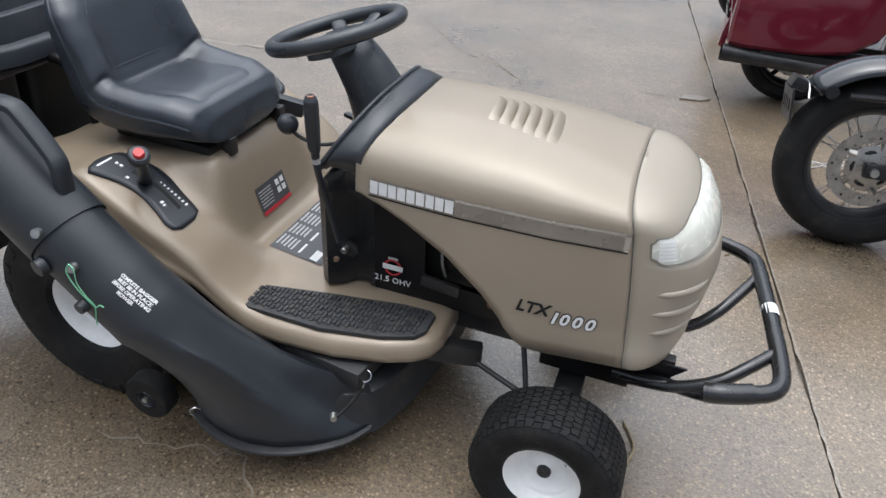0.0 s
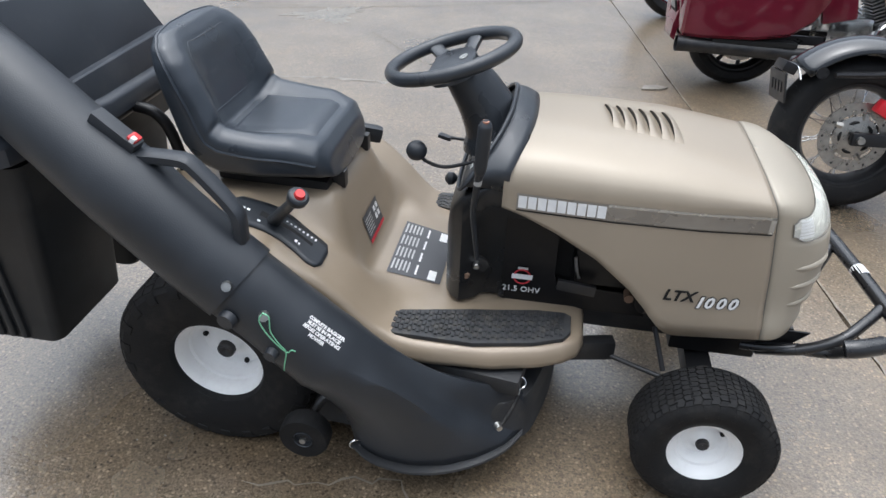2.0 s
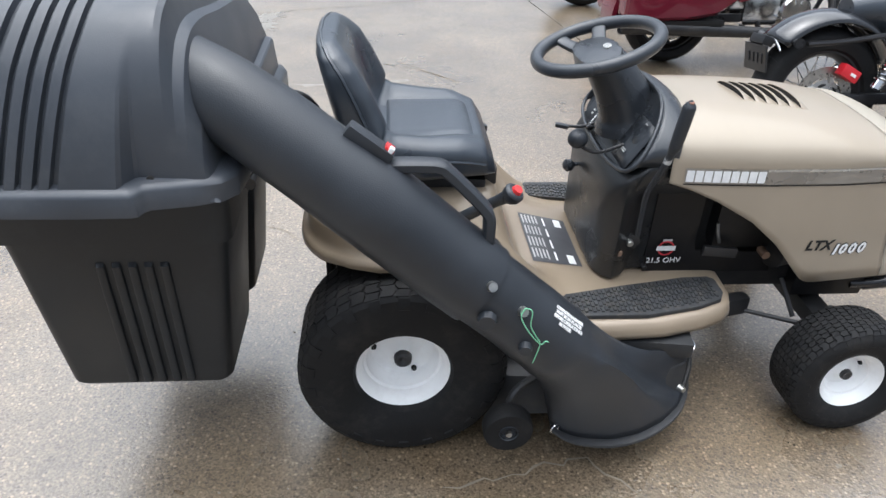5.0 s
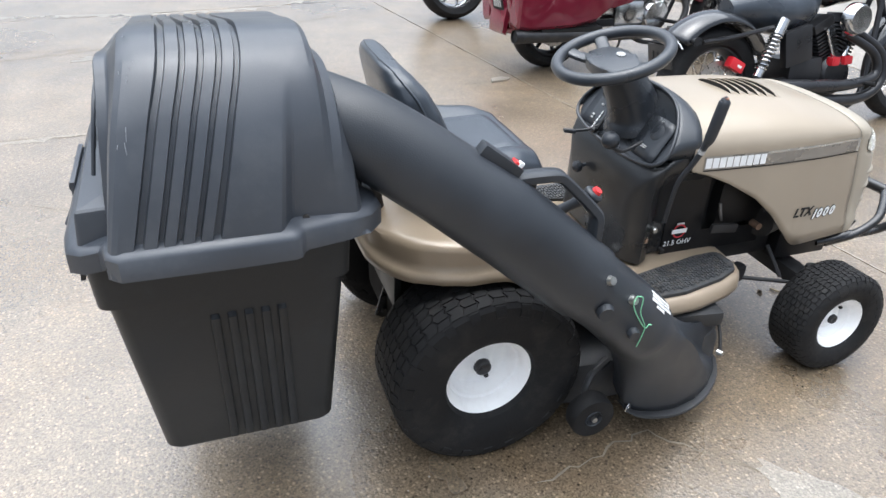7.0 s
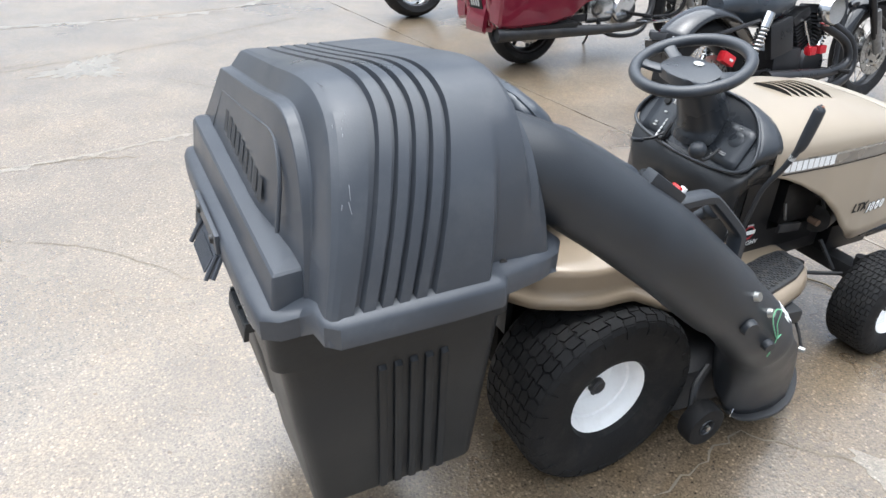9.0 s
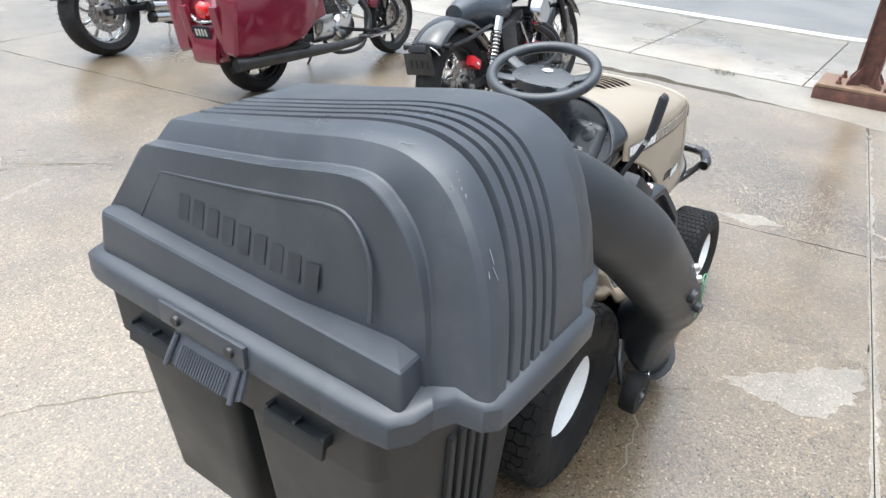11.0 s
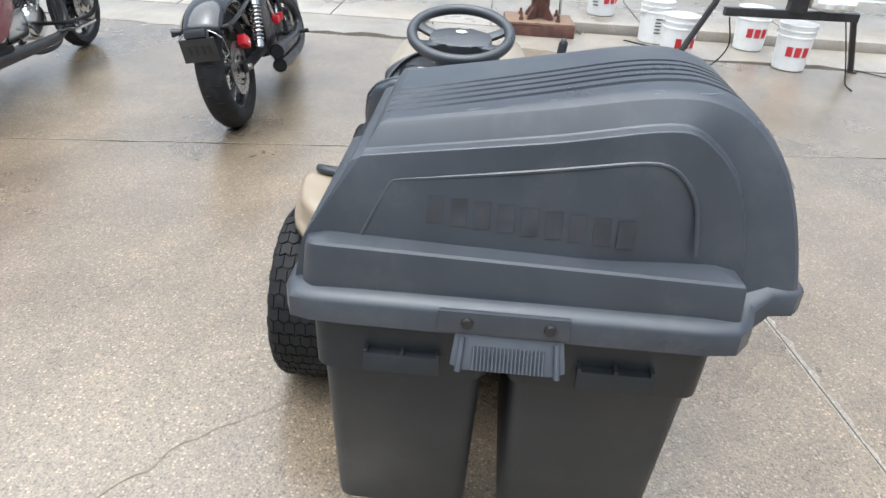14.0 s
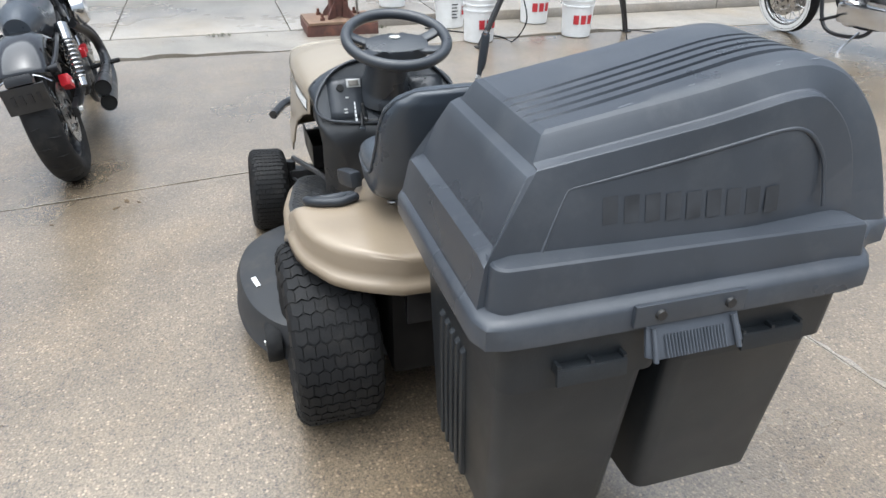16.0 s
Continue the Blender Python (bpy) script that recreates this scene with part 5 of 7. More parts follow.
# ---- grass chute ----
chute = thing("grass_chute", "black plastic grass chute sweeping from deck to bagger", "chute")
CH = [  # centre, half width across, half height, direction of travel
    ((0.61, -0.37, 0.205), 0.175, 0.078, (0, -1, 0.02)),
    ((0.61, -0.42, 0.212), 0.172, 0.082, (-0.12, -1, 0.08)),
    ((0.575, -0.490, 0.235), 0.155, 0.092, (-0.65, -0.85, 0.30)),
    ((0.495, -0.525, 0.298), 0.118, 0.100, (-1, -0.45, 0.62)),
    ((0.405, -0.558, 0.388), 0.102, 0.098, (-1, -0.14, 0.90)),
    ((0.30, -0.577, 0.497), 0.092, 0.092, (-1, 0.02, 0.92)),
    ((0.225, -0.580, 0.568), 0.088, 0.089, (-1, 0.08, 0.85)),
    ((0.09, -0.576, 0.682), 0.087, 0.089, (-1, 0.14, 0.82)),
    ((-0.06, -0.562, 0.810), 0.088, 0.088, (-1, 0.20, 0.78)),
    ((-0.21, -0.530, 0.920), 0.083, 0.083, (-1, 0.26, 0.68)),
    ((-0.33, -0.493, 0.997), 0.080, 0.080, (-1, 0.32, 0.50)),
    ((-0.43, -0.445, 1.036), 0.078, 0.078, (-1, 0.38, 0.28))]


def chute_ring(c, a, b, d, power=1.0, n=40):
    d = Vector(d).normalized()
    side = d.cross(Vector((0, 0, 1))).normalized()
    up = side.cross(d)
    out = []
    for k in range(n):
        t = 2 * math.pi * k / n
        ct, st = math.cos(t), math.sin(t)
        out.append(Vector(c) + side * (a * math.copysign(abs(ct) ** power, ct)) + up * (b * math.copysign(abs(st) ** power, st)))
    return out


def chute_at(t):
    i = min(int(t), len(CH) - 2)
    f = t - i
    pts = [Vector(c[0]) for c in CH]
    p = [2 * pts[0] - pts[1], *pts, 2 * pts[-1] - pts[-2]]
    a, b, c_, d_ = p[i:i + 4]
    cen = 0.5 * (2 * b + (c_ - a) * f + (2 * a - 5 * b + 4 * c_ - d_) * f * f + (3 * b - a - 3 * c_ + d_) * f ** 3)
    w = CH[i][1] + (CH[i + 1][1] - CH[i][1]) * ease(f)
    h = CH[i][2] + (CH[i + 1][2] - CH[i][2]) * ease(f)
    d = Vector(CH[i][3]).normalized().lerp(Vector(CH[i + 1][3]).normalized(), f)
    return cen, w, h, d


def chute_surface(t, ang, out=0.0):
    """A point of the tube's skin; ang 0 faces away from the mower."""
    c, w, h, d = chute_at(t)
    d = d.normalized()
    side = d.cross(Vector((0, 0, 1))).normalized()
    up = side.cross(d)
    a = math.radians(180 + ang)
    return c + side * (w + out) * math.cos(a) - up * (h + out) * math.sin(a)


# the boot flares from the round tube to a lip that stands on the deck's outlet
LIP = [(0, (0.54, -0.365, 0.258)), (25, (0.63, -0.372, 0.252)), (50, (0.715, -0.380, 0.262)), (75, (0.785, -0.388, 0.262)), (95, (0.798, -0.392, 0.180)), (112, (0.800, -0.400, 0.115)), (126, (0.762, -0.458, 0.111)),
       (143, (0.700, -0.512, 0.110)), (162, (0.620, -0.555, 0.110)), (182, (0.535, -0.574, 0.111)), (205, (0.462, -0.569, 0.115)), (235, (0.415, -0.556, 0.122)), (268, (0.380, -0.540, 0.140)), (300, (0.368, -0.490, 0.190)), (330, (0.440, -0.400, 0.250)), (360, (0.54, -0.365, 0.258))]
lip_ring = [Vector([float(np.interp(360 * k / 40, [q[0] for q in LIP], [q[1][c] for q in LIP])) for c in range(3)]) for k in range(40)]
neck = chute_ring(*chute_at(4.6))
lower = []
for f in np.linspace(1, 0, 16)[:-1]:
    row = []
    for k, (p, q) in enumerate(zip(neck, lip_ring)):
        # the upper side dips like a saddle, the outer side bellies out
        w = max(0.0, math.cos(math.radians(9 * k - 62))) ** 0.7
        g = (1 - (1 - f) ** 1.5) * (1 - w) + f * w
        gz = (0.75 * f + 0.25 * f * f) * (1 - w) + (1 - (1 - f) ** 1.9) * w
        row.append(Vector((p.x + (q.x - p.x) * g, p.y + (q.y - p.y) * g, p.z + (q.z - p.z) * gz)))
    lower.append(row)
lower += [chute_ring(*chute_at(t)) for t in np.linspace(4.6, 6.65, 20)]
boot = part("chute_boot", loft(lower, None, True, False), "black_plastic", chute, "wide black chute boot", 60)
sm = boot.modifiers.new("thick", "SOLIDIFY")
sm.thickness, sm.offset = 0.005, -1
upper = [chute_ring(chute_at(t)[0], chute_at(t)[1] + 0.006, chute_at(t)[2] + 0.006, chute_at(t)[3]) for t in np.linspace(6.52, 11.0, 40)]
upper = [chute_ring(chute_at(6.52)[0], chute_at(6.52)[1] + 0.001, chute_at(6.52)[2] + 0.001, chute_at(6.52)[3])] + upper
tube = part("chute_tube", loft(upper, None, True, False), "black_plastic", chute, "long faded black upper chute tube", 60)
sm = tube.modifiers.new("thick", "SOLIDIFY")
sm.thickness, sm.offset = 0.005, -1
lip = [Vector(q[1]) for q in LIP[5:13]]
part("boot_lip", loft([[p + Vector((0, 0, 0.004)), p + Vector((0.0, -0.018, 0.0)), p + Vector((0, -0.02, -0.006)), p + Vector((0, 0.03, -0.002))] for p in curve([tuple(p) for p in lip], 4)]), "deck", chute, "scuffed metal lip along the boot")


text = None
for i, line in enumerate(("COMPLETE BAGGER", "MUST BE IN PLACE", "BEFORE OPERATING", "MOWER")):
    def w(v, i=i):
        return chute_surface(5.02 - v.x * 7.2, 64 - (i * 0.0118 - v.y) * 560, 0.002 + v.z)
    text = letters(line, 0.0118, None, w, align="CENTER", bm=text, depth=0.0004, spacing=0.95, bold=0.0005)
part("warning_letters", text, "white", boot, "white stencilled warning letters")


def bolt_on_skin(t, ang, r, mat, name, label="", out=0.0, high=0.010):
    p, q = chute_surface(t, ang, out), chute_surface(t, ang, out + high)
    return part(name, sweep([p, q], [r, r * 0.85], 10, smooth=False), mat, chute, label)


bolt_on_skin(6.60, 33, 0.012, "zinc", "wing_bolt", "zinc bolt head", 0.005, 0.012)
bolt_on_skin(6.05, 30, 0.012, "zinc", "bolt", "dull bolt with string tied round it", 0.0, 0.012)
bolt_on_skin(6.35, -6, 0.022, "black_plastic", "plug", "black plastic plug", 0.002, 0.016)
bolt_on_skin(5.45, -8, 0.016, "black_plastic", "plug", "", 0.0, 0.016)
part("rivet", sweep([(0.735, -0.478, 0.200), (0.742, -0.493, 0.202)], [0.010, 0.008], 10, smooth=False), "zinc", chute)
knot = chute_surface(6.05, 30, 0.014)
part("string", sweep([knot + Vector(p) for p in [(0, 0, 0.012), (0.014, -0.004, 0.006), (0.014, -0.005, -0.03), (0.028, -0.004, -0.06), (0.040, 0.0, -0.085), (0.034, 0.0, -0.12), (0.030, 0.002, -0.14)]], 0.0015, 6), "string", chute, "green plastic string hanging in a knot")
part("string", sweep([knot + Vector(p) for p in [(0, 0, 0.012), (-0.008, -0.004, -0.008), (0.010, -0.005, -0.045), (0.040, 0.0, -0.085), (0.052, 0.002, -0.080), (0.060, 0.004, -0.084)]], 0.0015, 6), "string", chute)
for c, d in (((0.780, -0.398, 0.276), (0.3, -0.6, 0.6)), ((0.388, -0.556, 0.143), (0.5, -0.8, -0.1))):
    m = Matrix.Translation(c) @ stretch(d) @ pose(0, 0, 0, 90)
    part("ring_clip", lathe([(0.0145 + 0.0024 * math.cos(a), 0.0024 * math.sin(a)) for a in np.linspace(0, 2 * math.pi, 8)[:-1]], 22, m, None, True), "chrome", chute, "bright spring clip ring")
part("clip_wire", sweep([(0.782, -0.403, 0.262), (0.780, -0.410, 0.250), (0.777, -0.414, 0.240)], 0.0022, 6), "zinc", chute)
part("strap", sweep([(0.779, -0.412, 0.245), (0.768, -0.440, 0.226), (0.750, -0.470, 0.205), (0.738, -0.487, 0.198)], 0.0055, 6), "rubber", chute)
# carrying handle moulded on the tube
def strap(points, thick, wide):
    rows = []
    line = curve(points, 5)
    for p, (t, s_, u) in zip(line, frames_along(line)):
        n_ = t.cross(Vector((0, 1, 0))).normalized()
        rows.append([p + n_ * a * thick + Vector((0, b * wide, 0)) for a, b in ((-1, -0.7), (-0.6, -1), (0.6, -1), (1, -0.7), (1, 0.7), (0.6, 1), (-0.6, 1), (-1, 0.7))])
    return loft(rows)


handle = part("handle", strap([(-0.065, -0.553, 0.892), (-0.01, -0.553, 0.894), (0.045, -0.552, 0.893), (0.068, -0.552, 0.890), (0.082, -0.553, 0.882), (0.12, -0.558, 0.846), (0.155, -0.564, 0.810), (0.170, -0.568, 0.790), (0.173, -0.570, 0.765), (0.172, -0.572, 0.70)], 0.012, 0.020), "black_plastic", chute, "black moulded carrying handle")
part("handle_web", strap([(-0.01, -0.556, 0.845), (0.09, -0.560, 0.778), (0.188, -0.570, 0.695)], 0.016, 0.020), "black_plastic", handle)
part("switch_box", box((-0.070, -0.553, 0.940), (0.105, 0.036, 0.030), pose(0, 0, 0, 0, 36, -6), 0.007), "black_plastic", chute, "black latch block with red and white button")
part("switch_button", box((-0.034, -0.556, 0.926), (0.020, 0.026, 0.022), pose(0, 0, 0, 0, 36, -6), 0.004), "red", chute)
part("switch_mark", box((-0.028, -0.566, 0.931), (0.010, 0.012, 0.014), pose(0, 0, 0, 0, 36, -6), 0.002), "white", chute)

# ---- twin-bin bagger ----
bagger = thing("grass_bagger", "twin-bin grass bagger with faded black plastic lid", "grass bagger")
LEFT = [(0.845, 0.206), (0.930, 0.190), (0.934, 0.184), (0.938, 0.172), (0.942, 0.164), (1.050, 0.118), (1.056, 0.113), (1.061, 0.102), (1.065, 0.096), (1.096, 0.081), (1.106, 0.074), (1.112, 0.062), (1.114, 0.045)]
TOP = [(0.045, 1.114), (-0.05, 1.132), (-0.20, 1.160), (-0.34, 1.187), (-0.42, 1.194), (-0.47, 1.187), (-0.515, 1.168), (-0.556, 1.132), (-0.590, 1.085), (-0.615, 1.03), (-0.633, 0.97), (-0.646, 0.91), (-0.657, 0.845)]
top_line = curve([(0, y, z) for y, z in TOP], 5)
BASE_Z, MID_Y = 0.845, -0.215


def left_edge(z):
    return ramp(z, LEFT)


def lid_ring(x, s, sy=None, ds=0.0):
    """The lid's outline; for s below 1 the top and right shoulder are drawn in, while the left end keeps its stepped slope."""
    z_top = BASE_Z + (1.114 - BASE_Z) * s
    levels = sorted([p[0] for p in LEFT[:-1]] + [0.99, 1.025, 1.08])
    out = [(x, left_edge(z), z) for z in [min(v, z_top - 0.0002 * (len(levels) - i)) for i, v in enumerate(levels)]]
    y_top = left_edge(z_top)
    for p in top_line:
        z = BASE_Z + (p.z - BASE_Z) * (s + ds * min(1.0, max(0.0, (0.1 - p.y) / 0.5)))
        if p.y > MID_Y:
            y = MID_Y + (y_top - MID_Y) * (p.y - MID_Y) / (0.045 - MID_Y)
        else:
            k = 1 if sy is None else sy
            y = MID_Y + (p.y - MID_Y) * k if k < 0.6 else p.y + (1 - k) / 0.24 * ramp(-p.y, [(0.30, 0.0), (0.42, 0.020), (0.515, 0.065), (0.556, 0.073), (0.59, 0.082), (0.633, 0.098), (0.657, 0.112)])
        # the right shoulder leans back towards its foot
        slant = 0.088 * ease((-0.44 - y) / 0.15) * (1 - min(1.0, max(0.0, (z - 0.86) / 0.33))) * min(1.0, max(0.0, (-0.44 - x) / 0.14)) * min(1.0, max(0.0, (x + 0.825) / 0.11))
        slant -= 0.025 * ease((0.05 - y) / 0.45) * min(1.0, max(0.0, (x + 0.745) / 0.06)) * min(1.0, max(0.0, (-0.44 - x) / 0.10))
        # and steps in towards the mower
        y += 0.046 * ease((-0.35 - y) / 0.2) * ease((x + 0.502) / 0.022) * (1 - min(1.0, max(0.0, (z - 0.87) / 0.27)))
        out.append((x - slant, y, z))
    return out


lid_rows = []
REAR = [(-0.834, 0.02, 0.02), (-0.826, 0.30, 0.30), (-0.791, 0.812, 0.760, 0.045), (-0.789, 0.818, 0.766, 0.045), (-0.772, 0.824, 0.774, 0.045), (-0.768, 0.831, 0.782, 0.045), (-0.752, 0.945, 0.945), (-0.746, 0.970, 0.970), (-0.737, 0.989, 0.988), (-0.724, 0.999, 0.998)]
for row in REAR:
    lid_rows.append(lid_ring(*row))


def rear_face(y, z, out=0.0):
    """A point on the sloping back of the lid."""
    crest = ramp(-y, [(-p[0], p[1]) for p in TOP])
    s = (z - BASE_Z) / (crest - BASE_Z)
    return (ramp(s, [(r[1] + (r[3] if len(r) > 3 else 0.0) * min(1.0, max(0.0, (0.1 - y) / 0.5)), r[0]) for r in REAR]) - out, y, z)


lid_rows.append(lid_ring(-0.708, 1.0))
for k in range(5):
    x = -0.696 + k * 0.0295
    lid_rows += [lid_ring(x + dx, s, s) for dx, s in ((-0.0058, 1.0), (-0.0036, 0.972), (0.0036, 0.972), (0.0058, 1.0))]
for x, s in [(-0.545, 1.0), (-0.502, 1.0), (-0.496, 1.0), (-0.490, 1.0), (-0.485, 1.0), (-0.480, 1.0), (-0.455, 1.0), (-0.440, 0.995), (-0.430, 0.975), (-0.415, 0.84), (-0.405, 0.825), (-0.397, 0.81), (-0.375, 0.60), (-0.362, 0.30), (-0.352, 0.02)]:
    lid_rows.append(lid_ring(x, s))
lid = part("lid", loft(lid_rows, None, False, False), "bag_plastic", bagger, "faded grey-black ribbed bagger lid with scuffs", 19)
panel = [rear_face(y, z, -0.001) for y, z in [(0.092, 0.938), (0.072, 0.98), (0.050, 1.022), (0.040, 1.031), (0.0, 1.037), (-0.15, 1.059), (-0.28, 1.081), (-0.345, 1.092), (-0.385, 1.091), (-0.415, 1.073), (-0.440, 1.035), (-0.450, 0.985), (-0.454, 0.950)]]
part("panel_edge", sweep(panel, 0.0040, 8, steps=3), "bag_plastic", lid, "raised edge round the badge panel")


def rim_loop(grow, z):
    """The lid's flange in plan: square behind, notched where the shoulder stands out at the right."""
    pts = [(-0.875, 0.200), (-0.885, 0.165), (-0.888, 0.10), (-0.890, -0.2), (-0.890, -0.48), (-0.882, -0.535), (-0.855, -0.560), (-0.825, -0.570), (-0.812, -0.600), (-0.806, -0.640), (-0.785, -0.658), (-0.60, -0.662), (-0.502, -0.660), (-0.492, -0.655), (-0.485, -0.640), (-0.476, -0.631), (-0.40, -0.616),
           (-0.352, -0.598), (-0.325, -0.565), (-0.315, -0.2), (-0.315, 0.15), (-0.33, 0.195), (-0.36, 0.212), (-0.60, 0.216), (-0.84, 0.214)]
    c = Vector((-0.6, -0.22))
    out = []
    for x, y in pts:
        d = Vector((x, y)) - c
        lift = 0.038 * (ease((-0.545 - y) / 0.06) if x < -0.6 else ease((-0.30 - y) / 0.25))
        out.append((x + grow * max(-1, min(1, d.x / 0.2)), y + grow * max(-1, min(1, d.y / 0.3)), z + lift + 0.004))
    return out


part("lid_rim", loft([rim_loop(-0.040, 0.858), rim_loop(-0.022, 0.855), rim_loop(-0.008, 0.850), rim_loop(0.0, 0.845), rim_loop(0.004, 0.838), rim_loop(0.004, 0.800), rim_loop(-0.004, 0.797), rim_loop(-0.010, 0.800)]), "bag_plastic", lid, "rolled rim round the lid", 35)
# lower step: a flat band with a crisp ledge, round the back and the left end
def plinth_loop(inset, z):
    pts = []
    for cx, cy, a0 in ((-0.833, 0.158, 90), (-0.833, -0.512, 180), (-0.368, -0.47, 270), (-0.368, 0.158, 0)):
        r = 0.034 if cy > 0 else 0.014
        px, py = (cx - 0.034 + r if cx < -0.5 else cx + 0.034 - r), (cy + 0.034 - r if cy > 0 else cy - 0.034 + r)
        for k in range(6):
            t = math.radians(a0 + 18 * k)
            pts.append((px + (r - min(inset, r * 0.9)) * math.cos(t) - (inset - min(inset, r * 0.9)) * (-1 if cx < -0.5 else 1),
                        py + (r - min(inset, r * 0.9)) * math.sin(t) - (inset - min(inset, r * 0.9)) * (1 if cy > 0 else -1), z + 0.014 * (py - 0.17) / 0.7))
    return pts


part("rear_step", loft([plinth_loop(0.0, 0.846), plinth_loop(0.002, 0.87), plinth_loop(0.008, 0.924), plinth_loop(0.010, 0.931), plinth_loop(0.014, 0.935), plinth_loop(0.030, 0.938), plinth_loop(0.060, 0.944)]), "bag_plastic", lid, "flat band below the badge panel", 28)
# worn badge on the back: nine plain blocks
for k in range(9):
    y0 = -0.014 - k * 0.0388
    z0 = 0.968 - 0.0018 * k
    rows = [[rear_face(y, z0 + dz + 0.002 * (y0 - y) / 0.027, 0.0022) for y in np.linspace(y0, y0 - 0.027, 3)] for dz in np.linspace(0, 0.045, 4)]
    part("badge_block", loft(rows, None, False, False), "faded", lid, "faint dark mark left by a badge" if k == 0 else "")
def bin_mesh(y0, y1):
    rings = []
    for z, g, xr, xf in [(0.275, 0.036, -0.795, -0.430), (0.285, 0.026, -0.803, -0.422), (0.66, 0.010, -0.848, -0.385), (0.685, 0.008, -0.852, -0.383), (0.690, -0.006, -0.868, -0.370), (0.80, -0.010, -0.874, -0.365)]:
        a, b_ = y0 - g * 0.6, y1 + g * 0.6
        r = 0.03
        ring = []
        for cx, cy, a0 in ((xr + r, a - r, 90), (xr + r, b_ + r, 180), (xf - r, b_ + r, 270), (xf - r, a - r, 0)):
            for k in range(5):
                t = math.radians(a0 + 90 * k / 4)
                ring.append((cx + r * math.cos(t), cy + r * math.sin(t), z))
        rings.append(ring)
    return loft(rings)


for y0, y1, rib_side, hy in ((0.165, -0.135, 1, 0.012), (-0.175, -0.505, -1, -0.353)):
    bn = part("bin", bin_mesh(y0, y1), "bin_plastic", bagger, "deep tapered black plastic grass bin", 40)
    wall = y0 if rib_side > 0 else y1
    for k in range(5):
        x = -0.656 + 0.034 * k
        at = lambda z, o: wall - rib_side * (0.006 + (0.66 - z) * 0.0256 - o)
        rws = []
        for z, o in ((0.645, -0.008), (0.630, 0.009), (0.45, 0.010), (0.290, 0.010), (0.284, -0.004)):
            xs = x + 0.010 * (0.66 - z)
            ring = [(xs - 0.0105, at(z, -0.006), z), (xs - 0.0085, at(z, o - 0.002), z), (xs - 0.006, at(z, o), z), (xs + 0.006, at(z, o), z), (xs + 0.0085, at(z, o - 0.002), z), (xs + 0.0105, at(z, -0.006), z)]
            rws.append(ring if rib_side > 0 else ring[::-1])
        part("rib", loft(rws), "bin_plastic", bn)
    hb_ = box((-0.872, hy, 0.738), (0.040, 0.132, 0.010), pose(0, 0, 0, 0, 8, 0), 0.003)
    box((-0.890, hy, 0.727), (0.010, 0.132, 0.032), pose(0, 0, 0, 0, 8, 0), 0.003, 1.0, hb_)
    for dy in (-0.062, 0.0, 0.062):
        box((-0.872, hy + dy, 0.741), (0.036, 0.007, 0.022), None, 0.001, 1.0, hb_)
    part("bin_handle", hb_, "bin_plastic", bn, "moulded finger grip")
latch = part("latch", prism([(-0.078, -0.062), (0.078, -0.062), (0.096, -0.054), (0.090, 0.0), (-0.090, 0.0), (-0.096, -0.054)], 0.007, Matrix.Translation((-0.893, -0.167, 0.808)) @ pose(0, 0, 0, 0, 0, -90) @ pose(0, 0, 0, 62, 0, 0), None, 0.003), "latch", bagger, "grey ribbed lid latch")
for k in range(19):
    y = -0.167 + (k - 9) * 0.0064
    part("latch_rib", rod((-0.905, y, 0.792), (-0.926, y, 0.758), 0.0020, 6), "latch", latch)
for s in (-1, 1):
    part("latch_edge", sweep([(-0.900, -0.167 + s * 0.078, 0.804), (-0.918, -0.167 + s * 0.080, 0.774), (-0.928, -0.167 + s * 0.082, 0.754)], 0.005, 8), "latch", latch)
part("latch_plate", box((-0.897, -0.155, 0.834), (0.010, 0.215, 0.042), None, 0.003), "bag_plastic", bagger)
for y in (-0.095, -0.230):
    part("screw", sweep([(-0.900, y, 0.834), (-0.908, y, 0.834)], [0.011, 0.009], 12, smooth=False), "steel", bagger, "dark hex screw in a washer")
part("screw", sweep([(-0.472, -0.590, 0.894), (-0.472, -0.612, 0.894)], [0.008, 0.007], 10, smooth=False), "steel", bagger)
# support frame between bagger and mower
part("support_tube", sweep([(-0.33, -0.10, 0.80), (-0.26, -0.10, 0.78), (-0.22, -0.10, 0.70), (-0.18, -0.10, 0.45)], 0.016, 10), "panel_black", bagger, "black steel support tube")
part("support_tube", sweep([(-0.33, 0.10, 0.80), (-0.26, 0.10, 0.78), (-0.22, 0.10, 0.70), (-0.18, 0.10, 0.45)], 0.016, 10), "panel_black", bagger)
part("cross_tube", rod((-0.33, -0.44, 0.795), (-0.33, 0.17, 0.795), 0.014), "steel", bagger)
part("hitch_plate", box((-0.19, -0.04, 0.45), (0.02, 0.40, 0.14), None, 0.004), "panel_black", bagger)
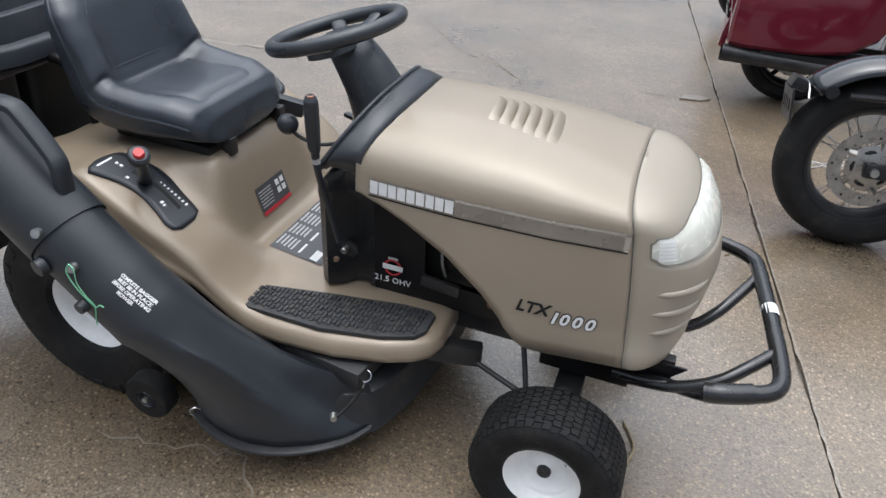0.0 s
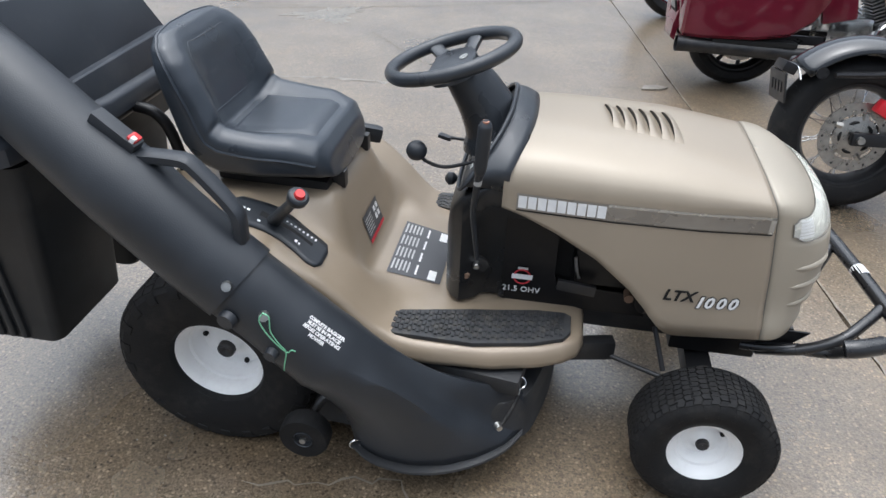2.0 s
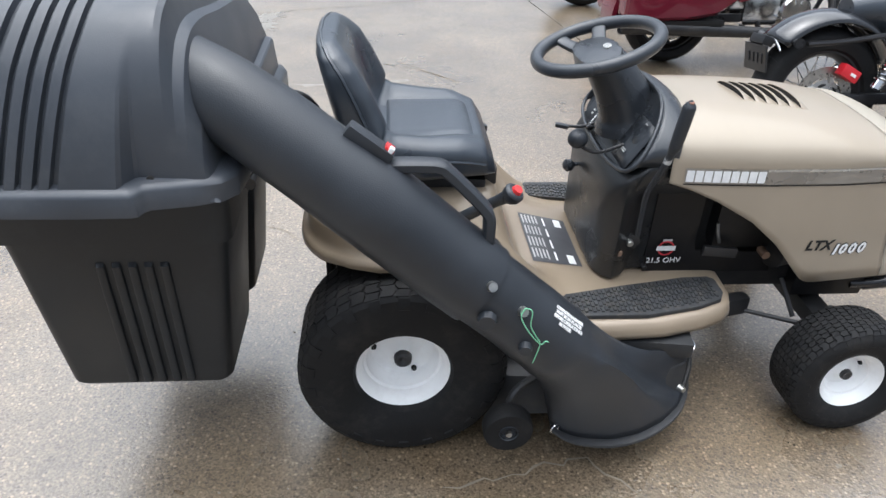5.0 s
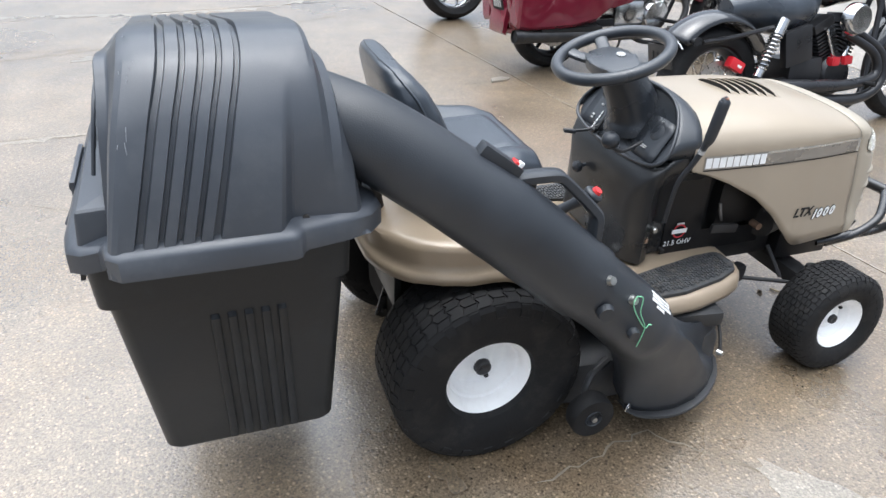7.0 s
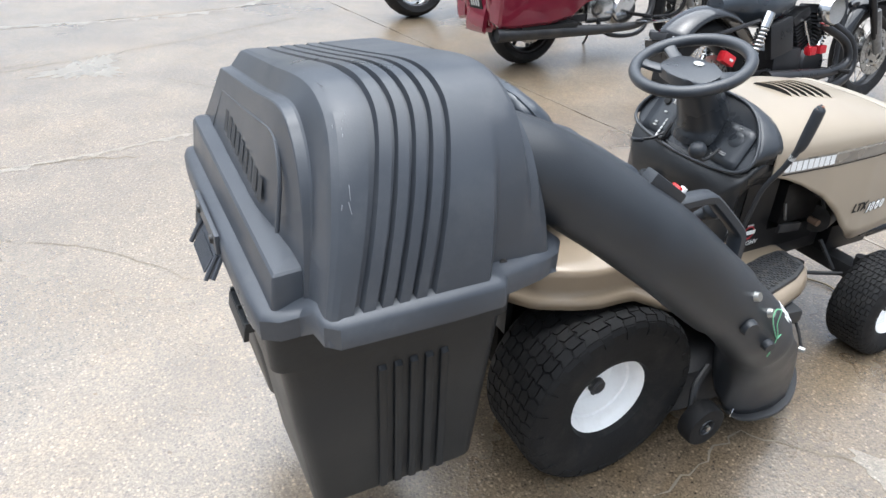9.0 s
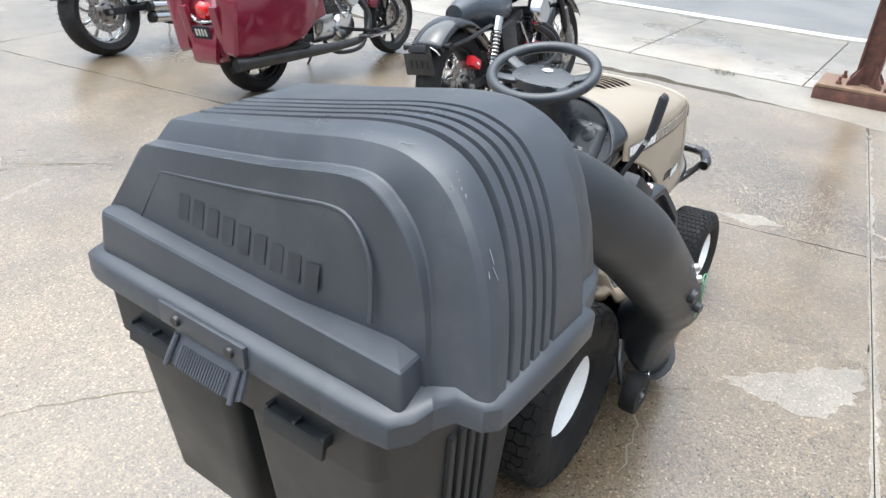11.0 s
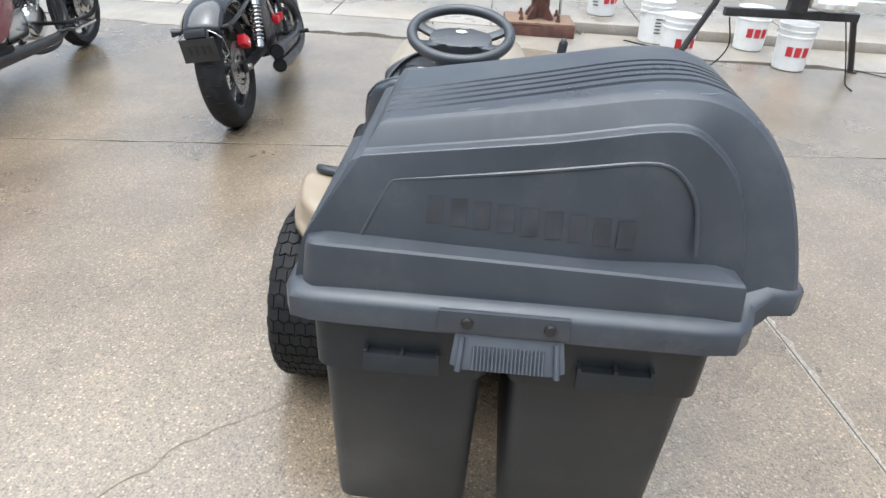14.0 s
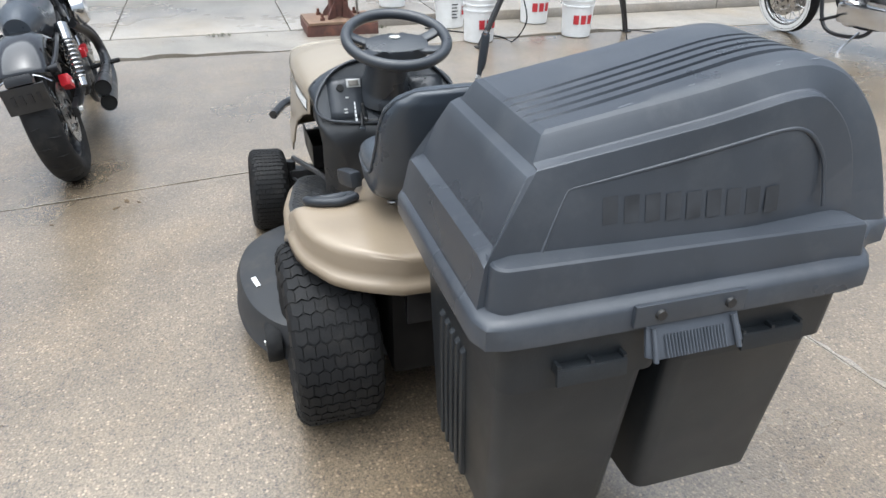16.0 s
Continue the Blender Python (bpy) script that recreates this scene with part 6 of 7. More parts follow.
# pale scuffs on the lid
rnd = random.Random(4)
for y, n, spread in ((-0.21, 9, 0.030), (-0.06, 1, 0.01), (-0.34, 2, 0.012), (-0.44, 2, 0.015), (-0.53, 6, 0.012), (-0.60, 3, 0.010)):
    for k in range(n):
        yy = y + rnd.gauss(0, spread)
        s = rnd.uniform(0.975, 0.999)
        row = lid_ring(-0.735 + (s - 0.984) * 0.7, s)
        p = min(row[15:], key=lambda q: abs(q[1] - yy))
        q = Vector(p) + Vector((-0.0004, 0, 0.0004))
        L = rnd.uniform(0.006, 0.030)
        part("scuff", sweep([q, q + Vector((rnd.uniform(-0.003, 0.003), -L, 0.19 * L) if yy > -0.45 else (rnd.uniform(-0.006, 0.003), -0.45 * L, -0.8 * L))], [0.0007, 0.0004], 5, smooth=False), "scuff", lid)

# ---- motorcycles parked along the lot; each runs along x from its rear wheel's foot ----


def moto_tyre(R, W, r_in):
    h = W / 2
    return lathe([(r_in, -h * 0.55), (r_in + 0.015, -h * 0.85), (r_in + (R - r_in) * 0.55, -h), (R - 0.03, -h * 0.86), (R - 0.010, -h * 0.55), (R, 0), (R - 0.010, h * 0.55), (R - 0.03, h * 0.86),
                  (r_in + (R - r_in) * 0.55, h), (r_in + 0.015, h * 0.85), (r_in, h * 0.55)], 56)


def moto_wheel(bike, name, x, R, W, r_in, rim_mat, spokes, disc_side, whitewall=False, solid=False):
    w = new(name)
    w.parent = bike
    w.matrix_local = pose(x, 0, R)
    tb = moto_tyre(R, W, r_in)
    part("tyre", tb, "rubber", w, "black road tyre")
    # tread grooves across the crown
    gb = None
    for k in range(40):
        a = 2 * math.pi * k / 40
        s = 1 if k % 2 else -1
        pts = []
        for u in (0.06, 0.4, 0.75):
            r = float(np.interp(u, [0, 0.55, 0.86, 1], [R, R - 0.010, R - 0.03, R - 0.06])) + 0.0006
            pts.append((r * math.cos(a + 0.05 * u), s * u * W / 2, r * math.sin(a + 0.05 * u)))
        gb = sweep(pts, [0.001, 0.004, 0.002], 5, gb, 2)
    tagged(part("tread_groove", gb, "void", w, "", 30), kind="stuff")
    if whitewall:
        for s in (-1, 1):
            part("whitewall", lathe([(r_in + 0.012, s * W * 0.43), (r_in + 0.02, s * W * 0.475), (r_in + 0.06, s * W * 0.502), (r_in + 0.066, s * W * 0.500)], 48), "white_wall", w, "broad white sidewall")
    part("rim", lathe([(r_in + 0.004, -W * 0.30), (r_in + 0.010, -W * 0.34), (r_in - 0.004, -W * 0.33), (r_in - 0.020, -W * 0.18), (r_in - 0.026, 0), (r_in - 0.020, W * 0.18), (r_in - 0.004, W * 0.33), (r_in + 0.010, W * 0.34), (r_in + 0.004, W * 0.30)], 48), rim_mat, w, "wheel rim")
    part("hub", lathe([(0.0005, -0.085), (0.022, -0.085), (0.030, -0.06), (0.045, -0.055), (0.035, -0.02), (0.035, 0.02), (0.045, 0.055), (0.030, 0.06), (0.022, 0.085), (0.0005, 0.085)], 24), "denim", w)
    if solid:
        for k in range(9):
            a = 2 * math.pi * k / 9
            c, s_ = math.cos(a), math.sin(a)
            part("cast_spoke", sweep([(0.035 * c, 0.02, 0.035 * s_), (0.12 * math.cos(a + 0.12), 0.015, 0.12 * math.sin(a + 0.12)), ((r_in - 0.015) * c, 0, (r_in - 0.015) * s_)], [0.020, 0.012, 0.015], 8), rim_mat, w)
    else:
        for k in range(spokes):
            a = 2 * math.pi * k / spokes
            s = 1 if k % 2 else -1
            b = a + (0.5 if (k // 2) % 2 else -0.5)
            part("spoke", rod((0.042 * math.cos(a), s * 0.050, 0.042 * math.sin(a)), ((r_in - 0.018) * math.cos(b), s * 0.008, (r_in - 0.018) * math.sin(b)), 0.0022, 5), "chrome", w)
    for s in disc_side:
        y = s * 0.078
        part("brake_disc", lathe([(0.100, y - 0.003), (0.150, y - 0.003), (0.150, y + 0.003), (0.100, y + 0.003)], 48, None, None, True), "disc", w, "drilled steel brake disc")
        part("disc_carrier", lathe([(0.028, y + s * 0.012), (0.050, y + s * 0.010), (0.078, y + s * 0.004), (0.090, y + s * 0.002), (0.090, y - s * 0.002), (0.05, y - s * 0.002)], 36), "disc", w, "polished disc carrier")
        for k in range(12):
            a = 2 * math.pi * k / 12
            rr = 0.118 if k % 2 else 0.134
            part("disc_hole", lathe([(0.0004, y + s * 0.0034), (0.0055, y + s * 0.0034)], 8, Matrix.Translation((rr * math.cos(a), 0, rr * math.sin(a)))), "void", w)
        for k in range(5):
            a = 2 * math.pi * k / 5
            part("disc_arm", sweep([(0.080 * math.cos(a), y, 0.080 * math.sin(a)), (0.106 * math.cos(a + 0.1), y, 0.106 * math.sin(a + 0.1))], [0.016, 0.012], 6, smooth=False), "disc", w)
            part("disc_slot", sweep([(0.066 * math.cos(a + 0.3 + u), y + s * 0.0075, 0.066 * math.sin(a + 0.3 + u)) for u in (0, 0.3, 0.6)], [0.004, 0.008, 0.004], 6), "void", w)
    return w


def fender(bike, cx, cz, r, w, a0, a1, mat, name="rear_fender", label="rounded fender"):
    rings = []
    for a in np.radians(np.linspace(a0, a1, 22)):
        ring = []
        for u in np.linspace(-1, 1, 11):
            rr = r - 0.055 * abs(u) ** 2.6
            ring.append((cx + rr * math.cos(a), u * w / 2, cz + rr * math.sin(a)))
        rings.append(ring)
    ob = part(name, loft(rings, None, False, False), mat, bike, label, 60)
    md = ob.modifiers.new("thick", "SOLIDIFY")
    md.thickness, md.offset = 0.006, -1
    return ob


def coil(bike, a, b, r, turns, mat="chrome"):
    a, b = Vector(a), Vector(b)
    m = stretch(b - a)
    L = (b - a).length
    sh = part("shock_absorber", rod(tuple(a), tuple(b), r * 0.70, 10), "aluminium", bike, "shock absorber with bright coil spring")
    pts = []
    for k in range(turns * 12 + 1):
        t = 2 * math.pi * k / 12
        pts.append(a + m.to_3x3() @ Vector((r * math.cos(t), r * math.sin(t), L * (0.12 + 0.62 * k / (turns * 12)))))
    part("coil", sweep(pts, r * 0.19, 6, smooth=False), mat, sh)
    part("shock_cap", rod(tuple(a + (b - a) * 0.74), tuple(b), r * 1.05, 12), mat, sh)
    part("shock_foot", rod(tuple(a), tuple(a + (b - a) * 0.13), r * 0.95, 12), mat, sh)
    return sh


def v_twin(bike, x, z, red, bright):
    metal = "chrome" if bright else "denim"
    eng = part("engine", lathe([(0.0005, -0.13), (0.10, -0.13), (0.125, -0.10), (0.130, 0.0), (0.125, 0.10), (0.10, 0.13), (0.0005, 0.13)], 28, pose(x, 0, z)), metal, bike, "V-twin engine with finned cylinders")
    part("primary_cover", box((x - 0.16, 0.12, z + 0.0), (0.50, 0.09, 0.17), None, 0.04), "chrome" if bright else "aluminium", eng)
    part("gearbox", box((x - 0.26, -0.02, z + 0.02), (0.26, 0.24, 0.20), None, 0.04), metal, eng)
    for lean in (-24, 24):
        for k in range(8):
            m = pose(x, -0.02, z) @ pose(0, 0, 0, 0, lean, 0)
            part("cylinder_fin", box(tuple(m @ Vector((0, 0, 0.12 + 0.021 * k))), (0.145, 0.165, 0.010), pose(0, 0, 0, 0, lean, 0), 0.003), "denim" if not bright else "aluminium", eng)
        m = pose(x, -0.02, z) @ pose(0, 0, 0, 0, lean, 0)
        part("barrel", rod(tuple(m @ Vector((0, 0, 0.08))), tuple(m @ Vector((0, 0, 0.29))), 0.056, 16), "denim", eng)
        part("rocker_cover", box(tuple(m @ Vector((0, 0, 0.315))), (0.155, 0.17, 0.06), pose(0, 0, 0, 0, lean, 0), 0.02), "denim" if red else "chrome", eng)
        part("pushrod_tube", rod(tuple(pose(x + (0.02 if lean > 0 else -0.02), -0.125, z + 0.06) @ Vector((0, 0, 0))), tuple(m @ Vector((0, -0.09, 0.29))), 0.011, 8), "chrome", eng)
    if red:
        for dx in (-0.05, 0.05):
            part("tappet_block", box((x + dx, -0.135, z + 0.085), (0.065, 0.045, 0.050), None, 0.012), "caliper", eng, "red tappet block")
    part("air_cleaner", lathe([(0.0005, -0.045), (0.075, -0.045), (0.090, -0.02), (0.090, 0.02)], 28, pose(x - 0.02, -0.20, z + (0.32 if red else 0.24))), "chrome", eng)
    return eng


def motorcycle(name, label, m, paint, R=0.315, Wr=0.15, Wf=0.11, rim_r=0.215, rim_mat="denim", spokes=40, bags=False, red=False, bright=False, L=1.60, pipe="denim", whitewall=False, solid=False, low_fender=False):
    bike = thing(name, label, "motorcycle", m, "motorcycles on the lot")
    moto_wheel(bike, "rear_wheel", 0, R, Wr, rim_r, rim_mat, spokes, (-1,), whitewall, solid)
    moto_wheel(bike, "front_wheel", L, R, Wf, rim_r + 0.02, rim_mat, spokes, (-1, 1), whitewall, solid)
    fender(bike, 0, R, R + 0.078, Wr + 0.085, 20, 136 if not bags else 186, paint, "rear_fender", "glossy rounded rear fender")
    fender(bike, L, R, R + 0.045, Wf + 0.05, 30, 160, paint, "front_fender", "glossy front fender")
    part("fender_strut", sweep([(-0.16, -Wr / 2 - 0.04, R + 0.26), (0.05, -Wr / 2 - 0.045, R + 0.275), (0.40, -Wr / 2 - 0.04, R + 0.32)], 0.013, 8), "denim", bike)
    part("fender_strut", sweep([(-0.16, Wr / 2 + 0.04, R + 0.26), (0.05, Wr / 2 + 0.045, R + 0.275), (0.40, Wr / 2 + 0.04, R + 0.32)], 0.013, 8), "denim", bike)
    for s in (-1, 1):
        coil(bike, (0.21, s * 0.155, R + 0.055), (0.36, s * 0.150, R + 0.35), 0.030, 9)
        part("swingarm", box((0.22, s * 0.115, R), (0.50, 0.032, 0.055), None, 0.012), "denim", bike)
    cal = part("brake_caliper", box((0.085, -0.112, R + 0.125), (0.105, 0.05, 0.060), pose(0, 0, 0, 0, 28, 0), 0.014), "caliper" if red else "chrome", bike, "red brake caliper" if red else "")
    part("caliper_bolt", box((0.095, -0.138, R + 0.118), (0.030, 0.006, 0.014), pose(0, 0, 0, 0, 28, 0), 0.003), "white", cal)
    part("axle_nut", lathe([(0.0005, -0.150), (0.016, -0.150), (0.018, -0.125)], 8, pose(0, 0, R)), "zinc", bike)
    # frame, tank, seat
    part("frame_tube", sweep([(0.42, 0.10, 0.62), (0.55, 0.12, 0.35), (0.70, 0.13, 0.17), (1.05, 0.13, 0.17), (1.18, 0.08, 0.45), (1.26, 0.03, 0.80)], 0.017, 8), "denim", bike)
    part("frame_tube", sweep([(0.42, -0.10, 0.62), (0.55, -0.12, 0.35), (0.70, -0.13, 0.17), (1.05, -0.13, 0.17), (1.18, -0.08, 0.45), (1.26, -0.03, 0.80)], 0.017, 8), "denim", bike)
    part("side_cover", box((0.50, -0.13, 0.53), (0.20, 0.05, 0.20), pose(0, 0, 0, 0, -12, 0), 0.02), "denim" if not bags else paint, bike)
    part("seat", sweep([(0.08, 0, R + 0.40), (0.25, 0, R + 0.405), (0.45, 0, R + 0.375), (0.62, 0, R + 0.40), (0.72, 0, R + 0.45)], [0.060, 0.105, 0.125, 0.115, 0.06], 16), "vinyl", bike, "black leather saddle")
    part("tank", sweep([(0.68, 0, 0.78), (0.76, 0, 0.82), (0.92, 0, 0.86), (1.10, 0, 0.87), (1.22, 0, 0.85)], [0.06, 0.115, 0.135, 0.125, 0.06], 18), paint, bike, "glossy fuel tank")
    if red:
        part("tank_stripe", sweep([(0.70, -0.115, 0.79), (0.84, -0.137, 0.83), (1.02, -0.138, 0.86)], [0.004, 0.012, 0.006], 8), "caliper", bike)
    eng = v_twin(bike, 0.86, 0.34, red, bright or bags)
    # fork, bars, headlight
    for s in (-1, 1):
        part("fork_leg", rod((L + 0.0, s * 0.095, R), (L - 0.30, s * 0.095, 0.98), 0.024, 12), "chrome" if not red else "denim", bike)
        part("fork_slider", rod((L + 0.0, s * 0.095, R), (L - 0.10, s * 0.095, R + 0.27), 0.032, 12), "aluminium", bike)
        part("handlebar", sweep([(L - 0.30, s * 0.05, 1.00), (L - 0.34, s * 0.20, 1.06), (L - 0.46, s * 0.38, 1.05)], 0.0125, 8), "denim", bike)
        part("grip", rod((L - 0.43, s * 0.34, 1.052), (L - 0.53, s * 0.44, 1.045), 0.017, 10), "rubber", bike)
    part("headlight", sweep([(L - 0.33, 0, 0.84), (L - 0.24, 0, 0.83), (L - 0.17, 0, 0.825), (L - 0.15, 0, 0.824)], [0.045, 0.085, 0.092, 0.070], 20), "chrome", bike, "bright headlight shell")
    part("kick_stand", sweep([(0.72, 0.12, 0.20), (0.78, 0.20, 0.10), (0.80, 0.27, 0.020)], 0.010, 8), "chrome" if bright else "denim", bike, "lowered side stand")
    part("foot_peg", rod((0.95, -0.13, 0.30), (0.98, -0.30, 0.30), 0.014, 8), "rubber", bike)
    part("foot_peg", rod((0.95, 0.13, 0.30), (0.98, 0.30, 0.30), 0.014, 8), "rubber", bike)
    # exhaust
    if bags:
        ex = part("exhaust", sweep([(0.98, -0.15, 0.55), (1.06, -0.20, 0.40), (0.95, -0.225, 0.25), (0.60, -0.24, 0.235), (0.15, -0.255, 0.255), (-0.38, -0.262, 0.275)], [0.022, 0.024, 0.026, 0.034, 0.043, 0.043], 16), pipe, bike, "long black muffler with bright tip")
        part("exhaust_tip", sweep([(-0.38, -0.2628, 0.2757), (-0.43, -0.264, 0.278)], 0.0465, 18, smooth=False, caps=False), "denim", ex)
        part("exhaust_band", sweep([(-0.30, -0.2610, 0.2725), (-0.38, -0.2628, 0.2757)], 0.0445, 18, smooth=False, caps=False), "steel", ex)
        part("exhaust_mouth", lathe([(0.0005, 0), (0.042, 0)], 18, Matrix.Translation((-0.415, -0.263, 0.277)) @ pose(0, 0, 0, 0, 0, -90)), "void", ex)
        for s in (-1, 1):
            rows = []
            for x, z0, z1, w0, w1 in [(-0.415, 0.345, 0.690, 0.105, 0.150), (-0.40, 0.325, 0.712, 0.12, 0.172), (-0.31, 0.318, 0.72, 0.140, 0.182), (0.0, 0.325, 0.725, 0.150, 0.186), (0.20, 0.355, 0.725, 0.145, 0.184), (0.32, 0.43, 0.715, 0.135, 0.175), (0.39, 0.55, 0.705, 0.12, 0.16)]:
                y0 = 0.165
                rows.append([(x, s * y0, z0 + 0.02), (x, s * (y0 + w0 - 0.02), z0), (x, s * (y0 + w0), z0 + 0.02), (x, s * (y0 + w1), z1 - 0.04), (x, s * (y0 + w1 - 0.012), z1 - 0.010), (x, s * (y0 + w1 - 0.04), z1), (x, s * (y0 + 0.02), z1), (x, s * y0, z1 - 0.02)])
            bag = part("saddlebag", loft(rows), paint, bike, "maroon hard saddlebag", 30)
            lidr = [[(x, s * 0.160, z), (x, s * (0.165 + w + 0.008), z - 0.008), (x, s * (0.165 + w + 0.008), z + 0.010), (x, s * (0.165 + w - 0.03), z + 0.030), (x, s * 0.18, z + 0.036)] for x, z, w in [(-0.40, 0.708, 0.148), (-0.3, 0.725, 0.182), (0.0, 0.73, 0.188), (0.25, 0.73, 0.184), (0.38, 0.712, 0.165)]]
            part("bag_lid", loft(lidr), "denim", bag, "dark bag lid", 30)
            part("bag_latch", box((-0.02, s * 0.358, 0.712), (0.22, 0.010, 0.034), None, 0.005), paint, bag)
            part("bag_guard", box((0.02, s * 0.24, 0.302), (0.50, 0.10, 0.035), None, 0.012), "void", bag)
        tail = part("tail_piece", loft([[(x, -w, z), (x, -w * 0.6, z + 0.02), (x, w * 0.6, z + 0.02), (x, w, z), (x + 0.03, w, z - 0.02), (x + 0.03, -w, z - 0.02)] for x, z, w in [(-0.30, 0.66, 0.11), (-0.36, 0.58, 0.115), (-0.405, 0.48, 0.115), (-0.435, 0.36, 0.115), (-0.440, 0.285, 0.105)]]), paint, bike, "maroon rear fender extension", 50)
        for s in (-1, 1):
            part("filler_panel", box((-0.400, s * 0.145, 0.48), (0.04, 0.07, 0.32), pose(0, 0, 0, 0, -10, 0), 0.015), paint, tail)
        lampb = sweep([(-0.355, 0, 0.61), (-0.39, 0, 0.605), (-0.415, 0, 0.60), (-0.42, 0, 0.598)], [0.045, 0.058, 0.045, 0.02], 18)
        part("tail_lamp", lampb, "lamp_red", bike, "red tail lamp")
        part("lamp_bar", sweep([(-0.385, -0.13, 0.555), (-0.40, -0.06, 0.535), (-0.405, 0, 0.53), (-0.40, 0.06, 0.535), (-0.385, 0.13, 0.555)], [0.022, 0.012, 0.016, 0.012, 0.022], 10), "chrome", bike)
        pl = part("plate_holder", box((-0.428, 0, 0.47), (0.008, 0.16, 0.085), pose(0, 0, 0, 0, -12, 0), 0.006), "void", bike, "dark number plate holder")
        for k in range(4):
            part("plate_bar", box((-0.434, -0.045 + 0.03 * k, 0.47), (0.004, 0.016, 0.045), pose(0, 0, 0, 0, -12, 0), 0.001), "decal_text", pl)
        part("crash_bar", sweep([(1.15, -0.10, 0.25), (1.22, -0.30, 0.30), (1.24, -0.36, 0.42), (1.20, -0.28, 0.56), (1.16, -0.08, 0.60)], 0.016, 10), "denim", bike)
        part("floorboard", box((1.02, -0.30, 0.27), (0.30, 0.12, 0.02), None, 0.008), "chrome", bike)
    else:
        for dz, dx in ((0.0, 0.0), (0.085, -0.10)):
            ex = part("exhaust", sweep([(0.96 + dx, -0.14, 0.58), (1.12 + dx * 0.6, -0.19, 0.46), (1.14 + dx * 0.6, -0.21, 0.30 + dz * 0.4), (0.98 + dx, -0.22, 0.215 + dz), (0.62, -0.225, 0.225 + dz), (0.30, -0.235, 0.25 + dz)], [0.023, 0.025, 0.027, 0.030, 0.040, 0.043], 14), pipe, bike, "exhaust pipe sweeping back")
            part("exhaust_tip", sweep([(0.31, -0.2345, 0.249 + dz), (0.275, -0.236, 0.252 + dz)], 0.0435, 16, smooth=False, caps=False), "denim", ex)
            part("exhaust_mouth", lathe([(0.0005, 0), (0.041, 0)], 16, Matrix.Translation((0.285, -0.2355, 0.2515 + dz)) @ pose(0, 0, 0, 0, 0, -90)), "void", ex)
        part("tail_lamp", box((-0.318, 0, R + 0.268), (0.06, 0.115, 0.045), pose(0, 0, 0, 0, 20, 0), 0.012), "denim", bike, "small dark tail lamp")
        pl = part("plate_holder", box((-0.335, 0, R + 0.190), (0.010, 0.185, 0.125), pose(0, 0, 0, 0, -8, 0), 0.008), "steel", bike, "dark number plate holder")
        for k in range(4):
            part("plate_bar", box((-0.342, -0.055 + 0.036 * k, R + 0.190), (0.004, 0.018, 0.045), pose(0, 0, 0, 0, -8, 0), 0.001), "denim", pl)
        for s in (-1, 1):
            part("turn_signal", sweep([(-0.22, s * 0.10, R + 0.27), (-0.23, s * 0.16, R + 0.27)], [0.010, 0.024], 12, smooth=False), "denim", bike)
        part("fender_bead", sweep([(-0.293, u * (Wr / 2 + 0.042), R + 0.283 - 0.050 * abs(u) ** 2.6) for u in np.linspace(-1, 1, 9)], 0.004, 6), "chrome", bike)
    return bike


LEAN = -9
motorcycle("motorcycle", "black bobber motorcycle with red brake caliper and spoked wheels", pose(2.07, 1.335, 0) @ pose(0, 0, 0, 0, 0, 4) @ pose(0, 0, 0, LEAN), "moto_black", R=0.332, red=True, Wr=0.155, pipe="denim")
motorcycle("motorcycle", "maroon touring motorcycle with hard saddlebags and black exhaust", pose(1.90, 2.95, 0) @ pose(0, 0, 0, 0, 0, 3) @ pose(0, 0, 0, LEAN * 0.6), "maroon", R=0.31, Wr=0.16, bags=True, rim_mat="denim", solid=True, pipe="steel")
motorcycle("motorcycle", "dark purple motorcycle with bright chrome wheels", pose(1.72, 4.52, 0) @ pose(0, 0, 0, 0, 0, 5) @ pose(0, 0, 0, LEAN), "purple", R=0.33, Wr=0.20, rim_r=0.225, rim_mat="chrome", solid=True, bright=True, pipe="chrome")
motorcycle("motorcycle", "dark motorcycle with white-walled tyres and chrome engine", pose(2.45, -4.97, 0) @ pose(0, 0, 0, 0, 0, 8) @ pose(0, 0, 0, LEAN), "purple", R=0.325, Wr=0.15, Wf=0.13, rim_mat="chrome", bright=True, pipe="chrome", whitewall=True)

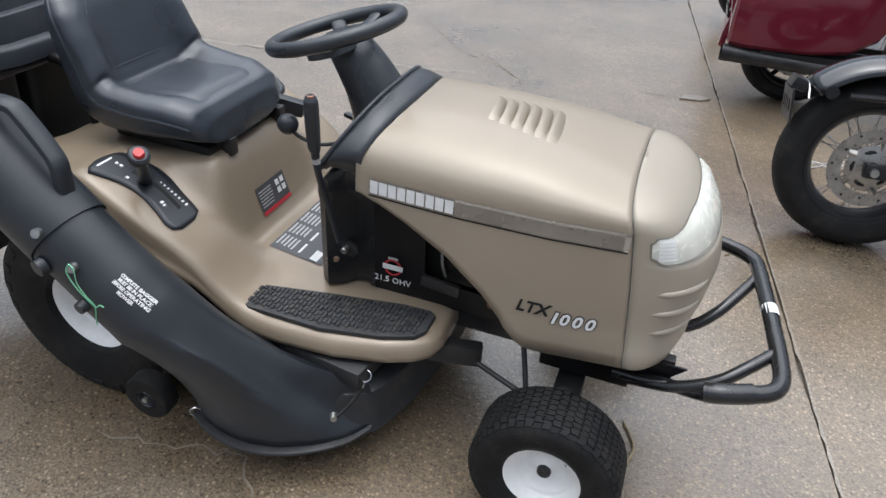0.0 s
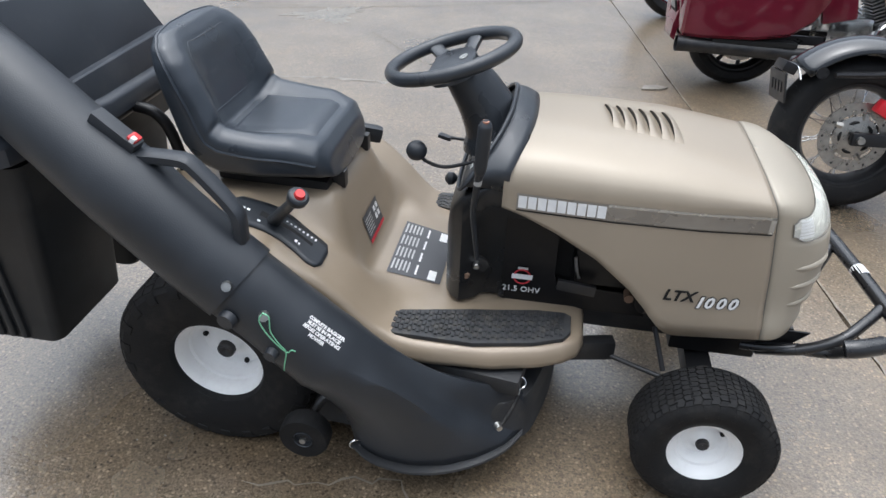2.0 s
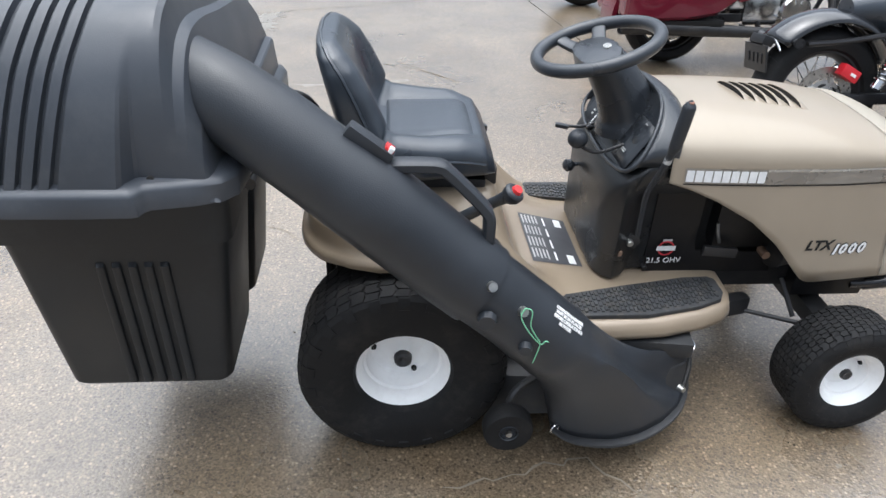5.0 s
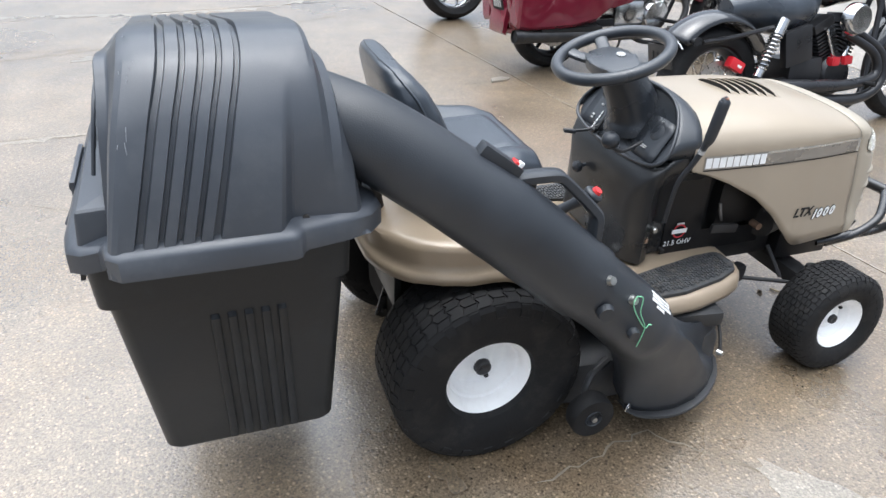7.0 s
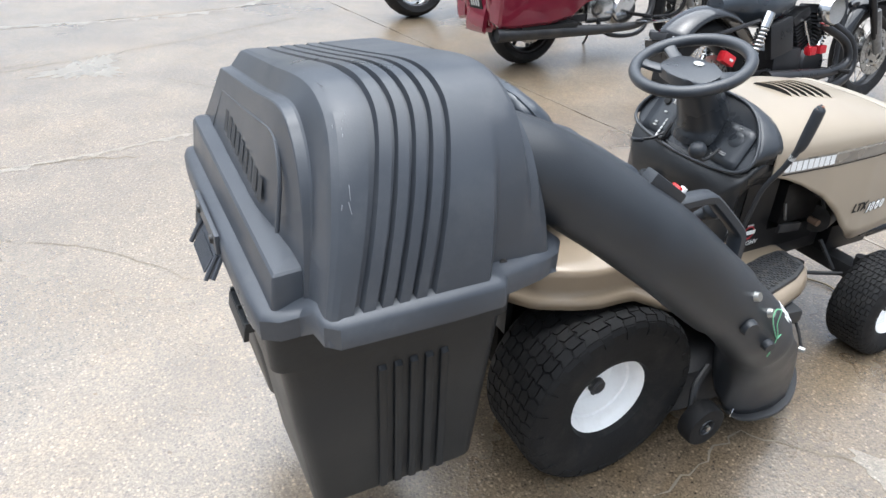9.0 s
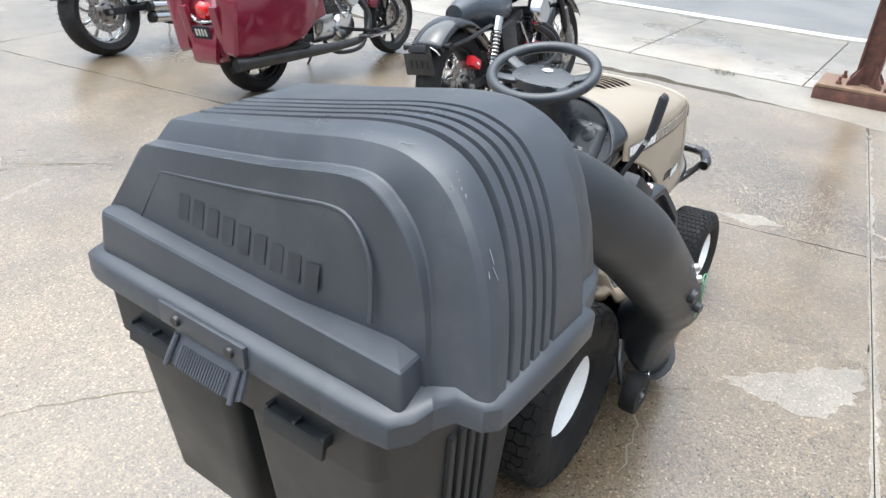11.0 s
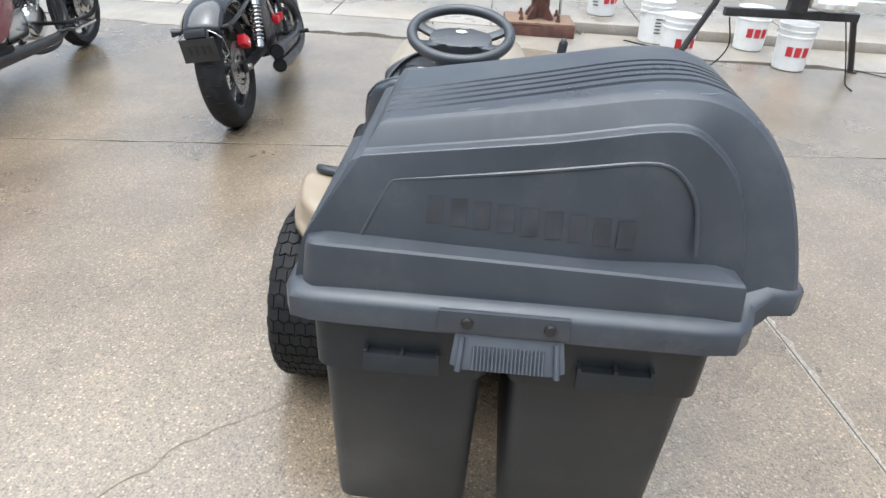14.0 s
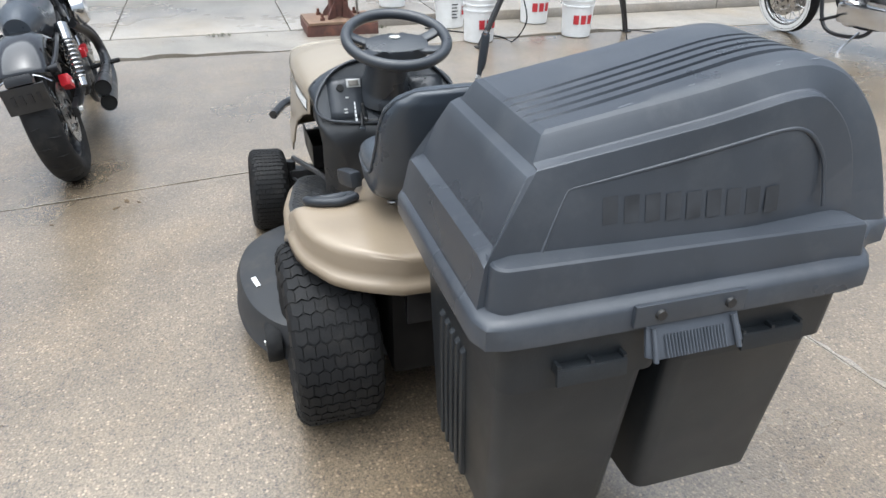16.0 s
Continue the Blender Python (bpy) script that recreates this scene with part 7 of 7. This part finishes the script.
# ---- along the sidewalk ----
plinth = thing("steel_post", "rusty steel post on a plate and concrete footing", "post", pose(5.10, -0.55, 0))
part("footing", box((0.02, 0, 0.052), (0.50, 0.66, 0.104), None, 0.012), "rust", plinth, "rust-stained footing")
part("base_plate", box((0, 0, 0.116), (0.46, 0.64, 0.022), pose(0, 0, 0, 0, 0, 2), 0.004), "plate_rust", plinth, "rusty square base plate")
for dy in (-0.075, 0.075):
    part("flange", box((0, dy, 1.63), (0.15, 0.014, 3.0), None, 0.002), "rust", plinth)
part("web", box((0, 0, 1.63), (0.012, 0.138, 3.0), None, 0.0), "rust", plinth)
for a in (45, 135, 225, 315):
    c, s = math.cos(math.radians(a)), math.sin(math.radians(a))
    part("gusset", prism([(0.05, 0), (0.17, 0), (0.17, 0.03), (0.06, 0.16)], 0.012, Matrix.Translation((0, 0, 0.127)) @ pose(0, 0, 0, 0, 0, a) @ pose(0, 0, 0, 90)), "rust", plinth)
    part("anchor_bolt", sweep([(0.17 * c * 1.1, 0.22 * s * 1.1, 0.12), (0.17 * c * 1.1, 0.22 * s * 1.1, 0.185)], 0.013, 8, smooth=False), "rust", plinth)
    part("nut", sweep([(0.17 * c * 1.1, 0.22 * s * 1.1, 0.127), (0.17 * c * 1.1, 0.22 * s * 1.1, 0.152)], 0.024, 6, smooth=False), "rust", plinth)
part("conduit", sweep([(0.10, -0.20, 0.128), (0.09, -0.17, 0.9), (0.085, -0.15, 3.1)], 0.013, 8), "zinc", plinth)


def bucket(x, y, z, turn, bars):
    b = thing("plastic_bucket", "white five-gallon plastic bucket with red lettering blocks", "bucket", pose(x, y, z, 0, 0, turn), "buckets by the sidewalk")
    m = pose(0, 0, 0, 90)
    part("shell", lathe([(0.0005, 0.004), (0.125, 0.004), (0.131, 0.010), (0.145, 0.27), (0.151, 0.272), (0.151, 0.284), (0.146, 0.286), (0.1465, 0.318), (0.152, 0.320), (0.152, 0.332), (0.1475, 0.334), (0.149, 0.366), (0.154, 0.368), (0.154, 0.376), (0.147, 0.378), (0.143, 0.366), (0.127, 0.012), (0.0005, 0.010)], 40, m), "bucket", b, "translucent white bucket shell")
    part("bail", sweep([(0.156 * math.cos(a), 0.156 * math.sin(a), 0.335 - 0.10 * math.sin((a + math.pi / 2))) for a in np.linspace(-math.pi / 2, math.pi / 2, 15)], 0.003, 6), "zinc", b, "wire handle")
    for k in range(3):
        rows = []
        for z in np.linspace(0.125, 0.205, 4):
            rows.append([((0.1365 + (z - 0.01) * 0.054 * 0.9) * math.cos(a), (0.1365 + (z - 0.01) * 0.054 * 0.9) * math.sin(a), z) for a in np.linspace(math.radians(140 + 27 * k), math.radians(160 + 27 * k), 6)])
        part("red_block", loft(rows, None, False, False), "red_print", b)
    if bars:
        for k in range(5):
            rows = [[((0.1375 + (z - 0.01) * 0.05) * math.cos(a), (0.1375 + (z - 0.01) * 0.05) * math.sin(a), z) for a in np.linspace(math.radians(95), math.radians(118 - 3 * (k % 2)), 5)] for z in (0.10 + 0.03 * k, 0.112 + 0.03 * k)]
            part("label_bar", loft(rows, None, False, False), "decal", b)
    return b


bucket(4.38, -2.66, 0.0, 0, False)
bucket(5.00, -2.50, 0.004, 8, False)
bucket(4.40, -1.70, 0.0, 20, False)
bucket(5.02, -1.62, 0.004, 75, True)
bucket(5.66, -1.20, walk_height(-1.20), 40, True)

stand = thing("work_stand", "black steel trestle stand with splayed legs", "stand")
part("beam", box((4.26, -2.52, 0.46), (0.06, 1.10, 0.065), pose(0, 0, 0, 0, 0, 5), 0.006), "steel", stand, "black square steel beam")
part("leg", sweep([(4.22, -1.98, 0.80), (4.20, -1.88, 0.52), (4.14, -1.62, 0.012)], 0.026, 8, smooth=False), "steel", stand)
part("leg", sweep([(4.30, -3.03, 0.49), (4.40, -3.20, 0.012)], 0.026, 8, smooth=False), "steel", stand)
part("foot", box((4.14, -1.615, 0.006), (0.09, 0.07, 0.010), None, 0.002), "steel", stand)
part("foot", box((4.40, -3.205, 0.006), (0.09, 0.07, 0.010), None, 0.002), "steel", stand)
part("bracket", box((4.26, -2.55, 0.56), (0.10, 0.14, 0.16), None, 0.01), "steel", stand)
part("brace", rod((4.23, -2.02, 0.62), (4.26, -2.50, 0.58), 0.014, 8), "steel", stand)
bundle = thing("wrapped_bundle", "pale wood offcut in crumpled clear plastic", "bundle", pose(4.27, -2.82, 0.493))
rows = []
rnd = random.Random(8)
for y in np.linspace(-0.17, 0.17, 12):
    k = 0.7 + 0.3 * math.sin(math.pi * (y + 0.17) / 0.34)
    rows.append([(0.075 * k * math.cos(a) * rnd.uniform(0.8, 1.2), y, 0.075 + 0.075 * k * math.sin(a) * rnd.uniform(0.85, 1.1)) for a in np.linspace(0, 2 * math.pi, 13)[:-1]])
part("wrap", loft(rows), "bucket", bundle, "crumpled cloudy plastic", 10)
part("wood", box((0, 0.10, 0.080), (0.06, 0.30, 0.06), None, 0.005), "ochre", bundle, "pale wood block")

cable = thing("power_cable", "thin black cable trailing on the concrete", "cable")
part("cord", sweep([(4.23, -2.95, 0.44), (4.14, -2.96, 0.30), (4.05, -2.98, 0.12), (3.95, -2.97, 0.012), (3.78, -2.95, 0.006)], 0.006, 6), "rubber", cable)
part("cord", sweep([(4.45, -3.25, 0.006), (4.20, -3.55, 0.006), (4.05, -3.85, 0.006), (4.18, -4.05, 0.006)], 0.004, 6), "rubber", cable)
part("cord", sweep([(4.20, -2.02, 0.42), (4.15, -2.05, 0.2), (4.25, -1.97, 0.010), (4.45, -1.93, 0.010), (4.75, -1.6, 0.010), (4.95, -1.35, 0.012)], 0.006, 6), "rubber", cable)

# weeds, dead leaves and grit in the gutter
weeds = B()
rnd = random.Random(21)
for k in range(44):
    cx, cy = (5.10, 0.55) if k < 26 else (5.12, -0.95)
    x, y = cx + rnd.gauss(0, 0.03), cy + rnd.gauss(0, 0.05)
    a, h = rnd.uniform(0, 6.28), rnd.uniform(0.012, 0.04)
    d = Vector((math.cos(a), math.sin(a), 0))
    s = Vector((-d.y, d.x, 0)) * rnd.uniform(0.005, 0.010)
    p = Vector((x, y, 0.004))
    q = p + d * h * 0.6 + Vector((0, 0, h * 0.7))
    r = p + d * h * 1.2 + Vector((0, 0, h * 0.6))
    v = [weeds.verts.new(c) for c in (p - s * 0.3, p + s * 0.3, q + s, r, q - s)]
    weeds.faces.new(v)
ob = new("weeds", finish("weeds", weeds, "leaf", smooth=False))
ob.matrix_world = PLACE
tagged(ob, "small green weeds growing in the gutter", "weeds", kind="stuff")
grit = B()
for k in range(300):
    if k < 90:
        x, y = 5.10 + rnd.gauss(0, 0.10), rnd.uniform(-1.6, 2.2)
    else:
        x, y = rnd.uniform(-1.2, 4.2), rnd.uniform(-2.5, 3.0)
    s = rnd.uniform(0.002, 0.007) if k < 90 else rnd.uniform(0.0015, 0.005)
    bmesh.ops.create_icosphere(grit, subdivisions=1, radius=s, matrix=Matrix.Translation((x, y, s * 0.4 + (0.004 if x > 4.4 else 0))) @ pose(0, 0, 0, rnd.uniform(0, 90), rnd.uniform(0, 90), 0) @ Matrix.Diagonal((1, 0.7, 0.6, 1)))
ob = new("grit", finish("grit", grit, "band", smooth=False))
ob.matrix_world = PLACE
tagged(ob, "loose grit and pebbles on the concrete", "grit", kind="stuff")


def dead_leaf(x, y, turn, size):
    lf = new("dead_leaf", finish("dead_leaf", prism([(0, 0), (0.4 * size, 0.22 * size), (size, 0.05 * size), (0.75 * size, -0.2 * size), (0.3 * size, -0.18 * size)], 0.002, pose(0, 0, 0.004)), "litter", smooth=False))
    lf.matrix_world = PLACE @ pose(x, y, 0, 0, 0, turn)
    tagged(lf, "small brown dead leaf on wet concrete", "leaf", "leaves on the lot")


for x, y, a, s in ((1.646, 1.068, 20, 0.055), (1.62, 1.10, 130, 0.045), (1.495, 1.369, 70, 0.025), (1.66, 1.03, 220, 0.03), (1.33, -0.05, 60, 0.05), (1.36, -0.02, 200, 0.03)):
    dead_leaf(x, y, a, s)
stick = new("straw_bit", finish("straw_bit", sweep([(1.40, -0.02, 0.006), (1.44, -0.10, 0.008), (1.43, -0.17, 0.006)], 0.004, 6), "ochre"))
stick.matrix_world = PLACE
tagged(stick, "dry curled straw bit on the concrete", "straw")
